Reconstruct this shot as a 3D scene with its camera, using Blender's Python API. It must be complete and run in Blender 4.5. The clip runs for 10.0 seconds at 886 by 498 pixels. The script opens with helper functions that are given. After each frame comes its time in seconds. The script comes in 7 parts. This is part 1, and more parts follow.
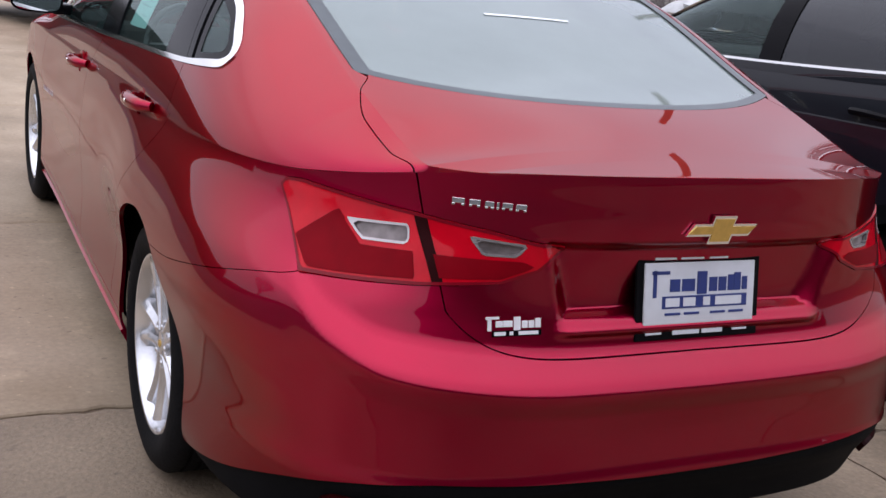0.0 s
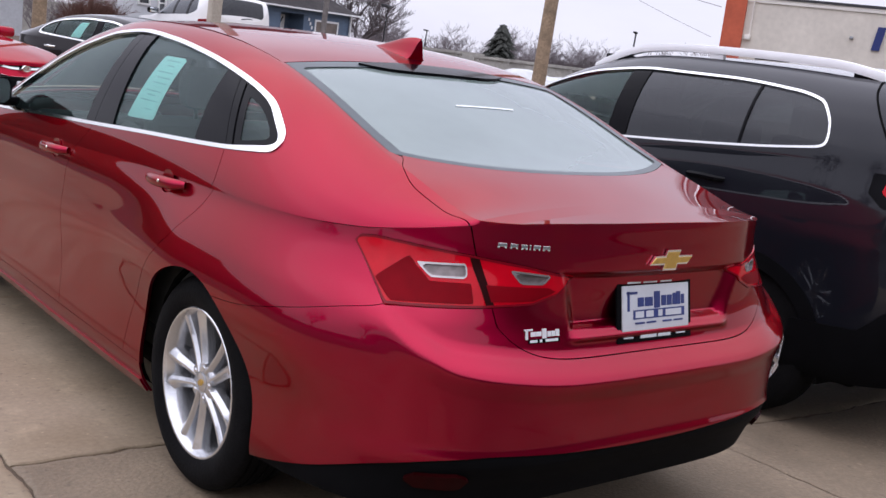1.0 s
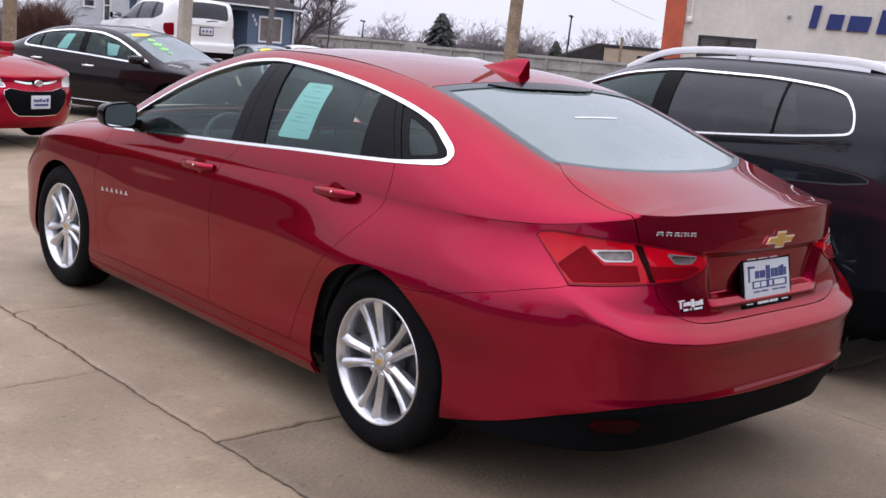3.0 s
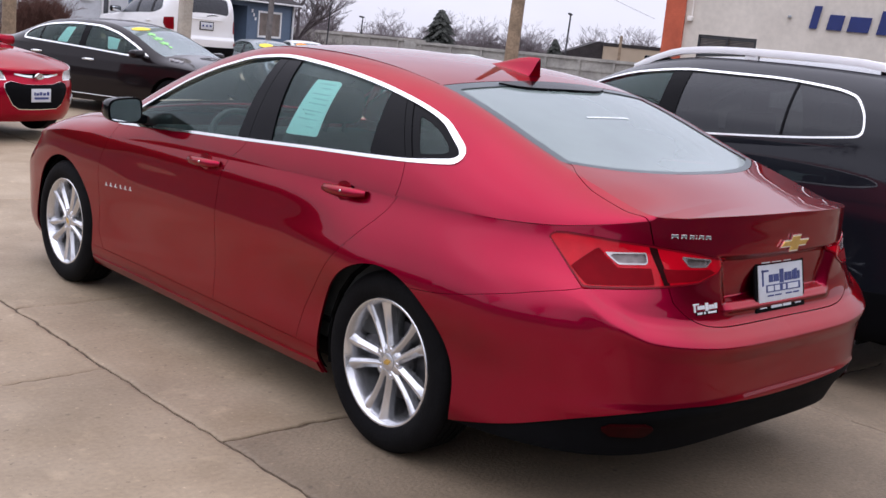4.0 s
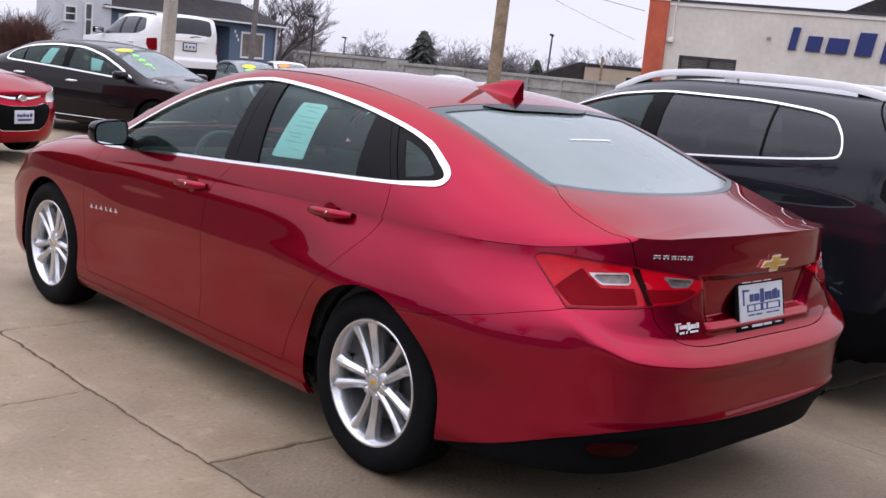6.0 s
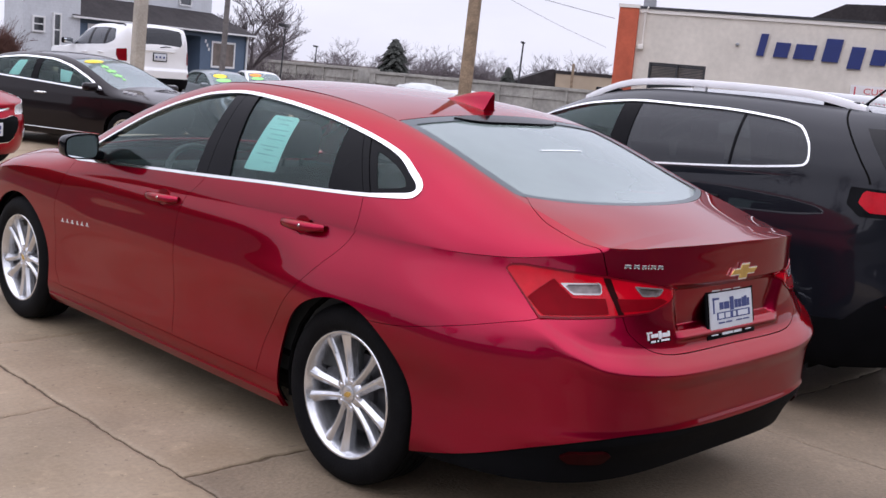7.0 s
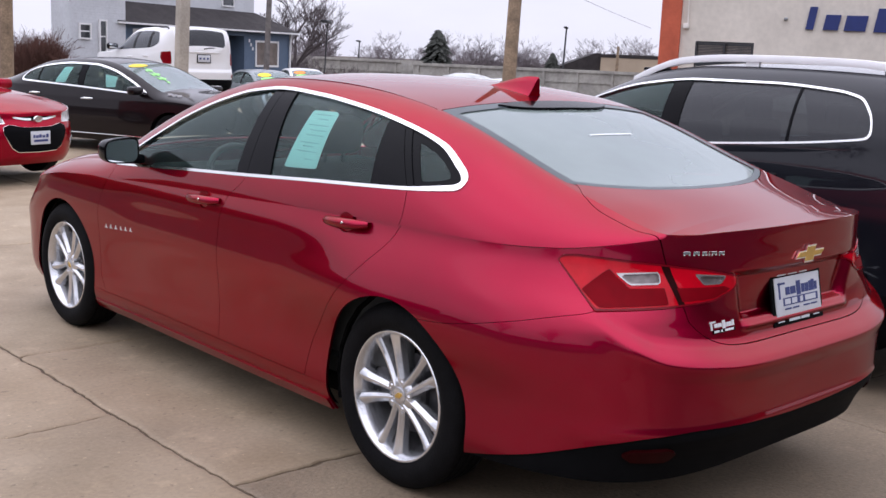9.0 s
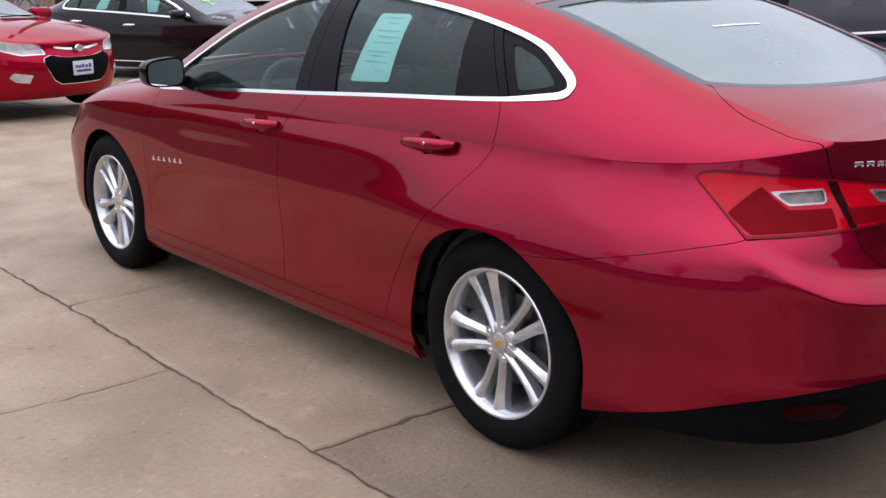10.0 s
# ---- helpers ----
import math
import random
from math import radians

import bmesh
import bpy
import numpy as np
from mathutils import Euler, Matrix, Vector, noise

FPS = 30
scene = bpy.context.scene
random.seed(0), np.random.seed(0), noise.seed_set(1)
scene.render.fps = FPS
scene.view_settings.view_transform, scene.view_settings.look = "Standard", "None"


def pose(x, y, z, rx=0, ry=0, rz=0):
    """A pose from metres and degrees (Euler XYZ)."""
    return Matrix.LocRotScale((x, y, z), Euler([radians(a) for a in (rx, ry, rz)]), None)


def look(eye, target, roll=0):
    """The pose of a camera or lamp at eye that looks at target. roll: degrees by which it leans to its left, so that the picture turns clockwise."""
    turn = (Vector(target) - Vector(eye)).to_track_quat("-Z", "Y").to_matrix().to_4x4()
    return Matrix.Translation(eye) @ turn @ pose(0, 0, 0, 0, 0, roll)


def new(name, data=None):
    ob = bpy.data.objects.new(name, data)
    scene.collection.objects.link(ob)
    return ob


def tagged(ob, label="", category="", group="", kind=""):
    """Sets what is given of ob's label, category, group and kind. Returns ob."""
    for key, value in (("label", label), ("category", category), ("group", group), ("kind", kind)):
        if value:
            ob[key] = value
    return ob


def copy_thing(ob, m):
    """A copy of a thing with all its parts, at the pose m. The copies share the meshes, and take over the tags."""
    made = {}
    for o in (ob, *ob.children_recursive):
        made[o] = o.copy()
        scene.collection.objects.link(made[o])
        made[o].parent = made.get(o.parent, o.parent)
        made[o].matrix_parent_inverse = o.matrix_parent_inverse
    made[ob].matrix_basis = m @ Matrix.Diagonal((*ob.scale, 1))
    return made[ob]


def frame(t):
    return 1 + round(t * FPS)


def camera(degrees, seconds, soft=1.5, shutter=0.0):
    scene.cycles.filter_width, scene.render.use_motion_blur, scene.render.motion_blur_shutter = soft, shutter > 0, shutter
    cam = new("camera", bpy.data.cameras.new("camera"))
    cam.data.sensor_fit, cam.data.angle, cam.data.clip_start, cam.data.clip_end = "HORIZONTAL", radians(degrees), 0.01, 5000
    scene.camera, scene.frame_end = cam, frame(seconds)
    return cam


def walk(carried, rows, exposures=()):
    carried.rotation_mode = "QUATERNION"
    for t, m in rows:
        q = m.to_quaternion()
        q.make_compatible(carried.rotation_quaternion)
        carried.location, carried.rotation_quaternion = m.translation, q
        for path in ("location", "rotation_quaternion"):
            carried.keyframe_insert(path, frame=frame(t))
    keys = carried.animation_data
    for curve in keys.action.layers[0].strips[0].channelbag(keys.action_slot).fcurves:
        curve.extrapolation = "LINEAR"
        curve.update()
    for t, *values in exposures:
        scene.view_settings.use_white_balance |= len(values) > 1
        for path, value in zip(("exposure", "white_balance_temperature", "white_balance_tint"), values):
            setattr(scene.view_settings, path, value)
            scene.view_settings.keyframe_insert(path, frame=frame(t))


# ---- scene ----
cam = camera(45.2, 10.0)
PATH = [
    (0, (-1.485, -2.668, 1.451), (-0.58, -0.971, 0.902), 7.0),
    (0.5, (-1.949, -2.803, 1.441), (-0.794, -1.238, 0.974), 6.0),
    (1, (-2.405, -2.932, 1.474), (-1.143, -1.426, 1.103), 6.9),
    (1.5, (-2.795, -2.898, 1.529), (-1.553, -1.364, 1.199), 6.0),
    (2, (-3.088, -2.844, 1.544), (-1.785, -1.364, 1.206), 4.4),
    (2.5, (-3.309, -2.901, 1.539), (-1.957, -1.475, 1.167), 4.0),
    (2.7, (-3.347, -2.95, 1.538), (-2.001, -1.519, 1.162), 4.6),
    (3.8, (-3.369, -2.873, 1.537), (-2.023, -1.445, 1.148), 5.1),
    (4, (-3.369, -2.872, 1.537), (-2.019, -1.447, 1.15), 5.4),
    (4.5, (-3.387, -2.886, 1.542), (-2.034, -1.463, 1.162), 4.6),
    (5, (-3.393, -2.89, 1.548), (-2.028, -1.472, 1.193), 5.4),
    (5.5, (-3.403, -2.895, 1.553), (-2.038, -1.473, 1.215), 5.9),
    (5.7, (-3.401, -2.893, 1.546), (-2.035, -1.473, 1.2), 5.7),
    (7, (-3.413, -2.907, 1.566), (-2.002, -1.529, 1.237), 5.0),
    (7.5, (-3.415, -2.914, 1.567), (-1.996, -1.539, 1.26), 5.7),
    (8, (-3.402, -2.888, 1.568), (-1.969, -1.523, 1.281), 6.4),
    (8.5, (-3.388, -2.898, 1.568), (-1.954, -1.534, 1.283), 5.9),
    (9, (-3.305, -2.809, 1.554), (-1.963, -1.368, 1.201), 2.4),
    (9.2, (-3.242, -2.784, 1.521), (-1.931, -1.32, 1.152), 2.4),
    (9.5, (-3.176, -2.607, 1.492), (-1.922, -1.12, 1.029), -1.8),
    (10, (-3.033, -2.285, 1.464), (-1.784, -0.807, 0.959), -0.4),
]
walk(cam, [(t, look(eye, target, roll)) for t, eye, target, roll in PATH],
     exposures=[(0, -0.10, 6000, 17), (10, -0.10, 6000, 17)])

# ---------------------------------------------------------------- sky and sun (bright overcast)
world = bpy.data.worlds.new("overcast_sky")
scene.world = world
world.use_nodes = True
wn = world.node_tree
bg = wn.nodes["Background"]
sky = wn.nodes.new("ShaderNodeTexSky")
sky.sky_type = "NISHITA"
sky.sun_disc = False
sky.sun_elevation, sky.sun_rotation = radians(71), radians(284)
sky.air_density, sky.dust_density = 1.0, 2.0
coord = wn.nodes.new("ShaderNodeTexCoord")
warp = wn.nodes.new("ShaderNodeMapping")
warp.inputs["Scale"].default_value = (1.0, 1.0, 3.2)
cloud = wn.nodes.new("ShaderNodeTexNoise")
cloud.inputs["Scale"].default_value, cloud.inputs["Detail"].default_value = 2.2, 6
wn.links.new(coord.outputs["Generated"], warp.inputs["Vector"])
wn.links.new(warp.outputs["Vector"], cloud.inputs["Vector"])
deck = wn.nodes.new("ShaderNodeValToRGB")
deck.color_ramp.elements[0].position, deck.color_ramp.elements[1].position = 0.32, 0.68
deck.color_ramp.elements[0].color, deck.color_ramp.elements[1].color = (6.9, 6.75, 7.2, 1), (8.6, 8.5, 8.8, 1)
wn.links.new(cloud.outputs["Fac"], deck.inputs["Fac"])
# an overcast deck is brighter overhead than at the horizon
high = wn.nodes.new("ShaderNodeSeparateXYZ")
wn.links.new(coord.outputs["Generated"], high.inputs["Vector"])
lift = wn.nodes.new("ShaderNodeMapRange")
lift.inputs["From Min"].default_value, lift.inputs["From Max"].default_value = 0.08, 1.0
lift.inputs["To Min"].default_value, lift.inputs["To Max"].default_value = 1.0, 2.3
wn.links.new(high.outputs["Z"], lift.inputs["Value"])
graded = wn.nodes.new("ShaderNodeVectorMath")
graded.operation = "SCALE"
wn.links.new(deck.outputs["Color"], graded.inputs[0])
wn.links.new(lift.outputs["Result"], graded.inputs["Scale"])
veil = wn.nodes.new("ShaderNodeMix")
veil.data_type = "RGBA"
veil.inputs["Factor"].default_value = 0.93
wn.links.new(sky.outputs["Color"], veil.inputs["A"])
wn.links.new(graded.outputs["Vector"], veil.inputs["B"])
wn.links.new(veil.outputs["Result"], bg.inputs["Color"])
bg.inputs["Strength"].default_value = 0.132
sun = new("sun", bpy.data.lights.new("sun", "SUN"))
sun.data.energy, sun.data.angle, sun.data.color = 0.5, radians(100), (1.0, 0.97, 0.93)
sun.matrix_basis = look((-4, 1, 12), (0, 0, 0))

# ---------------------------------------------------------------- materials
def material(name, color, rough=0.5, metal=0.0, coat=0.0, coat_rough=0.03, vary=0.0, scale=8.0, bump=0.0, bump_scale=60.0, spec=0.5, ior=1.5,
             spread=None, object_random=0.0, fine=0.0, fine_scale=120.0, edge=None, coat_ior=1.5):
    """A node material: base colour with two scales of variation, relief and an optional clear coat."""
    mat = bpy.data.materials.new(name)
    mat.use_nodes = True
    nt = mat.node_tree
    b = nt.nodes["Principled BSDF"]
    b.inputs["Base Color"].default_value = (*color, 1)
    b.inputs["Roughness"].default_value = rough
    b.inputs["Metallic"].default_value = metal
    b.inputs["Coat Weight"].default_value = coat
    b.inputs["Coat Roughness"].default_value = coat_rough
    b.inputs["Coat IOR"].default_value = coat_ior
    b.inputs["Specular IOR Level"].default_value = spec
    b.inputs["IOR"].default_value = ior
    geo = nt.nodes.new("ShaderNodeNewGeometry")
    last = None
    if vary:
        n1 = nt.nodes.new("ShaderNodeTexNoise")
        n1.inputs["Scale"].default_value, n1.inputs["Detail"].default_value = scale, 6
        nt.links.new(geo.outputs["Position"], n1.inputs["Vector"])
        ramp = nt.nodes.new("ShaderNodeValToRGB")
        e = ramp.color_ramp.elements
        e[0].position, e[1].position = 0.3, 0.72
        dark = tuple(c * (1 - vary) for c in color)
        light = tuple(min(1, c * (1 + vary)) for c in (spread or color))
        e[0].color, e[1].color = (*dark, 1), (*light, 1)
        nt.links.new(n1.outputs["Fac"], ramp.inputs["Fac"])
        last = ramp.outputs["Color"]
        if fine:
            n3 = nt.nodes.new("ShaderNodeTexNoise")
            n3.inputs["Scale"].default_value, n3.inputs["Detail"].default_value = fine_scale, 4
            nt.links.new(geo.outputs["Position"], n3.inputs["Vector"])
            m3 = nt.nodes.new("ShaderNodeMapRange")
            m3.inputs["From Min"].default_value, m3.inputs["From Max"].default_value = 0.3, 0.7
            m3.inputs["To Min"].default_value, m3.inputs["To Max"].default_value = 1 - fine, 1 + fine
            nt.links.new(n3.outputs["Fac"], m3.inputs["Value"])
            x3 = nt.nodes.new("ShaderNodeVectorMath")
            x3.operation = "SCALE"
            nt.links.new(last, x3.inputs[0])
            nt.links.new(m3.outputs["Result"], x3.inputs["Scale"])
            last = x3.outputs["Vector"]
    if object_random:
        info = nt.nodes.new("ShaderNodeObjectInfo")
        mr = nt.nodes.new("ShaderNodeMapRange")
        mr.inputs["To Min"].default_value, mr.inputs["To Max"].default_value = 1 - object_random, 1 + object_random
        nt.links.new(info.outputs["Random"], mr.inputs["Value"])
        xs = nt.nodes.new("ShaderNodeVectorMath")
        xs.operation = "SCALE"
        if last:
            nt.links.new(last, xs.inputs[0])
        else:
            xs.inputs[0].default_value = color
        nt.links.new(mr.outputs["Result"], xs.inputs["Scale"])
        last = xs.outputs["Vector"]
    if last:
        nt.links.new(last, b.inputs["Base Color"])
    if bump:
        n2 = nt.nodes.new("ShaderNodeTexNoise")
        n2.inputs["Scale"].default_value, n2.inputs["Detail"].default_value = bump_scale, 5
        nt.links.new(geo.outputs["Position"], n2.inputs["Vector"])
        bu = nt.nodes.new("ShaderNodeBump")
        bu.inputs["Strength"].default_value = bump
        bu.inputs["Distance"].default_value = 0.01
        nt.links.new(n2.outputs["Fac"], bu.inputs["Height"])
        nt.links.new(bu.outputs["Normal"], b.inputs["Normal"])
    if edge:
        b.inputs["Specular Tint"].default_value = (*edge, 1)
    return mat


def glass_material(name, tint, film=0.0, film_color=(0.6, 0.63, 0.63), rough=0.02, gloss=(0.95, 0.97, 1)):
    """A thin tinted pane: what is behind it shows through, gloss by Fresnel, with a pale film for dust and painted sky
    reflection.
    """
    mat = bpy.data.materials.new(name)
    mat.use_nodes = True
    nt = mat.node_tree
    nt.nodes.remove(nt.nodes["Principled BSDF"])
    out = nt.nodes["Material Output"]
    tr = nt.nodes.new("ShaderNodeBsdfTransparent")
    tr.inputs["Color"].default_value = (*tint, 1)
    gl = nt.nodes.new("ShaderNodeBsdfGlossy")
    gl.inputs["Roughness"].default_value = rough
    gl.inputs["Color"].default_value = (*gloss, 1)
    fr = nt.nodes.new("ShaderNodeFresnel")
    fr.inputs["IOR"].default_value = 1.5
    mix = nt.nodes.new("ShaderNodeMixShader")
    nt.links.new(fr.outputs["Fac"], mix.inputs["Fac"])
    if film:
        di = nt.nodes.new("ShaderNodeBsdfDiffuse")
        di.inputs["Color"].default_value = (*film_color, 1)
        geo = nt.nodes.new("ShaderNodeNewGeometry")
        no = nt.nodes.new("ShaderNodeTexNoise")
        no.inputs["Scale"].default_value, no.inputs["Detail"].default_value = 3.5, 6
        nt.links.new(geo.outputs["Position"], no.inputs["Vector"])
        mr = nt.nodes.new("ShaderNodeMapRange")
        mr.inputs["From Min"].default_value, mr.inputs["From Max"].default_value = 0.25, 0.75
        mr.inputs["To Min"].default_value, mr.inputs["To Max"].default_value = film * 0.9, film * 1.1
        nt.links.new(no.outputs["Fac"], mr.inputs["Value"])
        m2 = nt.nodes.new("ShaderNodeMixShader")
        nt.links.new(mr.outputs["Result"], m2.inputs["Fac"])
        nt.links.new(tr.outputs["BSDF"], m2.inputs[1])
        nt.links.new(di.outputs["BSDF"], m2.inputs[2])
        nt.links.new(m2.outputs["Shader"], mix.inputs[1])
    else:
        nt.links.new(tr.outputs["BSDF"], mix.inputs[1])
    nt.links.new(gl.outputs["BSDF"], mix.inputs[2])
    nt.links.new(mix.outputs["Shader"], out.inputs["Surface"])
    return mat


def paint(name, color, metal=0.35, rough=0.32, flake=0.08, coat=0.7, spec=0.25, edge=None, coat_ior=1.5):
    """Metallic car paint under clear coat, with a trace of road dust."""
    return material(name, color, rough=rough, metal=metal, coat=coat, coat_rough=0.02, vary=flake, scale=4.0, fine=0.05, fine_scale=900.0, spec=spec, edge=edge, coat_ior=coat_ior)


RED_PAINT = paint("red_metallic_paint", (0.31, 0.0006, 0.027), metal=1.0, rough=0.33, flake=0.04, coat=1.0, coat_ior=1.335, edge=(0.5, 0.01, 0.05))
BLACK_PAINT = paint("black_paint", (0.007, 0.008, 0.012), metal=0.0, coat=1.0, spec=0.10, coat_ior=1.38)
BROWN_PAINT = paint("dark_brown_paint", (0.008, 0.005, 0.006), metal=0.2, coat=0.8, coat_ior=1.36, spec=0.1)
COUPE_PAINT = paint("bright_red_paint", (0.36, 0.0015, 0.022), metal=0.95, rough=0.4, coat=0.9, coat_ior=1.3, edge=(0.5, 0.01, 0.03))
WHITE_PAINT = paint("white_paint", (0.78, 0.78, 0.77), metal=0.0, flake=0.02)
GREY_PAINT = paint("grey_paint", (0.20, 0.23, 0.24), metal=0.3)
CHROME = material("chrome", (0.86, 0.86, 0.85), rough=0.12, metal=1.0, vary=0.05, scale=6)
SATIN = material("satin_rail_metal", (0.86, 0.86, 0.86), rough=0.4, metal=0.0, vary=0.05, scale=5)
ALLOY = material("silver_alloy", (0.66, 0.67, 0.69), rough=0.24, metal=0.85, coat=0.5, vary=0.06, scale=12, fine=0.05)
DARK_ALLOY = material("dark_steel", (0.07, 0.07, 0.075), rough=0.5, metal=0.7, vary=0.2, scale=20)
RUBBER = material("tyre_rubber", (0.0045, 0.0045, 0.005), rough=0.8, spec=0.10, vary=0.3, scale=14, bump=0.25, bump_scale=90, fine=0.2)
SILVER_PRINT = material("silver_print", (0.72, 0.72, 0.74), rough=0.45, metal=0.2, vary=0.05, scale=40)
PLASTIC = material("black_plastic", (0.0035, 0.0037, 0.0045), rough=0.7, spec=0.05, vary=0.2, scale=10, bump=0.15, bump_scale=400)
GLOSS_BLACK = material("gloss_black", (0.004, 0.004, 0.005), rough=0.12, spec=0.08, vary=0.1)
LINING = material("black_underside", (0.005, 0.005, 0.005), rough=0.95, spec=0.05, vary=0.3, scale=9)
LAMP_RED = material("red_lamp_lens", (0.46, 0.0015, 0.010), rough=0.06, spec=0.22, vary=0.12, scale=18)
REFLECTOR = material("dark_red_reflector", (0.018, 0.001, 0.0015), rough=0.4, spec=0.06, vary=0.2, scale=30)
LAMP_DARK = material("dark_red_lamp_lens", (0.17, 0.0008, 0.005), rough=0.4, spec=0.05, vary=0.12, scale=18)
BORDER_RED = material("lens_border", (0.16, 0.002, 0.009), rough=0.2, spec=0.2, vary=0.1, scale=18)
LAMP_CLEAR = material("clear_lamp_lens", (0.17, 0.145, 0.14), rough=0.25, metal=0.3, vary=0.25, scale=40)
LAMP_RIM = material("bright_lamp_rim", (0.42, 0.38, 0.38), rough=0.25, metal=0.7, vary=0.1, scale=40)
HEAD_CLEAR = material("clear_headlamp_lens", (0.50, 0.50, 0.49), rough=0.12, metal=0.2, vary=0.3, scale=14)
# the pale diffuse films also paint in part of the sky's reflection
SIDE_GLASS = glass_material("tinted_side_glass", (0.74, 0.88, 0.85), film=0.02, film_color=(0.30, 0.50, 0.47), gloss=(0.62, 0.72, 0.70))
DARK_GLASS = glass_material("privacy_glass", (0.05, 0.055, 0.06), film=0.03, film_color=(0.5, 0.52, 0.56))
BACK_GLASS = glass_material("dusty_sheen_back_glass", (0.34, 0.40, 0.38), film=0.34, film_color=(0.53, 0.65, 0.60), rough=0.05)
CLEAR_GLASS = glass_material("windscreen_glass", (0.6, 0.66, 0.64), film=0.32, film_color=(0.46, 0.58, 0.56))
DARK_GLASS_BLACK = material("black_printed_glass", (0.002, 0.002, 0.003), rough=0.05, spec=0.3, vary=0.1)
BORDER_GREY = material("dusty_printed_border", (0.055, 0.07, 0.075), rough=0.3, spec=0.3, vary=0.15, scale=12)
WHEEL_GREY = material("grey_wheel_leather", (0.16, 0.17, 0.17), rough=0.35, vary=0.1, scale=20)
STREAK_WHITE = material("white_streak", (0.78, 0.80, 0.80), rough=0.5, vary=0.05, scale=20)
SEAT = material("dark_seat_cloth", (0.034, 0.037, 0.038), rough=0.85, vary=0.2, scale=20, bump=0.2, bump_scale=300)
GOLD = material("gold_emblem", (0.62, 0.40, 0.10), rough=0.3, metal=0.6, vary=0.1, scale=60)
PAPER = material("mint_window_sheet", (0.62, 0.95, 0.90), rough=0.7, vary=0.04, scale=12)
PAPER_INK = material("sheet_ink", (0.42, 0.70, 0.68), rough=0.7, vary=0.1)
PLATE_WHITE = material("plate_white", (0.56, 0.58, 0.61), rough=0.4, vary=0.04, scale=30)
PLATE_BLUE = material("plate_blue", (0.02, 0.035, 0.16), rough=0.4, vary=0.08, scale=30)
MIRROR_GLASS = material("mirror_glass", (0.75, 0.78, 0.8), rough=0.02, metal=1.0, vary=0.02)
STICKER_YELLOW = material("yellow_sticker", (0.85, 0.62, 0.02), rough=0.5, vary=0.05)
STICKER_GREEN = material("green_sticker", (0.30, 0.75, 0.20), rough=0.5, vary=0.05)
STICKER_ORANGE = material("orange_sticker", (0.85, 0.28, 0.02), rough=0.5, vary=0.05)

# ---------------------------------------------------------------- shape tools
def spline(*knots):
    """Natural cubic spline through (t, v) knots, level-extrapolated, for numbers and arrays."""
    ks = sorted(knots)
    t = np.array([k[0] for k in ks], float)
    v = np.array([k[1] for k in ks], float)
    n = len(t)
    h = np.diff(t)
    m = np.zeros(n)
    if n > 2:
        a = np.zeros((n, n))
        r = np.zeros(n)
        a[0, 0] = a[-1, -1] = 1
        for i in range(1, n - 1):
            a[i, i - 1], a[i, i], a[i, i + 1] = h[i - 1], 2 * (h[i - 1] + h[i]), h[i]
            r[i] = 6 * ((v[i + 1] - v[i]) / h[i] - (v[i] - v[i - 1]) / h[i - 1])
        m = np.linalg.solve(a, r)

    def f(x):
        x = np.clip(np.asarray(x, float), t[0], t[-1])
        i = np.clip(np.searchsorted(t, x) - 1, 0, n - 2)
        d, e, w = t[i + 1] - x, x - t[i], h[i]
        return (m[i] * d ** 3 + m[i + 1] * e ** 3) / (6 * w) + (v[i] / w - m[i] * w / 6) * d + (v[i + 1] / w - m[i + 1] * w / 6) * e
    return f


def pw(*knots):
    """Monotone (no overshoot) cubic through (t, v) knots."""
    ks = sorted(knots)
    t = np.array([k[0] for k in ks], float)
    v = np.array([k[1] for k in ks], float)
    h, s = np.diff(t), np.diff(v) / np.diff(t)
    g = np.zeros(len(t))
    g[0], g[-1] = s[0], s[-1]
    for i in range(1, len(t) - 1):
        g[i] = 0 if s[i - 1] * s[i] <= 0 else 2 * s[i - 1] * s[i] / (s[i - 1] + s[i])

    def f(x):
        x = np.clip(np.asarray(x, float), t[0], t[-1])
        i = np.clip(np.searchsorted(t, x) - 1, 0, len(t) - 2)
        u = (x - t[i]) / h[i]
        return ((1 + 2 * u) * (1 - u) ** 2 * v[i] + u * (1 - u) ** 2 * h[i] * g[i]
                + u * u * (3 - 2 * u) * v[i + 1] + u * u * (u - 1) * h[i] * g[i + 1])
    return f


def step(x, a, b):
    u = np.clip((np.asarray(x, float) - a) / (b - a), 0, 1)
    return u * u * (3 - 2 * u)


def inside_polygon(q, z, pts):
    """Signed distance to a polygon, positive inside."""
    best = np.full(np.shape(q), 1e9)
    sign = np.full(np.shape(q), False)
    for (x0, y0), (x1, y1) in zip(pts, pts[1:] + pts[:1]):
        dx, dy = x1 - x0, y1 - y0
        u = np.clip(((q - x0) * dx + (z - y0) * dy) / (dx * dx + dy * dy), 0, 1)
        best = np.minimum(best, np.hypot(q - x0 - u * dx, z - y0 - u * dy))
        hit = ((y0 > z) != (y1 > z)) & (q < dx * (z - y0) / (dy if abs(dy) > 1e-9 else 1e-9) + x0)
        sign ^= hit
    return np.where(sign, best, -best)


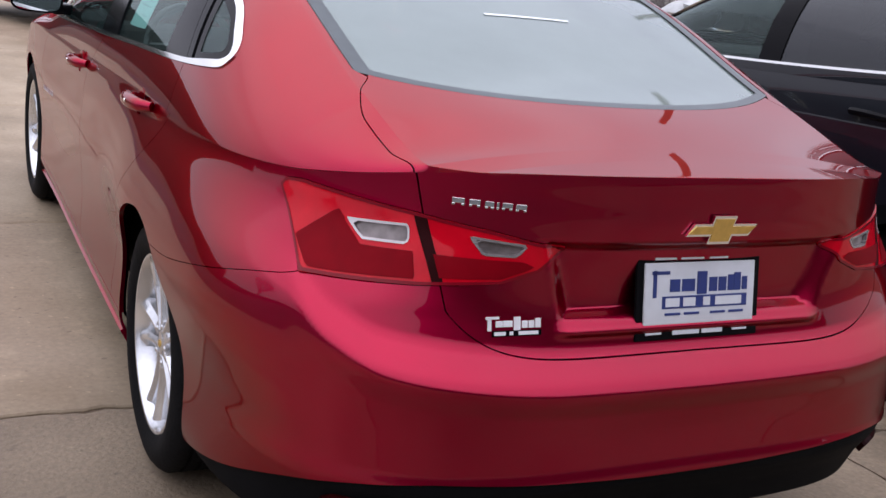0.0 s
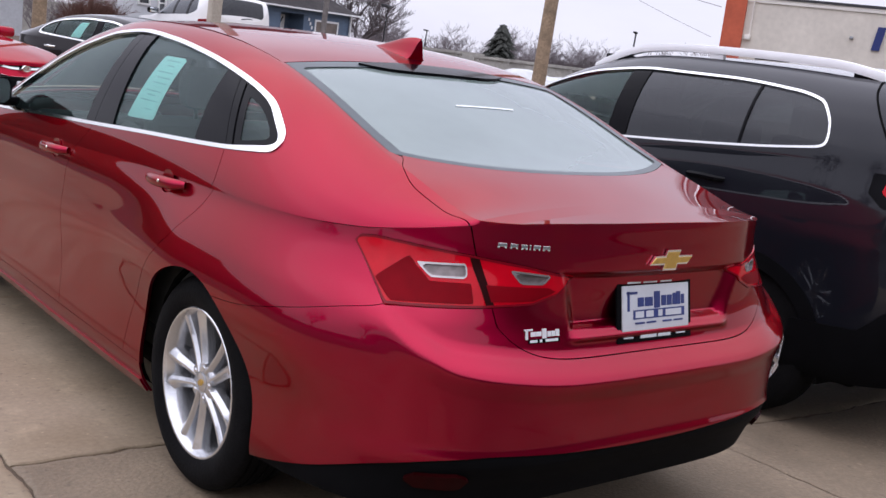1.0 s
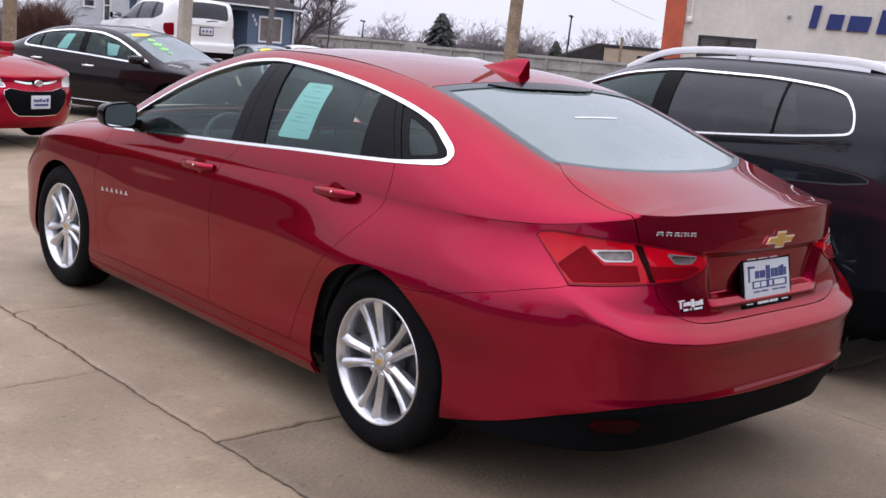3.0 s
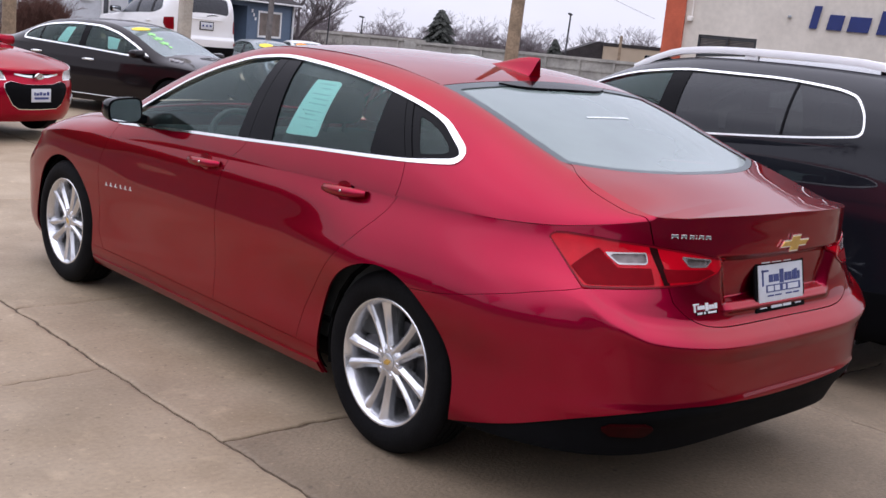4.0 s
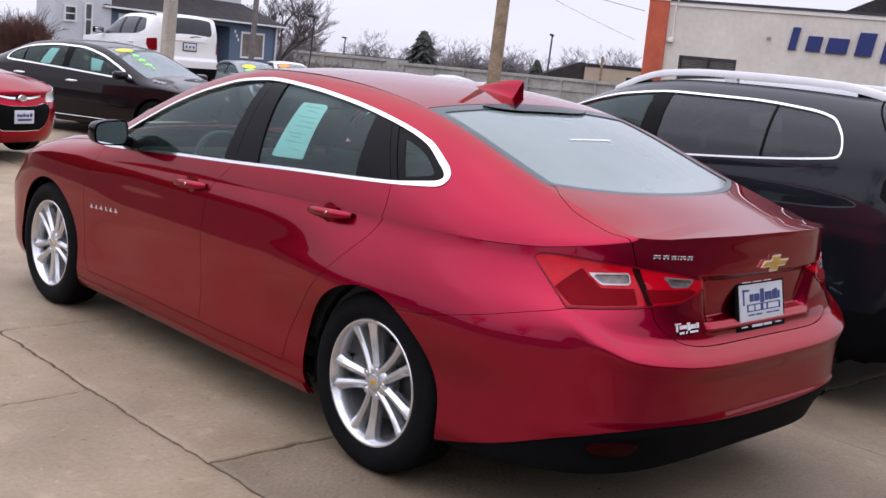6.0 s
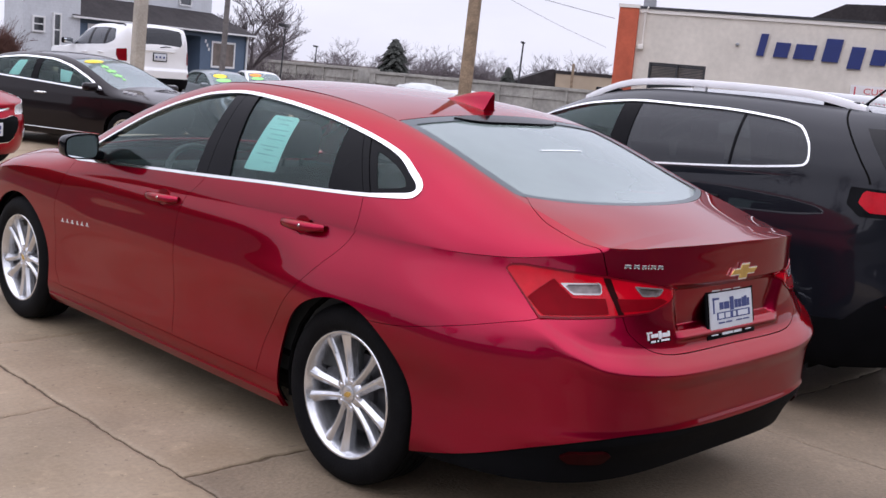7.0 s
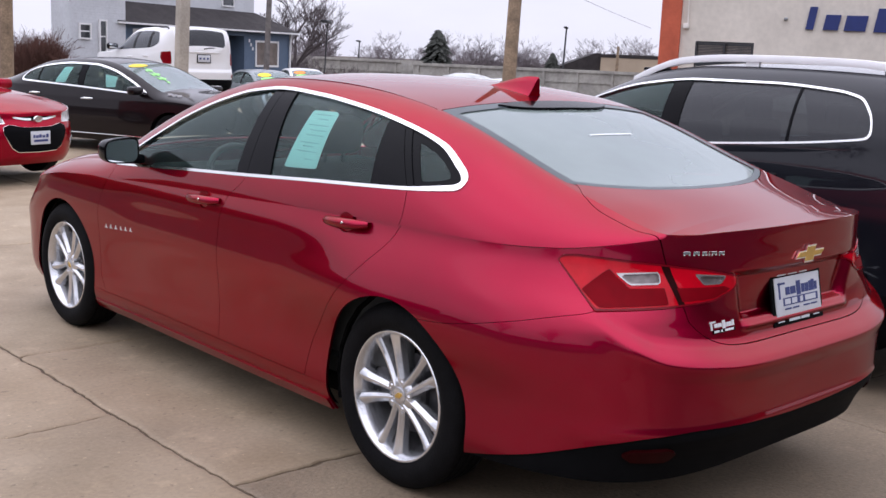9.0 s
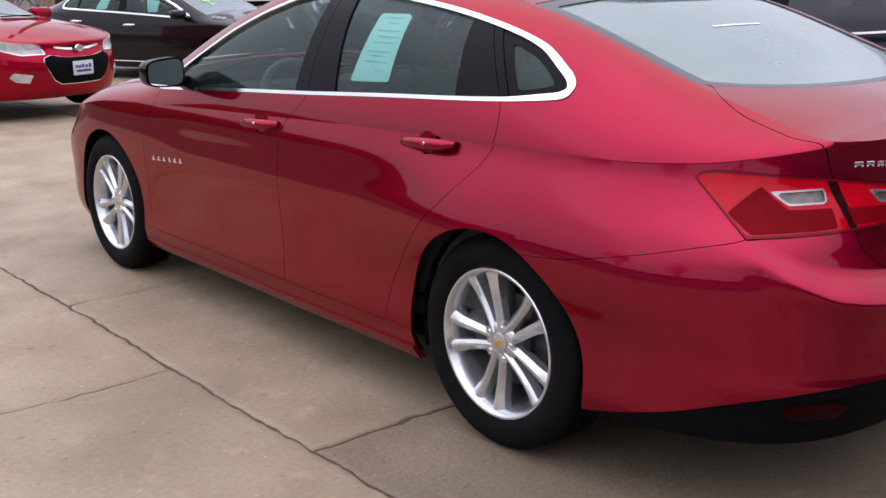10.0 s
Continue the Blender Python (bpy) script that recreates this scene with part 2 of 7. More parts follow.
class CarForm:
    """A car's skin: low(a, b) runs round the car below the shoulder line, from the middle of the tail (a = 0) along the
    left side to the nose (a = 3), b from the bottom to the shoulder; top(y, v) spans from the shoulder (v = 0) over the
    edge of the roof (v = 1) to the middle (v = 2). The rear axle is at y = 0, the car points along +y."""

    def __init__(self, base, tail, nose, width, depth, corner, taper, shoulder, bottom, edge_x, edge_z, mid_z, lean=0.13, rise=0.45,
                 back=0.25, drop=0.07, crown=2.2, front=None, hollow=0.0, hollow_z=None, recess=None, ledge=None, flare=0.0):
        self.base, self.tail, self.nose = base, tail, nose
        self.width, self.depth, self.corner, self.taper = width, depth, corner, taper
        self.shoulder, self.bottom = shoulder, bottom
        self.edge_x, self.edge_z, self.mid_z = edge_x, edge_z, mid_z
        self.lean, self.rise, self.back, self.drop, self.crown = lean, rise, back, drop, crown
        self.front = front or pw((0.2, nose - 0.08), (0.5, nose), (0.8, nose - 0.05), (1.1, nose - 0.25))
        self.flare = flare
        self.hollow, self.hollow_z, self.recess, self.ledge = hollow, hollow_z, recess, ledge

    def plan(self, a, w, d, f, n):
        """x (to the left, as a positive number) and y of the outline at a."""
        half = 0.5 ** (1 / n)
        s1 = np.clip(a / 0.5, 0, 1)
        s2 = np.clip((a - 0.5) / 0.5, 0, 1)
        yr = -d * (1 - np.clip(s1 * half, 0, 1) ** n) ** (1 / n)
        xr = w * s1 * half
        ys = -d * half * (1 - s2)
        xs = w * (1 - (half * (1 - s2)) ** n) ** (1 / n)
        ym = np.clip(a - 1, 0, 1) * self.base
        g = f - self.base
        s3 = np.clip((a - 2) / 0.5, 0, 1)
        s4 = np.clip((a - 2.5) / 0.5, 0, 1)
        yf = self.base + g * half * s3
        xf = w * (1 - (half * s3) ** n) ** (1 / n)
        xg = w * half * (1 - s4)
        yg = self.base + g * (1 - (half * (1 - s4)) ** n) ** (1 / n)
        x = np.where(a < 0.5, xr, np.where(a < 1, xs, np.where(a < 2, w, np.where(a < 2.5, xf, xg))))
        y = np.where(a < 0.5, yr, np.where(a < 1, ys, np.where(a < 2, ym, np.where(a < 2.5, yf, yg))))
        return x, y

    def rim(self, a):
        """The shoulder line."""
        a = np.asarray(a, float)
        x, y = self.plan(a, 1.0, self.tail, self.nose_s, self.corner_s)
        z = self.shoulder(y)
        return x * self.width(z) * self.taper(np.clip(y, -2, 9)), y, z

    @property
    def corner_s(self):
        return float(self.corner(self.shoulder(-0.7 * self.tail)))

    @property
    def nose_s(self):
        return float(self.front(self.shoulder(self.base + 0.5)))

    def low(self, a, b):
        a, b = np.broadcast_arrays(np.asarray(a, float), np.asarray(b, float))
        _, ys, zs = self.rim(a)
        zb = self.bottom(ys)
        z = zb + (zs - zb) * b
        ns = self.corner_s
        k = step(b, 0.66, 1.0)
        n = self.corner(z) * (1 - k) + ns * k
        ze = z - self.ledge(a) * step(z, 0.45, 0.6) if self.ledge else z
        d = self.depth(ze) * (1 - k) + self.tail * k
        f = self.front(z) * (1 - k) + self.nose_s * k
        x, y = self.plan(a, 1.0, d, f, n)
        w = self.width(z) * self.taper(y)
        if self.hollow:
            w = w - self.hollow * np.exp(-((z - self.hollow_z(y)) / 0.075) ** 2) * step(y, 0.15, 0.6) * (1 - step(y, 1.9, 2.4))
        if self.flare:
            w = w + self.flare * (np.exp(-((z - 0.66) / 0.14) ** 2) - 0.4 * step(z, 0.78, 0.95)) * step(-y, -0.8, -0.1) * (1 - 0.9 * step(-y, 0.5, 1.0))
        x = x * w
        if self.recess:
            y = y + self.recess(x, z) * step(-y, 0.5, 0.8)
        return np.stack([-x, y, z], -1)

    def top(self, y, v):
        y, v = np.broadcast_arrays(np.asarray(y, float), np.asarray(v, float))
        n = self.corner_s
        g = self.nose_s - self.base
        fall = np.where(y < 0, np.clip(-y / self.tail, 0, 1), np.where(y > self.base, np.clip((y - self.base) / g, 0, 1), 0))
        plan = np.clip(1 - fall ** n, 0, 1) ** (1 / n)
        zs = self.shoulder(y)
        xs = self.width(zs) * self.taper(y) * plan
        xe = np.minimum(self.edge_x(y), (0.94 + 0.06 * step(-y, self.tail - 0.26, self.tail - 0.16)) * xs)
        zc = np.maximum(self.mid_z(y), zs)
        ze = np.clip(self.edge_z(y), zs, zc)
        h = ze - zs
        t = np.clip(v, 0, 1)
        gap = xs - xe
        c1x, c1z = xs - self.lean * np.minimum(gap, 0.5), zs + self.rise * h
        c2x, c2z = xe + np.minimum(self.back * 0.5, 0.45 * gap), ze - np.minimum(self.drop * 0.5, 0.25 * h)
        k0, k1, k2, k3 = (1 - t) ** 3, 3 * t * (1 - t) ** 2, 3 * t * t * (1 - t), t ** 3
        x1, z1 = k0 * xs + k1 * c1x + k2 * c2x + k3 * xe, k0 * zs + k1 * c1z + k2 * c2z + k3 * ze
        s = np.clip(v - 1, 0, 1)
        x2 = xe * (1 - s)
        z2 = zc - (zc - ze) * (1 - s) ** self.crown
        over = v > 1
        return np.stack([-np.where(over, x2, x1), y, np.where(over, z2, z1)], -1)



def plate_recess(x, z):
    """How far the tail is let in round the number plate."""
    f = np.minimum(np.minimum((0.405 - 0.35 * (0.93 - z) - np.abs(x)) / 0.06, (z - 0.765) / 0.02), (0.935 - z) / 0.03)
    lip = 0.012 * np.exp(-((z - 0.748) / 0.010) ** 2) * step(0.36 - np.abs(x), 0, 0.05)
    return 0.03 * step(f, 0, 1) - lip


SEDAN = CarForm(
    base=2.829, tail=1.065, nose=3.75,
    width=spline((0.17, 0.86), (0.22, 0.892), (0.27, 0.909), (0.33, 0.912), (0.42, 0.9085), (0.52, 0.911), (0.62, 0.919), (0.70, 0.923), (0.78, 0.919), (0.88, 0.905), (0.955, 0.885), (1.07, 0.87)),
    depth=pw((0.2, 1.0), (0.34, 1.06), (0.39, 1.092), (0.425, 1.112), (0.445, 1.115), (0.475, 1.108), (0.53, 1.106), (0.58, 1.110), (0.638, 1.125), (0.652, 1.117), (0.685, 1.080), (0.70, 1.062), (0.72, 1.052), (0.80, 1.04), (0.9, 1.05), (0.97, 1.058), (1.03, 1.05), (1.07, 1.065)),
    corner=pw((0.2, 4.4), (0.5, 4.3), (0.68, 4.3), (0.78, 3.95), (0.86, 3.5), (0.95, 3.0), (1.07, 2.8)),
    taper=spline((-1.2, 0.985), (-0.5, 0.992), (0, 1.0), (0.5, 1.002), (1.2, 1.0), (2.0, 0.992), (2.829, 0.992), (3.3, 0.98), (3.9, 0.96)),
    shoulder=pw((-1.07, 1.068), (-1.0, 1.056), (-0.9, 1.032), (-0.8, 1.008), (-0.64, 0.982), (-0.4, 0.968), (0, 0.965), (0.5, 0.955), (1.2, 0.93), (2.0, 0.90), (2.8, 0.86), (3.2, 0.80), (3.5, 0.72), (3.8, 0.62)),
    bottom=pw((-1.1, 0.28), (-0.7, 0.26), (-0.4, 0.24), (0.4, 0.19), (2.4, 0.19), (3.3, 0.2), (3.8, 0.22)),
    edge_x=pw((-1.0, 0.60), (-0.5, 0.615), (0.14, 0.608), (0.5, 0.60), (1.0, 0.595), (1.4, 0.60), (1.8, 0.65), (2.2, 0.71), (2.5, 0.73), (3.0, 0.70), (3.5, 0.6)),
    edge_z=spline((-1.06, 1.06), (-0.9, 1.05), (-0.7, 1.098), (-0.51, 1.155), (-0.3, 1.225), (-0.1, 1.295), (0.14, 1.362), (0.5, 1.42), (1.0, 1.443), (1.4, 1.415), (1.7, 1.335), (2.0, 1.215), (2.3, 1.075), (2.5, 1.0), (2.8, 0.955), (3.2, 0.89), (3.6, 0.76)),
    mid_z=spline((-1.065, 1.068), (-0.95, 1.086), (-0.75, 1.128), (-0.52, 1.18), (-0.3, 1.255), (-0.1, 1.325), (0.1, 1.388), (0.3, 1.428), (0.6, 1.458), (1.0, 1.472), (1.4, 1.452), (1.65, 1.395), (2.0, 1.255), (2.3, 1.125), (2.5, 1.05), (2.7, 1.015), (3.0, 0.97), (3.4, 0.88), (3.75, 0.72)),
    front=pw((0.2, 3.66), (0.5, 3.75), (0.7, 3.72), (0.9, 3.63)),
    ledge=pw((0, 0), (0.23, 0.004), (0.377, 0.02), (0.45, 0.035), (0.50, 0.075), (0.56, 0.14), (0.65, 0.16), (3, 0.16)), hollow=0.006, flare=0.034, hollow_z=spline((0, 0.80), (1.2, 0.775), (2.4, 0.74)), recess=plate_recess)

# side-window opening: top, bottom, pillars and door gaps of the sedan as functions of y or z
DLO_TOP = pw((-0.218, 1.10), (-0.21, 1.145), (-0.19, 1.168), (-0.149, 1.194), (-0.024, 1.256), (0.246, 1.324), (0.5, 1.364), (0.78, 1.392), (1.044, 1.404), (1.267, 1.386), (1.482, 1.336), (1.743, 1.243), (1.958, 1.14), (2.112, 1.06), (2.3, 0.96))
DLO_LOW = pw((-0.25, 1.112), (0.031, 1.086), (0.617, 1.053), (1.056, 1.026), (1.503, 1.001), (2.0, 0.970), (2.4, 0.945))
GAP_B = pw((0.2, 1.19), (0.3, 1.19), (0.79, 1.2), (0.915, 1.163), (1.03, 1.05), (1.45, 1.05))
GAP_R = pw((0.20, 0.56), (0.42, 0.50), (0.53, 0.43), (0.686, 0.296), (0.797, 0.177), (0.915, 0.057), (1.0, 0.02), (1.088, 0.035), (1.3, 0.2), (1.45, 0.25))
GAP_F = pw((0.2, 2.30), (0.29, 2.32), (0.4, 2.38), (0.69, 2.38), (0.83, 2.33), (0.95, 2.25), (1.1, 2.22))


def dlo(p):
    """Distance inside the side-window opening."""
    y, z = p[..., 1], p[..., 2]
    e = 1e-3
    up = (DLO_TOP(y) - z) / np.sqrt(1 + ((DLO_TOP(y + e) - DLO_TOP(y - e)) / (2 * e)) ** 2)
    lo = (z - DLO_LOW(y)) / np.sqrt(1 + ((DLO_LOW(y + e) - DLO_LOW(y - e)) / (2 * e)) ** 2)
    m = np.minimum(up, y + 0.212)
    return np.where(np.abs(m - lo) < 0.12, -np.logaddexp(-70 * m, -70 * lo) / 70, np.minimum(m, lo))


def arch(p, y0, r=0.386, z0=0.335):
    """Distance outside a wheel arch."""
    return np.hypot(p[..., 1] - y0 - 0.008, (p[..., 2] - z0) * 1.02) - r


def round_tail(p):
    """Length round the tail from its middle."""
    return np.abs(p[..., 0]) + p[..., 1] + 1.06


def lid_back(p):
    """Inside the boot lid's rear face."""
    x, z = np.abs(p[..., 0]), p[..., 2]
    return np.minimum(z - 0.697 - 0.13 * (x / 0.6) ** 8, 0.604 + 0.19 * (z - 0.955) - x)


LID_SIDE = pw((-1.1, 0.62), (-0.889, 0.623), (-0.816, 0.640), (-0.694, 0.643), (-0.584, 0.616), (-0.514, 0.575), (-0.3, 0.57))
LAMP = [(0.378, 0.917), (0.56, 0.942), (0.753, 0.957), (1.0, 0.966), (1.13, 0.968), (1.19, 0.962), (1.21, 0.945), (1.05, 0.812), (0.72, 0.828), (0.52, 0.842), (0.43, 0.870)]

RED_LOW = pw((-0.1, 0.44), (0.0, 0.44), (0.273, 0.449), (0.555, 0.458), (0.75, 0.445), (0.955, 0.411), (1.34, 0.307), (1.6, 0.24))


def glass_low(p):
    """Ahead of the back window's lower edge."""
    return p[..., 1] - (-0.692 + 0.178 * (np.abs(p[..., 0]) / 0.573) ** 2.2)

# ---------------------------------------------------------------- building helpers
def skin(surf, aa, bb, clips, off=0.0):
    """The part of a parametric surface where every clip is positive: places, normals and faces."""
    aa, bb = np.asarray(aa, float), np.asarray(bb, float)
    na, nb = len(aa), len(bb)
    ga, gb = np.meshgrid(aa, bb, indexing="ij")
    par = np.stack([ga.ravel(), gb.ravel()], -1)
    faces = [(i * nb + j, (i + 1) * nb + j, (i + 1) * nb + j + 1, i * nb + j + 1) for i in range(na - 1) for j in range(nb - 1)]
    for f in clips:
        val = f(surf(par[:, 0], par[:, 1]))
        keep, extra, seen = [], [], {}
        n0 = len(par)
        for face in faces:
            s = [val[k] >= 0 for k in face]
            if all(s):
                keep.append(face)
                continue
            if not any(s):
                continue
            out = []
            for i, k in enumerate(face):
                m = face[(i + 1) % len(face)]
                if val[k] >= 0:
                    out.append(k)
                if (val[k] >= 0) != (val[m] >= 0):
                    key = (min(k, m), max(k, m))
                    if key not in seen:
                        u = val[key[0]] / (val[key[0]] - val[key[1]])
                        seen[key] = n0 + len(extra)
                        extra.append(par[key[0]] * (1 - u) + par[key[1]] * u)
                    out.append(seen[key])
            if len(out) > 2:
                keep.append(tuple(out))
        faces = keep
        if extra:
            par = np.vstack([par, np.array(extra)])
    used = sorted({k for f in faces for k in f})
    if not used:
        return np.zeros((0, 3)), np.zeros((0, 3)), []
    index = {k: i for i, k in enumerate(used)}
    par = par[used]
    faces = [tuple(index[k] for k in f) for f in faces]
    lo, hi = (aa.min(), bb.min()), (aa.max(), bb.max())
    e = 2e-3
    p = surf(par[:, 0], par[:, 1])
    da = surf(np.minimum(par[:, 0] + e, hi[0]), par[:, 1]) - surf(np.maximum(par[:, 0] - e, lo[0]), par[:, 1])
    db = surf(par[:, 0], np.minimum(par[:, 1] + e, hi[1])) - surf(par[:, 0], np.maximum(par[:, 1] - e, lo[1]))
    nrm = np.cross(da, db)
    size = np.linalg.norm(nrm, axis=1, keepdims=True)
    nrm = np.where(size > 1e-12, nrm / np.maximum(size, 1e-12), np.array([0, 0, 1.0]))
    mid = p * np.array([0.0, 0.6, 0]) + np.array([0, 0.4, 0.55])
    nrm *= np.where(np.sum(nrm * (p - mid), axis=1, keepdims=True) < 0, -1, 1)
    return p + nrm * off, nrm, faces


def mesh_from(pieces, thick=0.008, both=False, right=False, center=True):
    """One mesh from skins, with turned-in edges. both: with its mirror image; right: the mirror image alone."""
    verts, faces, norms, flat = [], [], [], []
    for p, nrm, fs in pieces:
        for side in ((1, -1) if both else ((-1,) if right else (1,))):
            k = np.array([side, 1, 1.0])
            pp, nn = p * k, nrm * k
            o = len(verts)
            verts += [tuple(v) for v in pp]
            count = {}
            for f in fs:
                a, b, c = pp[f[0]], pp[f[1]], pp[f[2]]
                if np.dot(np.cross(b - a, c - a), nn[list(f)].sum(0)) < 0:
                    f = f[::-1]
                faces.append(tuple(o + i for i in f))
                norms.append([tuple(nn[i]) for i in f])
                for i in range(len(f)):
                    e = (f[i], f[(i + 1) % len(f)])
                    key = (min(e), max(e))
                    count[key] = None if key in count else e
            if thick:
                inner = {}
                for e in count.values():
                    if e is None or (center and abs(pp[e[0]][0]) < 2e-4 and abs(pp[e[1]][0]) < 2e-4):
                        continue
                    for i in e:
                        if i not in inner:
                            inner[i] = len(verts)
                            verts.append(tuple(pp[i] - nn[i] * thick))
                    f = (o + e[1], o + e[0], inner[e[0]], inner[e[1]])
                    faces.append(f)
                    a, b, c = (np.array(verts[i]) for i in f[:3])
                    w = np.cross(b - a, c - a)
                    w = w / max(np.linalg.norm(w), 1e-9)
                    norms.append([tuple(w)] * 4)
    me = bpy.data.meshes.new("skin")
    me.from_pydata(verts, [], faces)
    me.polygons.foreach_set("use_smooth", [True] * len(faces))
    me.normals_split_custom_set([n for fn in norms for n in fn])
    return me


def panel(name, pieces, mat, parent, label="", **kw):
    me = mesh_from(pieces, **kw)
    me.materials.append(mat)
    ob = new(name, me)
    ob.parent = parent
    if label:
        tagged(ob, label)
    return ob


def part(name, bm, mat, parent, label="", smooth=True, m=None):
    """A bmesh as one mesh object under a thing or a part."""
    bmesh.ops.recalc_face_normals(bm, faces=bm.faces)
    me = bpy.data.meshes.new(name)
    bm.to_mesh(me)
    bm.free()
    for q in (mat if isinstance(mat, (list, tuple)) else [mat]):
        me.materials.append(q)
    if smooth:
        me.polygons.foreach_set("use_smooth", [True] * len(me.polygons))
        me.set_sharp_from_angle(angle=radians(38))
    ob = new(name, me)
    ob.parent = parent
    if m is not None:
        ob.matrix_basis = m
    if label:
        tagged(ob, label)
    return ob


def thing(name, m, label, category, group="", kind=""):
    ob = new(name)
    ob.empty_display_size = 0.2
    ob.matrix_basis = m
    return tagged(ob, label, category, group, kind)


def solid(name, bm, mat, m, label, category, group="", kind="", smooth=True):
    """A thing of one mesh."""
    ob = part(name, bm, mat, None, smooth=smooth, m=m)
    return tagged(ob, label, category, group, kind)


def box(bm, lo, hi, bevel=0.0, m=None):
    """Adds a box between two corners."""
    vs = [bm.verts.new((x, y, z)) for x in (lo[0], hi[0]) for y in (lo[1], hi[1]) for z in (lo[2], hi[2])]
    fs = [bm.faces.new([vs[i] for i in f]) for f in ((0, 1, 3, 2), (4, 6, 7, 5), (0, 4, 5, 1), (2, 3, 7, 6), (0, 2, 6, 4), (1, 5, 7, 3))]
    if bevel:
        edges = list({e for f in fs for e in f.edges})
        r = bmesh.ops.bevel(bm, geom=edges, offset=bevel, segments=2, affect="EDGES", profile=0.5)
        vs = list({v for f in r["faces"] for v in f.verts} | {v for v in vs if v.is_valid})
    if m is not None:
        bmesh.ops.transform(bm, matrix=m, verts=vs)
    return vs


def lathe(bm, profile, axis="x", seg=48, m=None, closed=False):
    """Revolves (r, h) points round an axis through the origin."""
    rings = []
    for r, h in profile:
        ring = []
        for i in range(seg):
            w = 2 * math.pi * i / seg
            c, s = r * math.cos(w), r * math.sin(w)
            co = {"x": (h, c, s), "y": (c, h, s), "z": (c, s, h)}[axis]
            ring.append(bm.verts.new(co))
        rings.append(ring)
    n = len(rings)
    for k in range(n if closed else n - 1):
        a, b = rings[k], rings[(k + 1) % n]
        for i in range(seg):
            bm.faces.new((a[i], a[(i + 1) % seg], b[(i + 1) % seg], b[i]))
    if not closed:
        for ring in (rings[0], rings[-1]):
            if (ring[0].co - ring[seg // 2].co).length > 1e-5:
                bm.faces.new(ring)
    vs = [v for ring in rings for v in ring]
    if m is not None:
        bmesh.ops.transform(bm, matrix=m, verts=vs)
    return vs


def tube(bm, pts, radii, seg=8, cap=True):
    """A tapered tube along points."""
    pts = [Vector(p) for p in pts]
    rings = []
    up = Vector((0.31, 0.17, 0.93))
    for i, p in enumerate(pts):
        d = (pts[min(i + 1, len(pts) - 1)] - pts[max(i - 1, 0)]).normalized()
        u = d.cross(up)
        u = (u if u.length > 1e-3 else d.cross(Vector((1, 0, 0)))).normalized()
        w = d.cross(u)
        r = radii[i] if isinstance(radii, (list, tuple)) else radii
        rings.append([bm.verts.new(p + (u * math.cos(2 * math.pi * k / seg) + w * math.sin(2 * math.pi * k / seg)) * r) for k in range(seg)])
    for a, b in zip(rings, rings[1:]):
        for k in range(seg):
            bm.faces.new((a[k], a[(k + 1) % seg], b[(k + 1) % seg], b[k]))
    if cap:
        bm.faces.new(rings[0])
        bm.faces.new(rings[-1])


def prism(bm, outline, depth, m=None):
    """A flat outline in x, z drawn out along y by depth."""
    a = [bm.verts.new((x, 0, z)) for x, z in outline]
    b = [bm.verts.new((x, depth, z)) for x, z in outline]
    n = len(a)
    bm.faces.new(a)
    bm.faces.new(b[::-1])
    for i in range(n):
        bm.faces.new((a[i], b[i], b[(i + 1) % n], a[(i + 1) % n]))
    if m is not None:
        bmesh.ops.transform(bm, matrix=m, verts=a + b)


def frange(a, b, d):
    return np.linspace(a, b, max(2, int(abs(b - a) / d) + 1))



# ---------------------------------------------------------------- ground
CONCRETE = material("weathered_concrete", (0.275, 0.206, 0.127), rough=0.72, vary=0.12, scale=2.2, spread=(0.325, 0.255, 0.173), bump=0.22, bump_scale=35, fine=0.10, fine_scale=45, object_random=0.06)
# oil stain plus the cars' shade, put together into one darker slab colour
STAIN_SHADE_CONCRETE = material("stained_shaded_concrete", (0.175, 0.130, 0.082), rough=0.7, vary=0.3, scale=1.1, spread=(0.21, 0.162, 0.109), bump=0.45, bump_scale=70, fine=0.15, fine_scale=55)
ASPHALT = material("added_asphalt", (0.045, 0.045, 0.047), rough=0.85, vary=0.25, scale=0.6, bump=0.4, bump_scale=120, fine=0.2, fine_scale=60)
YARD_DIRT = material("yard_ground", (0.085, 0.060, 0.038), rough=0.9, vary=0.35, scale=0.5, bump=0.4, bump_scale=50, fine=0.25, fine_scale=40)


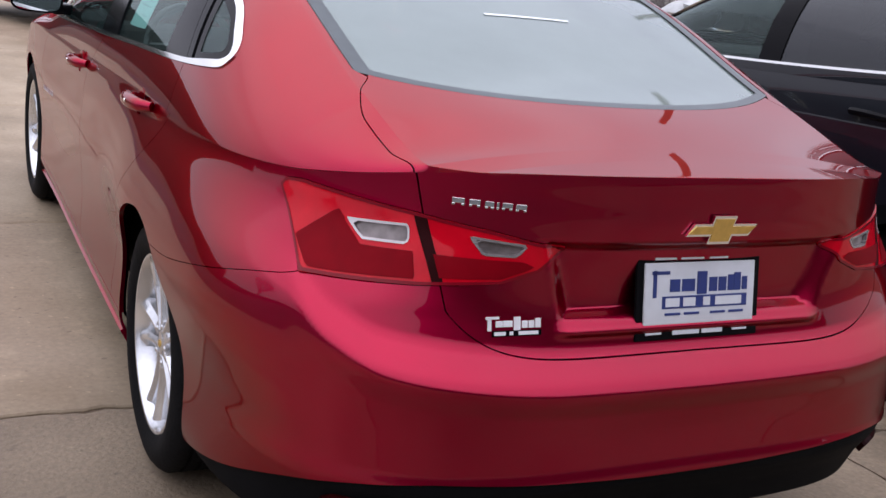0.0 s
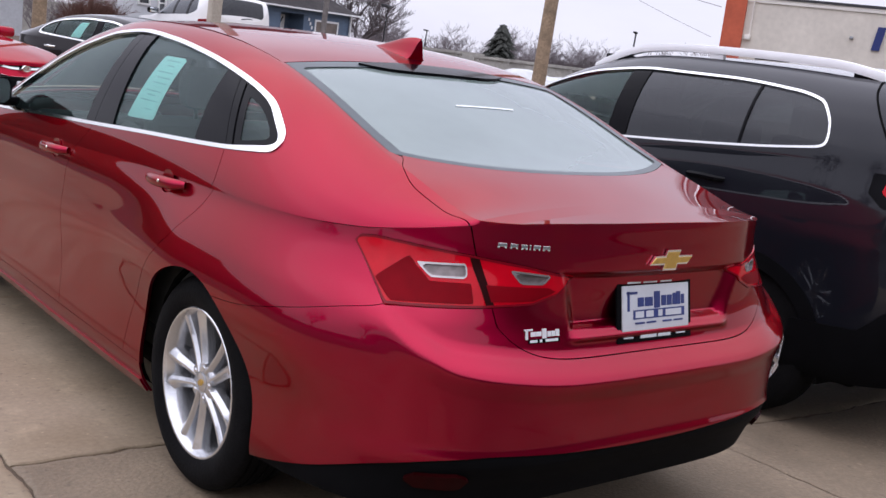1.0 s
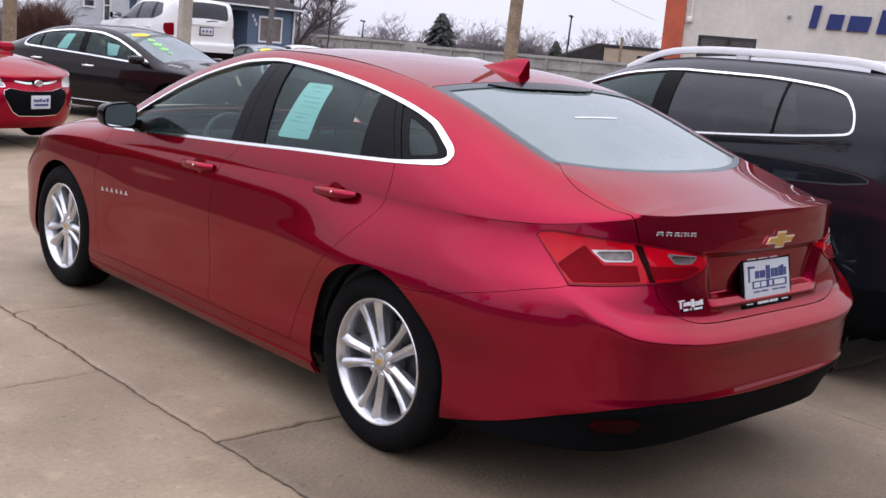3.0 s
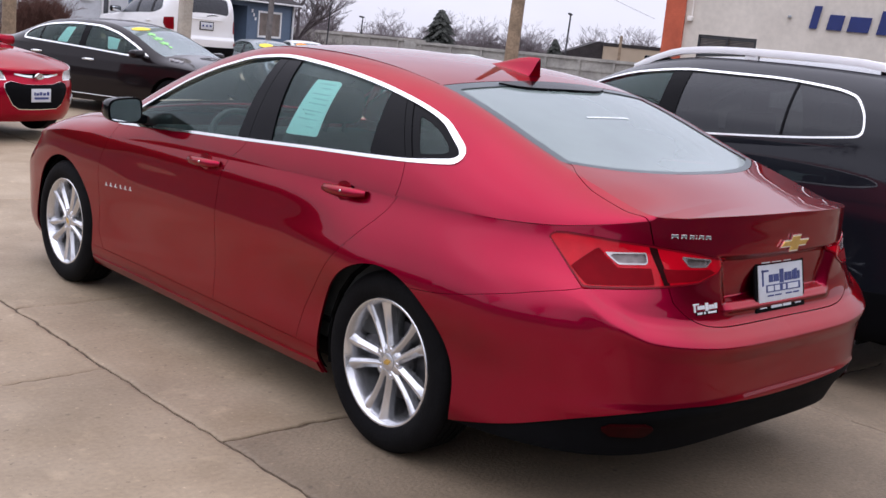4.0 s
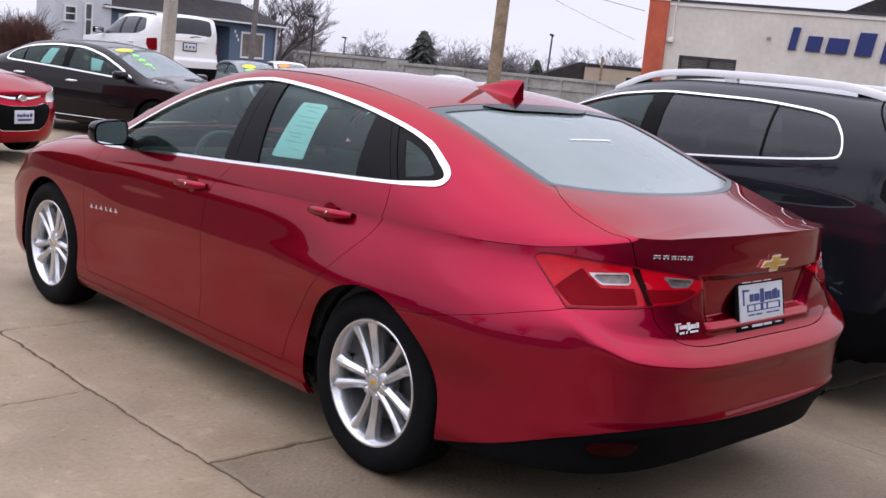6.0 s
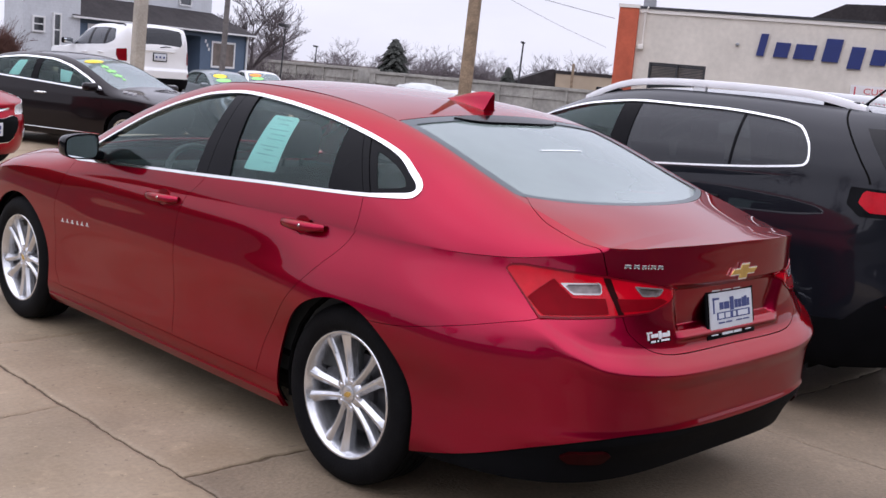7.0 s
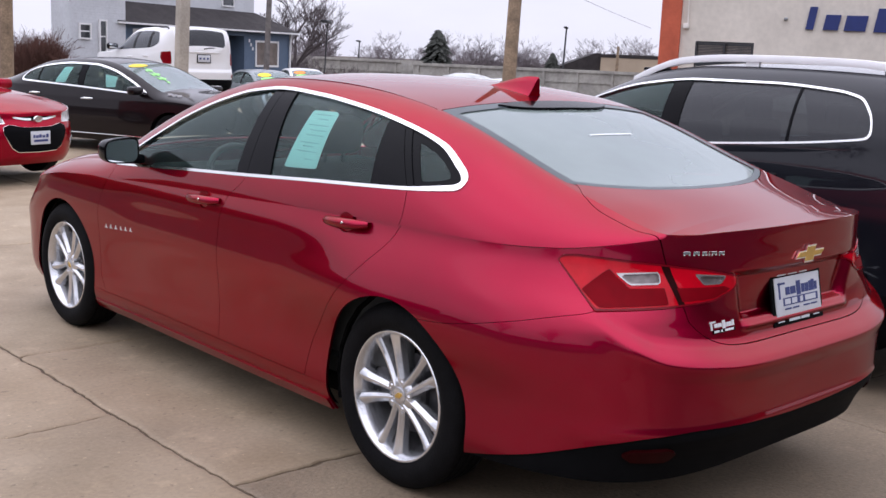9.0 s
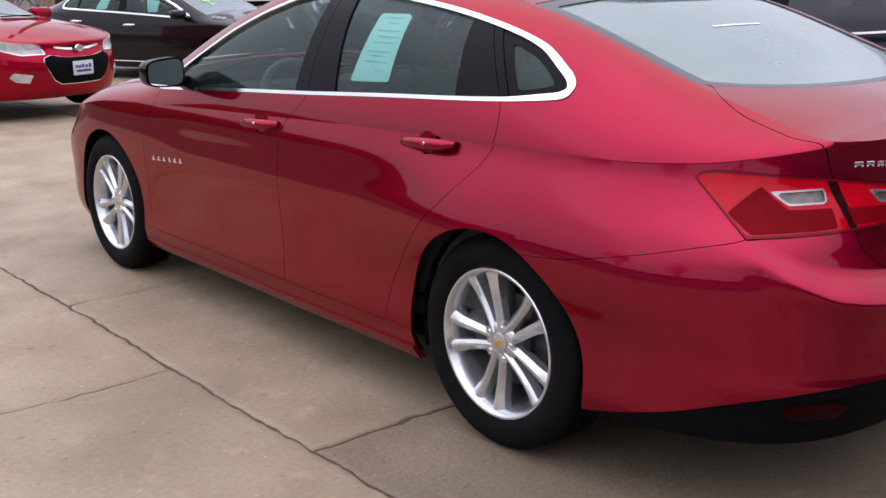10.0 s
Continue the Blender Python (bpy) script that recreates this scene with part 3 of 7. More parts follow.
def weather(mat, amount=0.35):
    """Adds scattered small dark pits, pale scuffs and broad damp stains to a slab's colour."""
    nt = mat.node_tree
    b = nt.nodes["Principled BSDF"]
    src = b.inputs["Base Color"].links[0].from_socket
    geo = nt.nodes.new("ShaderNodeNewGeometry")
    last = src
    for kind, scale, lo, hi, a, c in (("n", 0.55, 0.50, 0.72, 1.0, 0.80), ("n", 1.7, 0.52, 0.70, 1.0, 0.86), ("n", 7.0, 0.60, 0.72, 1.0, 1.24), ("n", 24.0, 0.64, 0.72, 1.0, 0.64), ("n", 40.0, 0.66, 0.72, 1.0, 1.45), ("n", 95.0, 0.60, 0.75, 1.0, 0.80)):
        n = nt.nodes.new("ShaderNodeTexNoise")
        n.inputs["Scale"].default_value, n.inputs["Detail"].default_value = scale, 7
        nt.links.new(geo.outputs["Position"], n.inputs["Vector"])
        mr = nt.nodes.new("ShaderNodeMapRange")
        mr.inputs["From Min"].default_value, mr.inputs["From Max"].default_value = lo, hi
        mr.inputs["To Min"].default_value, mr.inputs["To Max"].default_value = a, c
        nt.links.new(n.outputs["Fac"], mr.inputs["Value"])
        x = nt.nodes.new("ShaderNodeVectorMath")
        x.operation = "SCALE"
        nt.links.new(last, x.inputs[0])
        nt.links.new(mr.outputs["Result"], x.inputs["Scale"])
        last = x.outputs["Vector"]
    nt.links.new(last, b.inputs["Base Color"])


weather(CONCRETE)
weather(STAIN_SHADE_CONCRETE)


def ground_z(x, y):
    """Height of the lot: it falls a little past the sedan's far side and rises to the street at the back."""
    fall = -0.09 * step(x, 0.9, 2.4) * (1 - step(y, 4.0, 7.0))
    rise = 0.27 * step(y, 14.5, 18.5)
    back = -0.85 * step(y, 21.5, 27.0)
    low = -2.05 * step(x + y, 80.0, 90.0)
    return float(fall + rise + back + low)


def build_ground():
    bm = bmesh.new()
    xs = sorted(set(np.round(np.concatenate([np.linspace(-8, 8, 33), np.array([-1500, -700, -300, -120, -60, -30, -18, -12, 12, 18, 24, 30, 36, 42, 48, 54, 60, 75, 90, 120, 300, 700, 1500.0])]), 3)))
    ys = sorted(set(np.round(np.concatenate([np.linspace(-8, 18, 53), np.array([-1500, -700, -300, -120, -60, -30, -18, -12, 19, 20, 21, 22, 23, 24, 25, 26, 27, 28, 30, 37, 45, 52, 60, 75, 90, 120, 300, 700, 1500.0])]), 3)))
    grid = [[bm.verts.new((x, y, ground_z(x, y) - 0.010)) for y in ys] for x in xs]
    for i in range(len(xs) - 1):
        for j in range(len(ys) - 1):
            bm.faces.new((grid[i][j], grid[i + 1][j], grid[i + 1][j + 1], grid[i][j + 1]))
    sheet = part("ground", bm, YARD_DIRT, None, m=pose(0, 0, 0))
    tagged(sheet, "wide tan concrete car lot", "ground", kind="structure")
    return sheet


GROUND = build_ground()


def build_slabs():
    """Concrete slabs with worn, uneven edges; the joints between them are real gaps."""
    def wob(k, t):
        return 0.006 * math.sin(3.1 * t + k * 1.7) + 0.003 * math.sin(9.7 * t + k * 4.1) + 0.008 * noise.noise(Vector((t * 6.0, k * 3.7, 0.5))) + 0.011 * noise.noise(Vector((t * 19.0, k * 5.3, 2.5)))

    def worn(g, k, t):
        """Half the width of a joint, which opens and closes along its way."""
        return g * (0.25 + 1.1 * abs(noise.noise(Vector((t * 2.3, k * 2.9, 7.5)))) + 0.8 * abs(noise.noise(Vector((t * 14.0, k * 1.3, 4.5)))))

    col = [-4.35, -1.352, 1.29, 4.3, 7.3, 10.3]
    cut = {-1.352: [-8.2, -5.2, -2.45, 0.335, 2.36, 5.35, 8.3, 11.3, 14.3, 17.3], -4.35: [-8.0, -4.8, -1.75, 1.31, 4.3, 7.3, 10.3, 13.3, 16.3]}
    for c in range(len(col) - 1):
        x0, x1 = col[c], col[c + 1]
        ys = cut.get(x0, [-8.1 + 0.4 * (c % 3) + 3.0 * k for k in range(10)])
        if x0 == 1.29:
            ys = [-8.0, -5.6, -2.9, -0.28, 2.6, 5.6, 8.4, 11.4, 14.4, 17.4]
        for r in range(len(ys) - 1):
            y0, y1 = ys[r], ys[r + 1]
            if y1 < -4.5:
                continue
            gap = 0.008 + 0.003 * ((c * 7 + r * 3) % 3)
            fine = 0.03 if x0 < 1.0 and y0 < 6.0 else 0.06
            n, m = max(6, int((x1 - x0) / fine)), max(6, int((y1 - y0) / fine))
            bm = bmesh.new()
            us = [0, 0.003] + [i / n for i in range(1, n)] + [0.997, 1]
            vs = [0, 0.003] + [j / m for j in range(1, m)] + [0.997, 1]
            grid = []
            for i, u in enumerate(us):
                row = []
                for j, v in enumerate(vs):
                    x, y = x0 + (x1 - x0) * u, y0 + (y1 - y0) * v
                    left, right = wob(c, y) + worn(gap, c, y), wob(c + 1, y) - worn(gap, c + 1.5, y)
                    lowe, high = wob(10 + r + 5 * c, x) * 1.4 + worn(gap, 20 + r, x), wob(11 + r + 5 * c, x) * 1.4 - worn(gap, 40 + r, x)
                    px, py = x + left * (1 - u) + right * u, y + lowe * (1 - v) + high * v
                    edge = 0.006 if i in (0, len(us) - 1) or j in (0, len(vs) - 1) else 0.0
                    row.append(bm.verts.new((px, py, ground_z(px, py) - edge)))
                grid.append(row)
            for i in range(len(us) - 1):
                for j in range(len(vs) - 1):
                    bm.faces.new((grid[i][j], grid[i + 1][j], grid[i + 1][j + 1], grid[i][j + 1]))
            rim = [grid[i][0] for i in range(len(us))] + [grid[-1][j] for j in range(1, len(vs))] + [grid[i][-1] for i in range(len(us) - 2, -1, -1)] + [grid[0][j] for j in range(len(vs) - 2, 0, -1)]
            low = [bm.verts.new(v.co - Vector((0, 0, 0.03))) for v in rim]
            for k in range(len(rim)):
                bm.faces.new((rim[k], rim[(k + 1) % len(rim)], low[(k + 1) % len(rim)], low[k]))
            # slabs behind and between the cars get the colour with shade in it
            part("slab", bm, STAIN_SHADE_CONCRETE if (x0 > 1.0 and y0 < 2.0) or (x0 > -2.0 and y1 < 0.5) else CONCRETE, GROUND)


def build_unseen_asphalt():
    """Unseen asphalt added beside the lot and behind the parked row to darken reflections."""
    for name, xs, ys, label in (("road", [-30.0, -24, -18, -13, -9, -6.5, -4.38], [-5.3 + 4.0 * k for k in range(17)], "unseen dark asphalt added beside the lot to darken reflections"),
                                ("road", [-30.0, -20, -12, -6, 0, 6, 12, 30], [-40.0, -30, -20, -12, -8, -5.32], "unseen dark asphalt added behind the parked row to darken reflections")):
        bm = bmesh.new()
        grid = [[bm.verts.new((x, y, ground_z(x, y) - 0.006)) for y in ys] for x in xs]
        for i in range(len(xs) - 1):
            for j in range(len(ys) - 1):
                bm.faces.new((grid[i][j], grid[i + 1][j], grid[i + 1][j + 1], grid[i][j + 1]))
        ob = part(name, bm, ASPHALT, None, m=pose(0, 0, 0))
        tagged(ob, label, "road", kind="structure")


build_slabs()
build_unseen_asphalt()

# ---------------------------------------------------------------- the red sedan
G = 0.0014
LOW, TOP = SEDAN.low, SEDAN.top
A_REAR, A_SIDE, A_NOSE = frange(0, 1, 0.005), frange(0.4, 2.0, 0.009), frange(1.75, 3.0, 0.012)
B_ALL = frange(0, 1, 0.0125)
BUMP_TOP = pw((0.0, 0.84), (1.0, 0.835), (1.05, 0.814), (1.2, 0.788), (1.45, 0.738), (1.75, 0.682), (2.2, 0.65))




def clip_lamp(p):
    return inside_polygon(round_tail(p), p[..., 2], LAMP)


HANDLES = ((0.200, 0.440, 0.936), (1.212, 1.452, 0.898))


def cups(p):
    """Distance outside the round recesses behind the door handles."""
    out = np.full(p.shape[:-1], 1.0)
    for y0, y1, z in HANDLES:
        out = np.minimum(out, 0.04 * (np.hypot((p[..., 1] - (y0 + y1) / 2 - 0.005) / 0.046, (p[..., 2] - z + 0.002) / 0.037) - 1))
    return out


def wheel_parts(parent, label=""):
    """A tyre and a five-times-double-spoked alloy rim, seen from its outer side at -x, round its own centre."""
    bm = bmesh.new()
    prof = [(0.238, -0.088), (0.242, -0.098), (0.252, -0.105), (0.272, -0.113), (0.294, -0.114), (0.316, -0.107), (0.331, -0.095), (0.338, -0.086)]
    grooves = []
    for c in (-0.055, -0.018, 0.018, 0.055):
        grooves += [(0.343, c - 0.006), (0.335, c - 0.004), (0.335, c + 0.004), (0.343, c + 0.006)]
    prof += [(0.342, -0.078)] + grooves + [(0.342, 0.078)] + [(r, -h) for r, h in prof[::-1]]
    lathe(bm, prof, "x", 72, closed=True)
    part("tyre", bm, RUBBER, parent, "black rubber tyre")
    bm = bmesh.new()
    lathe(bm, [(0.240, -0.101), (0.244, -0.097), (0.243, -0.088), (0.234, -0.084), (0.224, -0.06), (0.216, 0.02), (0.220, 0.09), (0.214, 0.09),
               (0.206, 0.02), (0.216, -0.066), (0.226, -0.091), (0.234, -0.100)], "x", 72, closed=True)
    rim = part("rim", bm, ALLOY, parent, "silver alloy rim")
    # five pairs of creased spokes
    for i in range(5):
        bm = bmesh.new()
        w0 = math.radians(90 + 72 * i)
        for side in (-1, 1):
            rows = []
            for k in range(13):
                u = k / 12
                r = 0.036 + 0.196 * u
                off = side * (0.0150 + 0.030 * u ** 1.2)
                inner_half = 0.0125 + 0.0045 * u
                outer_half = 0.0165 + 0.0070 * u + 0.017 * max(0.0, (u - 0.62) / 0.38) ** 1.6
                face = -0.080 + 0.006 * math.sin(u * 3.1) - 0.011 * u
                row = []
                # a crease runs along each spoke: the outer flank falls away, the inner one is narrow and steep
                for f, d in ((-1.15, 0.040), (-0.95, 0.009), (-0.20, 0.0), (0.25, 0.0), (1.0, 0.014), (1.08, 0.040)):
                    t = off + side * f * (inner_half if f < 0 else outer_half)
                    row.append(bm.verts.new((face + d, r * math.cos(w0) - t * math.sin(w0), r * math.sin(w0) + t * math.cos(w0))))
                rows.append(row)
            for a, b in zip(rows, rows[1:]):
                for j in range(6):
                    bm.faces.new((a[j], a[(j + 1) % 6], b[(j + 1) % 6], b[j]))
            bm.faces.new(rows[0])
            bm.faces.new(rows[-1])
        part("double_spoke", bm, ALLOY, rim)
    bm = bmesh.new()
    lathe(bm, [(0.068, -0.03), (0.068, -0.066), (0.060, -0.074), (0.036, -0.078), (0.034, -0.074), (0.0, -0.074)], "x", 40)
    part("hub", bm, ALLOY, rim)
    for i in range(5):
        w = math.radians(54 + 72 * i)
        bm = bmesh.new()
        lathe(bm, [(0.0135, -0.06), (0.0135, -0.079), (0.0165, -0.079), (0.0165, -0.06)], "x", 16, closed=True)
        lathe(bm, [(0.010, -0.06), (0.010, -0.080), (0.006, -0.083), (0, -0.083)], "x", 6)
        bmesh.ops.translate(bm, verts=bm.verts, vec=(0, 0.052 * math.cos(w), 0.052 * math.sin(w)))
        part("lug_nut", bm, ALLOY, rim)
    bm = bmesh.new()
    lathe(bm, [(0.032, -0.070), (0.032, -0.0795), (0.028, -0.0815), (0, -0.0815)], "x", 32)
    part("centre_cap", bm, ALLOY, rim)
    bm = bmesh.new()
    box(bm, (-0.0835, -0.019, -0.006), (-0.080, 0.019, 0.006), 0.001)
    box(bm, (-0.0840, -0.008, -0.010), (-0.080, 0.008, 0.010), 0.001)
    part("cap_emblem", bm, GOLD, rim, "small gold emblem")
    bm = bmesh.new()
    lathe(bm, [(0.15, -0.012), (0.15, 0.012), (0.06, 0.012), (0.06, -0.012)], "x", 48, closed=True)
    lathe(bm, [(0.09, -0.03), (0.09, 0.05), (0, 0.05)], "x", 32)
    part("brake_disc", bm, DARK_ALLOY, parent, "dark steel brake disc")
    bm = bmesh.new()
    box(bm, (-0.045, 0.075, 0.02), (0.03, 0.15, 0.12), 0.012)
    part("brake_caliper", bm, DARK_ALLOY, parent)




def build_sedan():
    car = thing("sedan", pose(0, 0, 0), "dark cherry red four-door sedan parked on concrete", "car")
    side_a = [q for q in A_SIDE if 0.75 <= q]
    door_a, quarter_a = frange(0.95, 1.95, 0.006), frange(0.30, 1.26, 0.007)

    def both(name, pieces, mat, label="", **kw):
        for right in (False, True):
            panel(name, pieces, mat, car, label, right=right, **kw)

    # underlayer that shows dark through the gaps
    panel("underbody", [skin(LOW, frange(0, 3, 0.02), frange(0, 1, 0.03), [lambda p: arch(p, 0, 0.40), lambda p: arch(p, 2.829, 0.40)], -0.022),
                        skin(TOP, frange(-1.055, 2.3, 0.03), frange(0, 1, 0.1), [lambda p: -dlo(p) - 0.004, lambda p: 0.1 - step(p[..., 1], 1.4, 2.0) + (1.3 - p[..., 2])], -0.022),
                        skin(TOP, frange(-1.05, -0.4, 0.03), frange(1, 2, 0.1), [lambda p: -glass_low(p) + 0.01], -0.022)], LINING, car, both=True, thick=0.0)
    bm = bmesh.new()
    box(bm, (-0.60, -0.45, 0.21), (0.60, 3.4, 0.36), 0.03)
    box(bm, (-0.62, -0.86, 0.27), (0.62, -0.44, 0.36), 0.03)
    box(bm, (-0.78, 0.45, 0.20), (0.78, 2.38, 0.30), 0.03)
    for y in (0.0, 2.829):
        for s in (-1, 1):
            for k in range(14):
                w = math.pi * (k - 0.5) / 12
                r = 0.385
                box(bm, (-0.16, -0.055, -0.006), (0.16, 0.055, 0.006), 0, Matrix.Translation((s * 0.70, y + r * math.cos(w), 0.335 + r * math.sin(w))) @ Matrix.Rotation(w - math.pi / 2, 4, "X"))
    part("underside", bm, LINING, car, "black underside and wheel housings", smooth=False)

    # tail
    panel("rear_bumper", [skin(LOW, A_REAR, frange(0, 1, 0.0055), [lambda p: BUMP_TOP(round_tail(p)) - p[..., 2] - 0.0009, lambda p: p[..., 2] - RED_LOW(round_tail(p)), lambda p: -lid_back(p) - G,
                                                    lambda p: -clip_lamp(p) - G, lambda p: arch(p, 0)])], RED_PAINT, car, both=True, thick=0.014)
    panel("lower_valance", [skin(LOW, A_REAR, B_ALL, [lambda p: RED_LOW(round_tail(p)) - p[..., 2] - 0.001, lambda p: arch(p, 0)], -0.008)], PLASTIC, car, "matt black plastic valance", both=True, thick=0.02)
    refl = [(0.66, 0.386), (0.70, 0.398), (0.86, 0.392), (0.905, 0.374), (0.86, 0.352), (0.70, 0.352)]
    both("reflector", [skin(LOW, frange(0.2, 0.7, 0.008), frange(0, 0.4, 0.008), [lambda p: inside_polygon(round_tail(p), p[..., 2], refl)], 0.004)], REFLECTOR, "dark red rear reflector", thick=0.012)
    panel("boot_lid", [skin(LOW, frange(0, 0.6, 0.008), frange(0.5, 1, 0.0085), [lambda p: lid_back(p) - G, lambda p: -clip_lamp(p) - G]),
                       skin(TOP, -1.065 + 0.68 * frange(0, 1, 0.012) ** 1.9, frange(1, 2, 0.022), [lambda p: LID_SIDE(p[..., 1]) - np.abs(p[..., 0]) - G, lambda p: -glass_low(p) - G]),
                       skin(TOP, frange(-0.93, -0.40, 0.012), frange(0, 1, 0.03), [lambda p: LID_SIDE(p[..., 1]) - np.abs(p[..., 0]) - G, lambda p: -glass_low(p) - G])],
          RED_PAINT, car, both=True, thick=0.012)
    both("quarter_panel", [skin(LOW, quarter_a, B_ALL, [lambda p: p[..., 2] - BUMP_TOP(round_tail(p)) - 0.0009, lambda p: -clip_lamp(p) - G, lambda p: -lid_back(p) - G,
                                                        lambda p: GAP_R(p[..., 2]) - p[..., 1] - G, lambda p: arch(p, 0)]),
                           skin(LOW, frange(0.95, 1.26, 0.008), B_ALL, [lambda p: BUMP_TOP(round_tail(p)) - p[..., 2] + 0.004, lambda p: p[..., 1] - 0.02, lambda p: GAP_R(p[..., 2]) - p[..., 1] - G,
                                                                        lambda p: arch(p, 0), lambda p: p[..., 2] - 0.285]),
                           skin(TOP, np.concatenate([-1.06 + 0.5 * frange(0, 1, 0.02) ** 1.5, frange(-0.55, 2.34, 0.013)]), np.concatenate([frange(0, 1, 0.018), [1.02, 1.04, 1.06, 1.08, 1.10, 1.12]]),
                                [lambda p: np.abs(p[..., 0]) - np.where(glass_low(p) > -G, np.where(p[..., 1] < 0.14, 0.599, 0.607), LID_SIDE(p[..., 1]) + G), lambda p: -dlo(p),
                                 lambda p: np.maximum(GAP_R(p[..., 2]) - p[..., 1] - G, p[..., 2] - DLO_LOW(p[..., 1])),
                                 lambda p: np.maximum(2.2 - p[..., 1], p[..., 2] - 1.0)])], RED_PAINT, thick=0.012)
    # doors, sills, wings, bonnet, roof
    both("rear_door", [skin(LOW, door_a, B_ALL, [lambda p: p[..., 1] - GAP_R(p[..., 2]) - G, lambda p: GAP_B(p[..., 2]) - p[..., 1] - G, lambda p: p[..., 2] - 0.2915, lambda p: arch(p, 0) - G, cups]),
                       skin(TOP, frange(-0.05, 1.3, 0.012), frange(0, 0.6, 0.02), [lambda p: p[..., 1] - GAP_R(p[..., 2]) - G, lambda p: GAP_B(p[..., 2]) - p[..., 1] - G, lambda p: DLO_LOW(p[..., 1]) - p[..., 2], cups])], RED_PAINT)
    both("front_door", [skin(LOW, door_a, B_ALL, [lambda p: p[..., 1] - GAP_B(p[..., 2]) - G, lambda p: GAP_F(p[..., 2]) - p[..., 1] - G, lambda p: p[..., 2] - 0.2915, cups]),
                        skin(TOP, frange(0.9, 2.4, 0.012), frange(0, 0.6, 0.02), [lambda p: p[..., 1] - GAP_B(p[..., 2]) - G, lambda p: GAP_F(p[..., 2]) - p[..., 1] - G, lambda p: DLO_LOW(p[..., 1]) - p[..., 2], cups])], RED_PAINT)
    both("sill", [skin(LOW, frange(1.1, 1.9, 0.01), frange(0, 0.3, 0.01), [lambda p: 0.2905 - p[..., 2], lambda p: arch(p, 0), lambda p: arch(p, 2.829)], 0.0015)], RED_PAINT)
    both("sill_lip", [skin(LOW, frange(1.13, 1.87, 0.01), frange(0, 0.2, 0.006), [lambda p: 0.232 - p[..., 2], lambda p: arch(p, 0, 0.40), lambda p: arch(p, 2.829, 0.40)], 0.010)], RED_PAINT, "narrow lip along the sill", thick=0.012)
    both("front_wing", [skin(LOW, A_NOSE, B_ALL, [lambda p: p[..., 1] - GAP_F(p[..., 2]) - G, lambda p: arch(p, 2.829), lambda p: p[..., 2] - 0.2]),
                        skin(TOP, frange(2.1, 3.75, 0.03), frange(0, 1, 0.04), [lambda p: p[..., 1] - GAP_F(p[..., 2]) - G, lambda p: np.maximum(p[..., 1] - 2.42, 1.0 - p[..., 2])])], RED_PAINT)
    panel("bonnet", [skin(TOP, frange(2.44, 3.75, 0.03), frange(1, 2, 0.05), [lambda p: p[..., 1] - 2.45])], RED_PAINT, car, both=True)
    panel("roof", [skin(TOP, frange(0.10, 1.55, 0.016), frange(1, 2, 0.022), [lambda p: p[..., 1] - 0.139 - G, lambda p: 1.50 - 0.10 * (p[..., 0] / 0.6) ** 2 - p[..., 1], lambda p: 0.604 - np.abs(p[..., 0])])], RED_PAINT, car, both=True)
    # glass
    back = panel("back_window", [skin(TOP, frange(-0.72, 0.15, 0.015), frange(1, 2, 0.02), [lambda p: 0.137 - p[..., 1], lambda p: glass_low(p) - 0.002, lambda p: 0.596 - np.abs(p[..., 0])], -0.005)], BACK_GLASS, car,
                 "dusty back window with a painted sky sheen", both=True, thick=0.004)
    panel("window_border", [skin(TOP, frange(-0.72, 0.15, 0.012), frange(1, 2, 0.02), [lambda p: 0.137 - p[..., 1], lambda p: glass_low(p) - 0.002, lambda p: 0.596 - np.abs(p[..., 0]),
                                 lambda p: np.maximum(np.maximum(0.030 - glass_low(p), np.abs(p[..., 0]) - 0.560), p[..., 1] - 0.085)], -0.0008)], BORDER_GREY, back, "black printed border", both=True, thick=0.0)
    # a white streak painted across the glass in place of a reflection
    panel("reflection_streak", [skin(TOP, frange(-0.20, -0.14, 0.004), frange(1, 2, 0.02), [lambda p: 0.005 - np.abs(p[..., 1] + 0.195), lambda p: 0.13 - np.abs(p[..., 0])], -0.003)], STREAK_WHITE, back, "thin white streak painted as a reflection", both=True, thick=0.0)
    panel("windscreen", [skin(TOP, frange(1.36, 2.46, 0.03), frange(1, 2, 0.05), [lambda p: p[..., 1] - 1.505 + 0.10 * (p[..., 0] / 0.6) ** 2, lambda p: 2.44 - p[..., 1]], -0.004)], CLEAR_GLASS, car, both=True, thick=0.004)
    T = 0.013
    trim = lambda p: np.where(p[..., 1] < 0.05, T + 0.006 * step(-p[..., 1], -0.05, 0.15), T)
    both("window_trim", [skin(TOP, frange(-0.25, 2.32, 0.008), frange(0.12, 1, 0.008), [lambda p: dlo(p) - 0.0005, lambda p: trim(p) - dlo(p)], 0.004)], CHROME, "polished chrome window trim", thick=0.012)
    pillar_b = lambda p: np.minimum(p[..., 1] - (0.881 + 0.217 * (p[..., 2] - 1.057)), 1.134 - 0.061 * (p[..., 2] - 1.053) - p[..., 1])
    pillar_c = lambda p: np.minimum(p[..., 1] - (0.049 + 0.757 * (p[..., 2] - 1.104)) + 0.035, 0.243 + 0.25 * (p[..., 2] - 1.1) - p[..., 1])
    inner = lambda p: dlo(p) - trim(p) + 0.001
    both("rear_side_window", [skin(TOP, frange(0.15, 1.2, 0.03), frange(0.12, 1, 0.02), [inner, lambda p: -pillar_b(p), lambda p: -pillar_c(p), lambda p: p[..., 1] - 0.22, lambda p: 1.0 - p[..., 1]], -0.010)], SIDE_GLASS, thick=0.004)
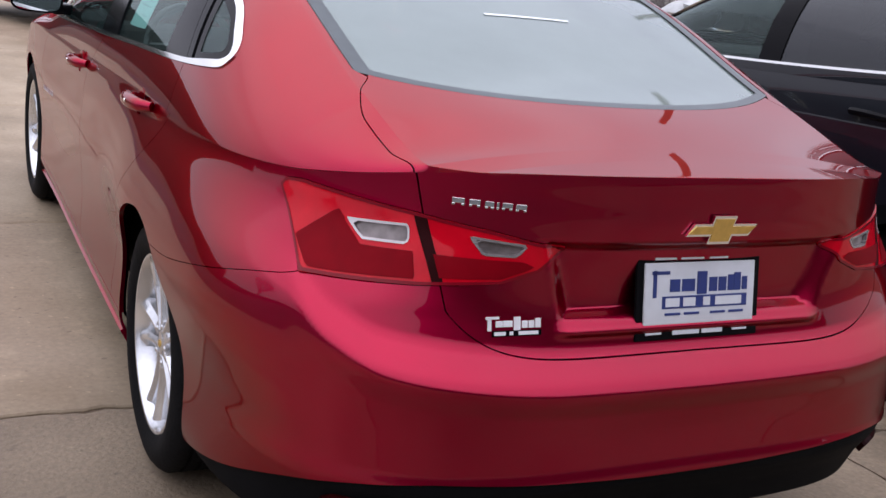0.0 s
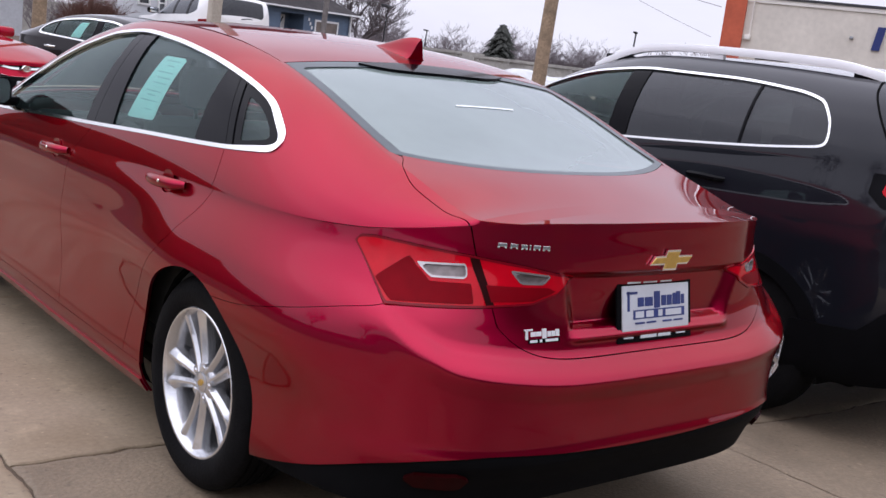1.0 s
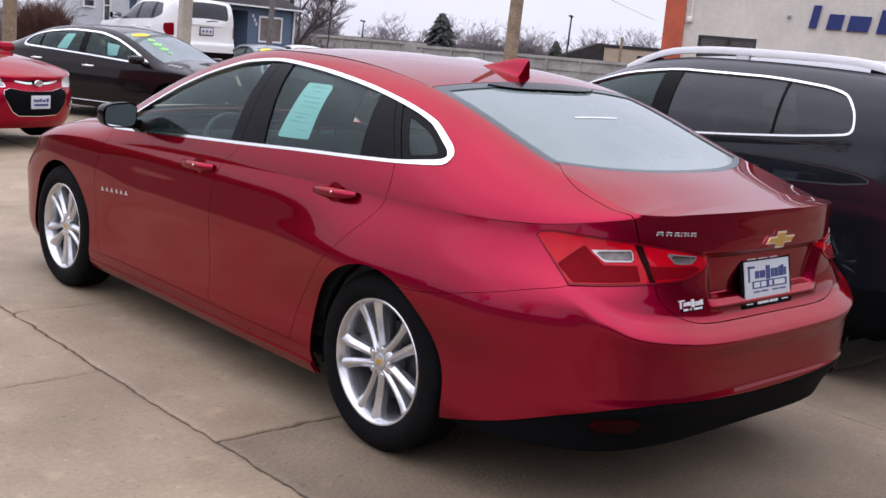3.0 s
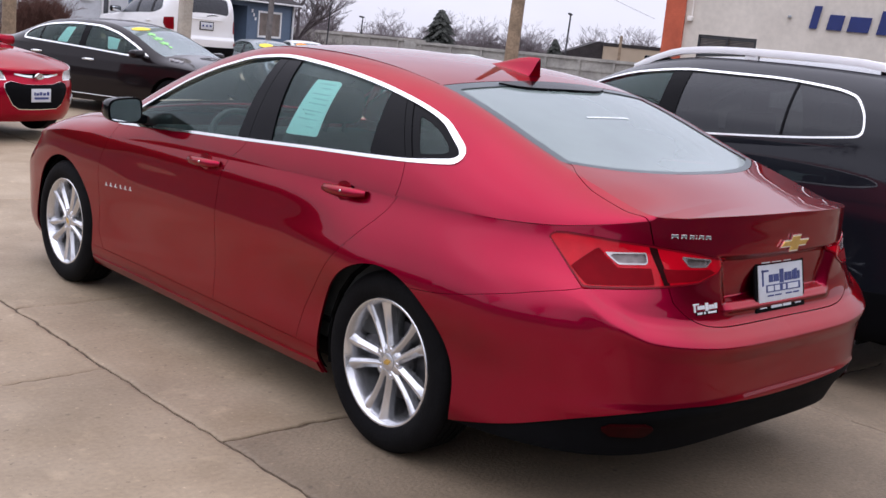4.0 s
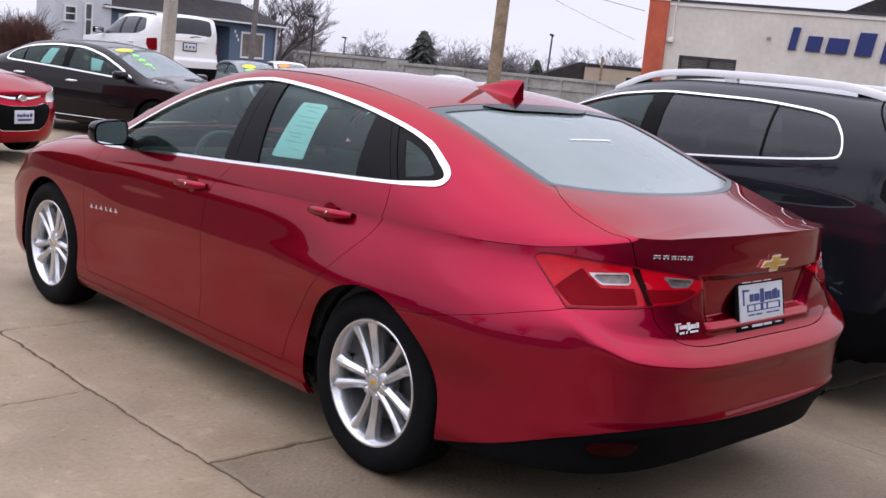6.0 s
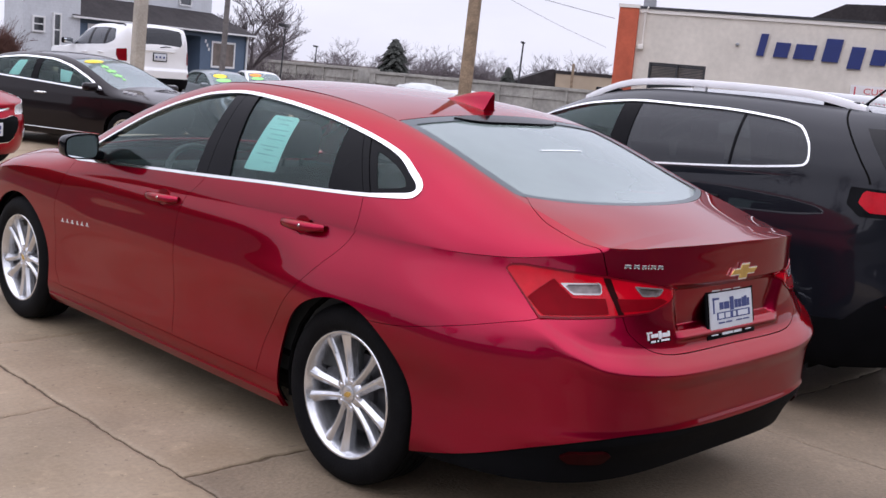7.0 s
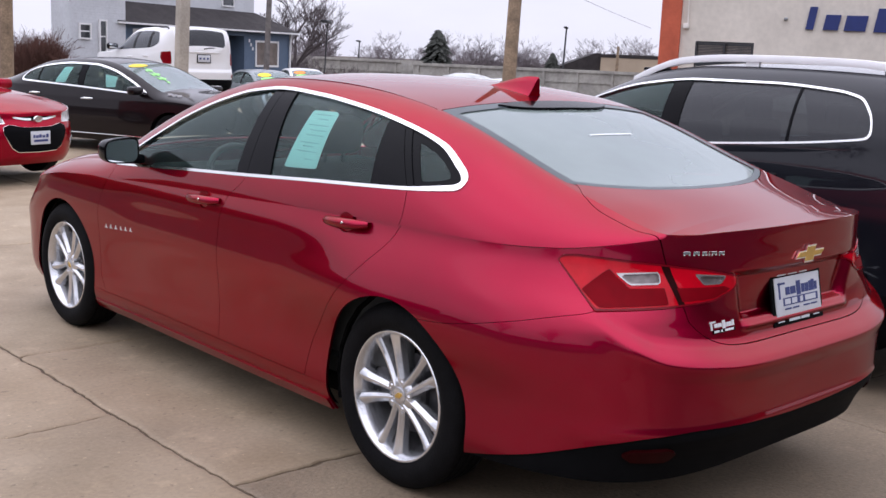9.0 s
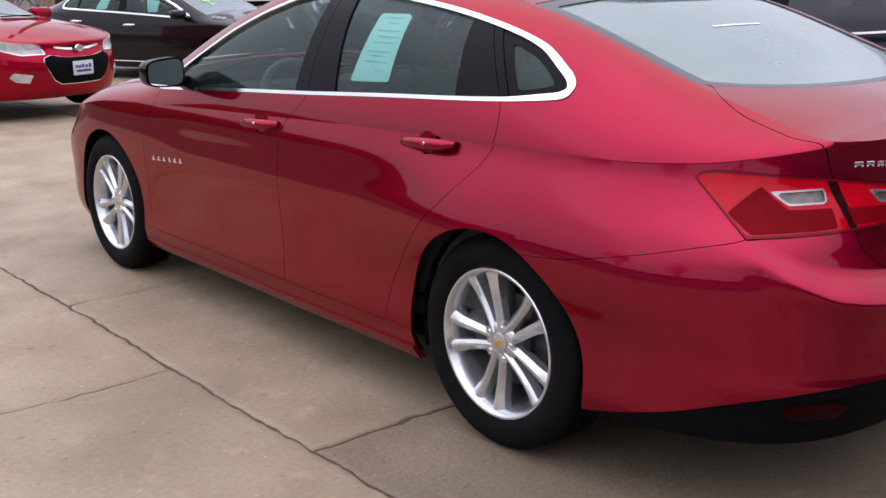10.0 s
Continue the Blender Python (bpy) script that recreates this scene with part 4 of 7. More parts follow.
    both("front_side_window", [skin(TOP, frange(1.0, 2.3, 0.03), frange(0.12, 1, 0.02), [inner, lambda p: -pillar_b(p), lambda p: p[..., 1] - 1.05], -0.010)], SIDE_GLASS, thick=0.004)
    both("quarter_window", [skin(TOP, frange(-0.25, 0.25, 0.01), frange(0.12, 1, 0.015), [inner, lambda p: -pillar_c(p), lambda p: 0.2 - p[..., 1]], -0.010)], SIDE_GLASS, thick=0.004)
    both("quarter_border", [skin(TOP, frange(-0.25, 0.25, 0.008), frange(0.12, 1, 0.012), [inner, lambda p: -pillar_c(p), lambda p: 0.2 - p[..., 1],
                            lambda p: np.maximum(0.022 - inner(p), p[..., 1] - (0.049 + 0.757 * (p[..., 2] - 1.104)) + 0.075)], -0.008)], GLOSS_BLACK, "black printed border", thick=0.0)
    both("pillar_cover", [skin(TOP, frange(0.8, 1.2, 0.015), frange(0.12, 1, 0.02), [inner, lambda p: pillar_b(p), lambda p: GAP_B(p[..., 2]) - p[..., 1] - G], -0.004)], GLOSS_BLACK, "gloss black pillar cover")
    both("pillar_cover", [skin(TOP, frange(0.8, 1.2, 0.015), frange(0.12, 1, 0.02), [inner, lambda p: pillar_b(p), lambda p: p[..., 1] - GAP_B(p[..., 2]) - G], -0.004)], GLOSS_BLACK, "gloss black pillar cover")
    both("pillar_cover", [skin(TOP, frange(-0.1, 0.35, 0.012), frange(0.12, 1, 0.02), [inner, lambda p: pillar_c(p), lambda p: p[..., 1] - (0.049 + 0.757 * (p[..., 2] - 1.104)) - G], -0.004)], GLOSS_BLACK, "gloss black pillar cover")
    both("pillar_cover", [skin(TOP, frange(-0.1, 0.35, 0.012), frange(0.12, 1, 0.02), [inner, lambda p: pillar_c(p), lambda p: -p[..., 1] + (0.049 + 0.757 * (p[..., 2] - 1.104)) - G], -0.004)], GLOSS_BLACK, "gloss black pillar cover")
    # tail lamps
    win_o = [(0.962, 0.922), (0.775, 0.934), (0.765, 0.896), (0.90, 0.889)]
    win_i = [(0.62, 0.929), (0.462, 0.921), (0.488, 0.895), (0.572, 0.894)]
    for right in (False, True):
        for nm, sign, win in (("outer_tail_lamp", -1, win_o), ("inner_tail_lamp", 1, win_i)):
            q = lambda p: round_tail(p)
            keep = [clip_lamp, lambda p: sign * lid_back(p) - G * 0.6]
            aa, bb = frange(0.2, 0.85, 0.006), frange(0.6, 1, 0.008)
            hole = lambda p: inside_polygon(q(p), p[..., 2], win)
            lens = panel(nm, [skin(LOW, aa, bb, keep + [lambda p: -hole(p)], 0.003)], LAMP_RED, car, "bright red tail lamp lens", right=right, thick=0.016)
            panel("reversing_lamp", [skin(LOW, aa, bb, keep + [lambda p: hole(p) - 0.004], -0.004)], LAMP_CLEAR, lens, "clear reversing lamp window", right=right, thick=0.004)
            panel("lamp_rim", [skin(LOW, aa, bb, keep + [lambda p: hole(p), lambda p: 0.005 - hole(p)], 0.0045)], LAMP_RIM, lens, "thin bright rim", right=right, thick=0.008)
            shade = [(0.44, 0.878), (0.52, 0.852), (0.74, 0.842), (0.74, 0.886), (0.47, 0.888)] if sign > 0 else [(1.105, 0.868), (1.035, 0.822), (0.73, 0.838), (0.75, 0.886), (0.90, 0.880), (0.99, 0.935)]
            panel("lamp_facet", [skin(LOW, aa, bb, keep + [lambda p: -hole(p) - 0.006, lambda p: inside_polygon(q(p), p[..., 2], shade)], 0.0045)], LAMP_DARK, lens, "darker red facet", right=right, thick=0.0)
    both("lamp_border", [skin(LOW, frange(0.2, 0.85, 0.006), frange(0.6, 1, 0.007), [clip_lamp, lambda p: 0.006 - clip_lamp(p)], 0.0042)], BORDER_RED, "dark red lens border", thick=0.0)
    both("lamp_divider", [skin(LOW, frange(0.2, 0.7, 0.006), frange(0.6, 1, 0.008), [lambda p: clip_lamp(p) - 0.002, lambda p: 0.010 - np.abs(lid_back(p) + 0.004)], 0.004)], REFLECTOR, "dark band between the lamps", thick=0.004)
    # number plate in its frame
    plate = pose(0, -1.032, 0.815, -12, 0, 0)
    bm = bmesh.new()
    box(bm, (-0.160, -0.004, -0.098), (0.166, 0.005, 0.088), 0.003)
    frame_part = part("plate_frame", bm, PLASTIC, car, "black dealer plate frame", m=plate)
    bm = bmesh.new()
    box(bm, (-0.143, -0.008, -0.068), (0.149, -0.003, 0.064), 0.0015)
    part("number_plate", bm, PLATE_WHITE, frame_part, "white advertising plate with blue bars")
    for x, z, w, h in ((-0.118, 0.020, 0.009, 0.056), (-0.103, 0.043, 0.045, 0.007), (-0.066, 0.016, 0.026, 0.026), (-0.031, 0.016, 0.034, 0.026), (0.005, 0.020, 0.026, 0.048), (0.035, 0.016, 0.021, 0.030),
                       (0.060, 0.016, 0.021, 0.030), (0.083, 0.018, 0.016, 0.034), (0.101, 0.020, 0.018, 0.038), (0.121, 0.016, 0.014, 0.028), (0.015, -0.019, 0.226, 0.026)):
        bm = bmesh.new()
        box(bm, (x - w / 2, -0.0095, z - h / 2), (x + w / 2, -0.0078, z + h / 2))
        part("lettering_bar", bm, PLATE_BLUE, frame_part, smooth=False)
    for x, w in ((-0.072, 0.036), (-0.028, 0.032), (0.018, 0.018), (0.055, 0.027), (0.09, 0.045)):
        bm = bmesh.new()
        box(bm, (x - w / 2, -0.0105, -0.028), (x + w / 2, -0.0090, -0.010))
        part("lettering_bar", bm, PLATE_WHITE, frame_part, smooth=False)
    for x, z, w, h in ((-0.09, 0.074, 0.055, 0.009), (-0.02, 0.074, 0.06, 0.009), (0.05, 0.074, 0.05, 0.009), (-0.115, -0.083, 0.04, 0.004), (0.115, -0.083, 0.04, 0.004), (-0.03, -0.083, 0.07, 0.009), (0.04, -0.083, 0.055, 0.009)):
        bm = bmesh.new()
        box(bm, (x - w / 2, -0.0062, z - h / 2), (x + w / 2, -0.0038, z + h / 2))
        part("frame_lettering", bm, PLATE_WHITE, frame_part, smooth=False)
    for x in (-0.07, -0.02, 0.05, 0.10):
        bm = bmesh.new()
        box(bm, (x - 0.02, -0.0095, -0.046), (x + 0.02, -0.0078, -0.041))
        part("fine_lettering", bm, PLATE_BLUE, frame_part, smooth=False)

    def on_tail(x, z, out=0.0):
        """Place and frame on the tail at x, z: the mesh's -y looks out."""
        aa = np.linspace(0.0, 0.6, 400)
        bb = np.linspace(0.3, 1.0, 500)
        ga, gb = np.meshgrid(aa, bb, indexing="ij")
        p = LOW(ga, gb)
        d = (p[..., 0] - x) ** 2 + (p[..., 2] - z) ** 2
        i, j = np.unravel_index(np.argmin(d), d.shape)
        pt = p[i, j]
        i2, j2 = min(i + 4, 399), min(j + 4, 499)
        ta, tb = Vector(p[i2, j] - p[max(i - 4, 0), j]).normalized(), Vector(p[i, j2] - p[i, max(j - 4, 0)]).normalized()
        n = ta.cross(tb).normalized()
        if n.y > 0:
            n = -n
        xa = Vector((1, 0, 0)) - n * n.x
        xa.normalize()
        za = xa.cross(-n)
        m = Matrix((xa, -n, za)).transposed().to_4x4()
        m.translation = Vector(pt) + n * out
        return m
    # badges as plain chrome bars, and the emblem as a plain gold shape
    for x, w in ((-0.552, 0.024), (-0.525, 0.021), (-0.501, 0.017), (-0.4855, 0.005), (-0.469, 0.020), (-0.444, 0.021)):
        bm = bmesh.new()
        m = on_tail(x, 0.992, 0.001)
        box(bm, (-w / 2, -0.0025, -0.0035), (w / 2, 0.003, 0.0065), 0.0008, m)
        box(bm, (-w / 2, -0.0025, -0.0075), (-w / 2 + min(w, 0.006), 0.003, -0.0036), 0.0008, m)
        if w > 0.01:
            box(bm, (w / 2 - 0.006, -0.0025, -0.0075), (w / 2, 0.003, -0.0036), 0.0008, m)
        part("model_badge", bm, CHROME, car, "chrome badge bar", smooth=False)
    m = on_tail(0, 0.961, 0.002)
    bow = [(-0.09, -0.013), (-0.029, -0.013), (-0.033, -0.030), (0.025, -0.030), (0.029, -0.013), (0.072, -0.013), (0.09, 0.013), (0.029, 0.013), (0.033, 0.030), (-0.025, 0.030), (-0.029, 0.013), (-0.072, 0.013)]
    bm = bmesh.new()
    prism(bm, bow, -0.006, m)
    emblem = part("emblem", bm, CHROME, car, "chrome-edged gold emblem", smooth=False)
    bm = bmesh.new()
    prism(bm, [(x * 0.96 if abs(x) > 0.05 else x * 0.84, z * (0.62 if abs(z) < 0.02 else 0.80)) for x, z in bow], -0.0078, m)
    part("emblem_face", bm, GOLD, emblem, "gold emblem face", smooth=False)
    bm = bmesh.new()
    m = on_tail(-0.437, 0.763, 0.001)
    for x, z, w, h in ((-0.052, 0.004, 0.008, 0.026), (-0.046, 0.016, 0.028, 0.005), (-0.032, 0.004, 0.014, 0.012), (-0.014, 0.004, 0.020, 0.012), (0.006, 0.004, 0.014, 0.026), (0.022, 0.002, 0.012, 0.014),
                       (0.036, 0.002, 0.012, 0.014), (0.050, 0.004, 0.012, 0.018)):
        box(bm, (x - w / 2, -0.002, z - h / 2), (x + w / 2, 0.001, z + h / 2), 0.0006, m)
    sticker = part("dealer_badge", bm, SILVER_PRINT, car, "silver dealer badge of plain bars", smooth=False)
    bm = bmesh.new()
    box(bm, (-0.046, -0.001, -0.0205), (0.058, 0.0015, -0.0085), 0, m)
    part("badge_band", bm, GLOSS_BLACK, sticker, "dark band", smooth=False)
    bm = bmesh.new()
    for x, w in ((-0.03, 0.024), (-0.006, 0.008), (0.03, 0.042)):
        box(bm, (x - w / 2, -0.0018, -0.018), (x + w / 2, 0.001, -0.011), 0, m)
    part("badge_band_bars", bm, SILVER_PRINT, sticker, smooth=False)

    def on_side(y, z, right=False):
        ga, gb = np.meshgrid(np.linspace(1 + (y - 0.02) / 2.829, 1 + (y + 0.02) / 2.829, 5), np.linspace(0, 1, 800), indexing="ij")
        p = LOW(ga, gb)
        j = int(np.argmin(np.abs(p[2, :, 2] - z)))
        return Vector(p[2, j])
    # handles, door badges, mirrors
    for s in (1, -1):
        for y0, y1, z in HANDLES:
            ym = (y0 + y1) / 2
            c = on_side(ym, z - 0.018)
            bm = bmesh.new()
            pts, rad = [], []
            for k in range(11):
                u = k / 10
                pts.append((s * (c.x - 0.036 * math.sin(math.pi * u) ** 0.35 + 0.004), y0 + (y1 - y0) * u, z + 0.005 - 0.010 * u))
                rad.append(0.0205 * (0.62 + 0.38 * math.sin(math.pi * u) ** 0.4))
            tube(bm, pts, rad, 12)
            handle = part("door_handle", bm, RED_PAINT, car, "body-coloured door handle")
            bm = bmesh.new()
            lathe(bm, [(0.0475, 0.001), (0.044, 0.012), (0.030, 0.024), (0.0, 0.028)], "x", 32, m=Matrix.Translation((s * (c.x + 0.001), ym + 0.005, z - 0.002)) @ Matrix.Diagonal((s, 1.0, 0.81, 1)))
            part("handle_cup", bm, RED_PAINT, handle)
            bm = bmesh.new()
            lathe(bm, [(0.006, 0.0), (0.005, -0.003), (0, -0.003)], "x", 12, m=Matrix.Translation((s * (c.x - 0.0515), y0 + 0.085, z + 0.006)) @ Matrix.Diagonal((s, 1, 1, 1)))
            part("keyhole", bm, CHROME, handle)
        for i in range(6):
            bm = bmesh.new()
            y = 2.285 - 0.053 * i
            c = on_side(y, 0.640)
            box(bm, (s * (c.x - 0.003), y - 0.014, 0.632 + 0.0035 * i), (s * (c.x + 0.002), y + 0.014 * (0.3 if i == 3 else 1), 0.636 + 0.0035 * i))
            box(bm, (s * (c.x - 0.003), y - 0.003, 0.632 + 0.0035 * i), (s * (c.x + 0.002), y + 0.004, 0.650 + 0.0035 * i))
            part("door_badge", bm, SILVER_PRINT, car, "small chrome door badge bar", smooth=False)
        bm = bmesh.new()
        pts = []
        for k in range(9):
            u = k / 8
            y = 1.955 + 0.17 * u
            sc = 0.985 * math.sqrt(max(0.0, 1 - (u * 0.97) ** 2.6))
            pts.append((y, sc))
        rings = []
        for y, sc in pts:
            ring = []
            for i in range(28):
                w = 2 * math.pi * i / 28
                cx, cz = abs(math.cos(w)) ** 0.55 * math.copysign(1, math.cos(w)), abs(math.sin(w)) ** 0.55 * math.copysign(1, math.sin(w))
                ring.append(bm.verts.new((s * (-0.985 + 0.105 * cx * sc + 0.02 * (1 - sc)), y + 0.03 * cx, 1.055 + (0.062 + 0.006 * cx) * cz * sc)))
            rings.append(ring)
        for a, b in zip(rings, rings[1:]):
            for i in range(28):
                bm.faces.new((a[i], a[(i + 1) % 28], b[(i + 1) % 28], b[i]))
        bm.faces.new(rings[0])
        bm.faces.new(rings[-1])
        box(bm, (s * -0.92, 2.0, 0.985), (s * -0.84, 2.09, 1.03), 0.012)
        mirror = part("door_mirror", bm, GLOSS_BLACK, car, "black door mirror")
        bm = bmesh.new()
        ring = []
        for i in range(28):
            w = 2 * math.pi * i / 28
            cx, cz = abs(math.cos(w)) ** 0.5 * math.copysign(1, math.cos(w)), abs(math.sin(w)) ** 0.5 * math.copysign(1, math.sin(w))
            ring.append(bm.verts.new((s * (-0.985 + 0.094 * cx), 1.9515 + 0.03 * cx, 1.055 + (0.053 + 0.005 * cx) * cz)))
        bm.faces.new(ring)
        part("mirror_glass", bm, MIRROR_GLASS, mirror, "mirror glass")
    # roof fin and the dark strip above the back window
    bm = bmesh.new()
    rows = []
    for k in range(19):
        u = k / 18
        y = 0.205 + 0.30 * u
        base = float(TOP(y, 2.0)[2]) - 0.004
        h = 0.078 * max(0.0, math.cos(math.pi / 2 * u)) ** 1.45 * (1 - 0.25 * u) + 0.006 * (1 - u ** 4)
        w = 0.038 * (1 - u ** 1.7) ** 0.8 + 0.002
        ring = []
        for j in range(13):
            f = 1 - abs(j - 6) / 6
            sx = -1 if j < 6 else (1 if j > 6 else 0)
            ring.append(bm.verts.new((sx * w * (1 - f ** 0.55) ** 0.8 + (0.004 * sx if f < 1 else 0), y + 0.020 * (1 - f) * (1 - u) ** 6 - 0.004 * f * (1 - u), base + h * f)))
        rows.append(ring)
    for a, b in zip(rows, rows[1:]):
        for j in range(12):
            bm.faces.new((a[j], a[j + 1], b[j + 1], b[j]))
    bm.faces.new(rows[0])
    bm.faces.new(rows[-1])
    part("roof_fin", bm, RED_PAINT, car, "red shark-fin aerial")
    panel("brake_light_strip", [skin(TOP, frange(0.03, 0.14, 0.008), frange(1, 2, 0.01), [lambda p: 0.128 - p[..., 1] - 0.02 * (p[..., 0] / 0.33) ** 4, lambda p: p[..., 1] - 0.045 - 0.065 * (p[..., 0] / 0.33) ** 4, lambda p: 0.33 - np.abs(p[..., 0])], 0.006)],
          GLOSS_BLACK, car, "black high brake light strip", both=True, thick=0.02)
    # price sheet inside the rear side window
    sheet = skin(TOP, frange(0.55, 0.9, 0.02), frange(0.2, 1, 0.02), [lambda p: inside_polygon(p[..., 1], p[..., 2], [(0.783, 1.334), (0.612, 1.336), (0.606, 1.108), (0.822, 1.097)])], -0.019)
    window_sheet = panel("window_sheet", [sheet], PAPER, car, "pale green price sheet in the rear side window", thick=0.001)
    bars = [skin(TOP, frange(0.55, 0.9, 0.01), frange(0.2, 1, 0.006), [lambda p, z=z, a=a, b=b: np.minimum(np.minimum(p[..., 1] - a, b - p[..., 1]), 0.0022 - np.abs(p[..., 2] - z))], -0.0165)
            for z, a, b in ((1.318, 0.64, 0.75), (1.30, 0.65, 0.72), (1.275, 0.63, 0.76), (1.255, 0.63, 0.74), (1.235, 0.63, 0.75), (1.205, 0.64, 0.77), (1.19, 0.66, 0.74), (1.17, 0.63, 0.77), (1.14, 0.64, 0.70))]
    panel("sheet_lettering", bars, PAPER_INK, window_sheet, "faint grey-green bars", thick=0.0)
    # wheels
    for y in (0.0, 2.829):
        for s in (-1, 1):
            w = new("wheel")
            w.parent = car
            w.matrix_basis = Matrix.Translation((s * 0.797, y, 0.342)) @ (Matrix.Identity(4) if s < 0 else Matrix.Rotation(math.pi, 4, "Z")) @ Matrix.Rotation(radians(30 if y else -23), 4, "X")
            wheel_parts(w)
    # inside
    def seat(x, y, w=0.50, back=True):
        bm = bmesh.new()
        box(bm, (-w / 2, -0.02, 0.0), (w / 2, 0.50, 0.15), 0.05)
        box(bm, (-w / 2, -0.12, 0.10), (w / 2, 0.03, 0.68), 0.055, Matrix.Rotation(radians(14), 4, "X"))
        ob = part("seat", bm, SEAT, car, "dark cloth seat", m=pose(x, y, 0.42))
        for hx in ((0,) if w < 0.8 else (-0.42, 0.42)):
            bm = bmesh.new()
            box(bm, (-0.13, -0.06, 0.0), (0.13, 0.05, 0.17), 0.045)
            box(bm, (-0.06, -0.015, -0.07), (-0.045, 0.0, 0.03))
            box(bm, (0.045, -0.015, -0.07), (0.06, 0.0, 0.03))
            part("headrest", bm, SEAT, ob, m=pose(hx, -0.21, 0.69, 10))
    seat(-0.38, 1.30)
    seat(0.38, 1.30)
    seat(0, 0.36, 1.22)
    bm = bmesh.new()
    box(bm, (-0.72, 1.98, 0.62), (0.72, 2.30, 0.96), 0.06)
    box(bm, (-0.62, -0.50, 0.95), (0.62, 0.20, 1.0), 0.02)
    box(bm, (-0.80, -0.2, 0.30), (0.80, 2.3, 0.36))
    for s in (-1, 1):
        box(bm, (s * 0.80, 0.0, 0.4), (s * 0.84, 2.2, 0.97), 0.012)
    part("dashboard", bm, SEAT, car, "dark dashboard and parcel shelf", smooth=False)
    bm = bmesh.new()
    ring = [(0.185 * math.cos(2 * math.pi * k / 32), 0, 0.185 * math.sin(2 * math.pi * k / 32)) for k in range(33)]
    tube(bm, ring, 0.016, 8, cap=False)
    for w in (0, 180, 270):
        tube(bm, [(0, 0.01, 0), (0.18 * math.cos(radians(w)), 0, 0.18 * math.sin(radians(w)))], 0.018, 6)
    lathe(bm, [(0.06, -0.01), (0.05, 0.02), (0, 0.03)], "y", 20)
    part("steering_wheel", bm, WHEEL_GREY, car, "grey steering wheel", m=pose(-0.38, 1.86, 0.90, -24))
    return car


build_sedan()

# ---------------------------------------------------------------- the other vehicles
def simple_wheel(parent, x, y, r, width=0.2, spokes=7, mat=None):
    """A tyre with a spoked rim; x gives its side."""
    s = -1 if x < 0 else 1
    w = new("wheel")
    w.parent = parent
    w.matrix_basis = Matrix.Translation((x, y, r)) @ (Matrix.Identity(4) if s < 0 else Matrix.Rotation(math.pi, 4, "Z"))
    h = width / 2
    bm = bmesh.new()
    lathe(bm, [(r * 0.66, -h * 0.8), (r * 0.72, -h), (r * 0.88, -h * 1.02), (r * 0.97, -h * 0.86), (r, -h * 0.7), (r, h * 0.7), (r * 0.9, h), (r * 0.66, h * 0.8)], "x", 40, closed=True)
    part("tyre", bm, RUBBER, w)
    bm = bmesh.new()
    lathe(bm, [(r * 0.68, -h * 0.95), (r * 0.64, -h * 0.8), (r * 0.60, h * 0.5), (r * 0.58, h * 0.5), (r * 0.60, -h * 0.8)], "x", 40, closed=True)
    for i in range(spokes):
        box(bm, (-h * 0.85, -r * 0.055, r * 0.08), (-h * 0.55, r * 0.055, r * 0.63), 0.006, Matrix.Rotation(2 * math.pi * i / spokes, 4, "X"))
    lathe(bm, [(r * 0.17, -h * 0.4), (r * 0.16, -h * 0.9), (0, -h * 0.95)], "x", 20)
    part("rim", bm, mat or ALLOY, w)
    bm = bmesh.new()
    lathe(bm, [(r * 0.5, -h * 0.1), (r * 0.5, h * 0.1), (0, h * 0.1)], "x", 24)
    part("brake_disc", bm, DARK_ALLOY, w)


def on_form(form, y, z):
    """The left side's place at y, z."""
    ga, gb = np.meshgrid(np.linspace(0.3, 2.8, 260), np.linspace(0, 1, 160), indexing="ij")
    p = form.low(ga, gb)
    d = (p[..., 1] - y) ** 2 + (p[..., 2] - z) ** 2
    i = np.unravel_index(np.argmin(d), d.shape)
    return p[i]


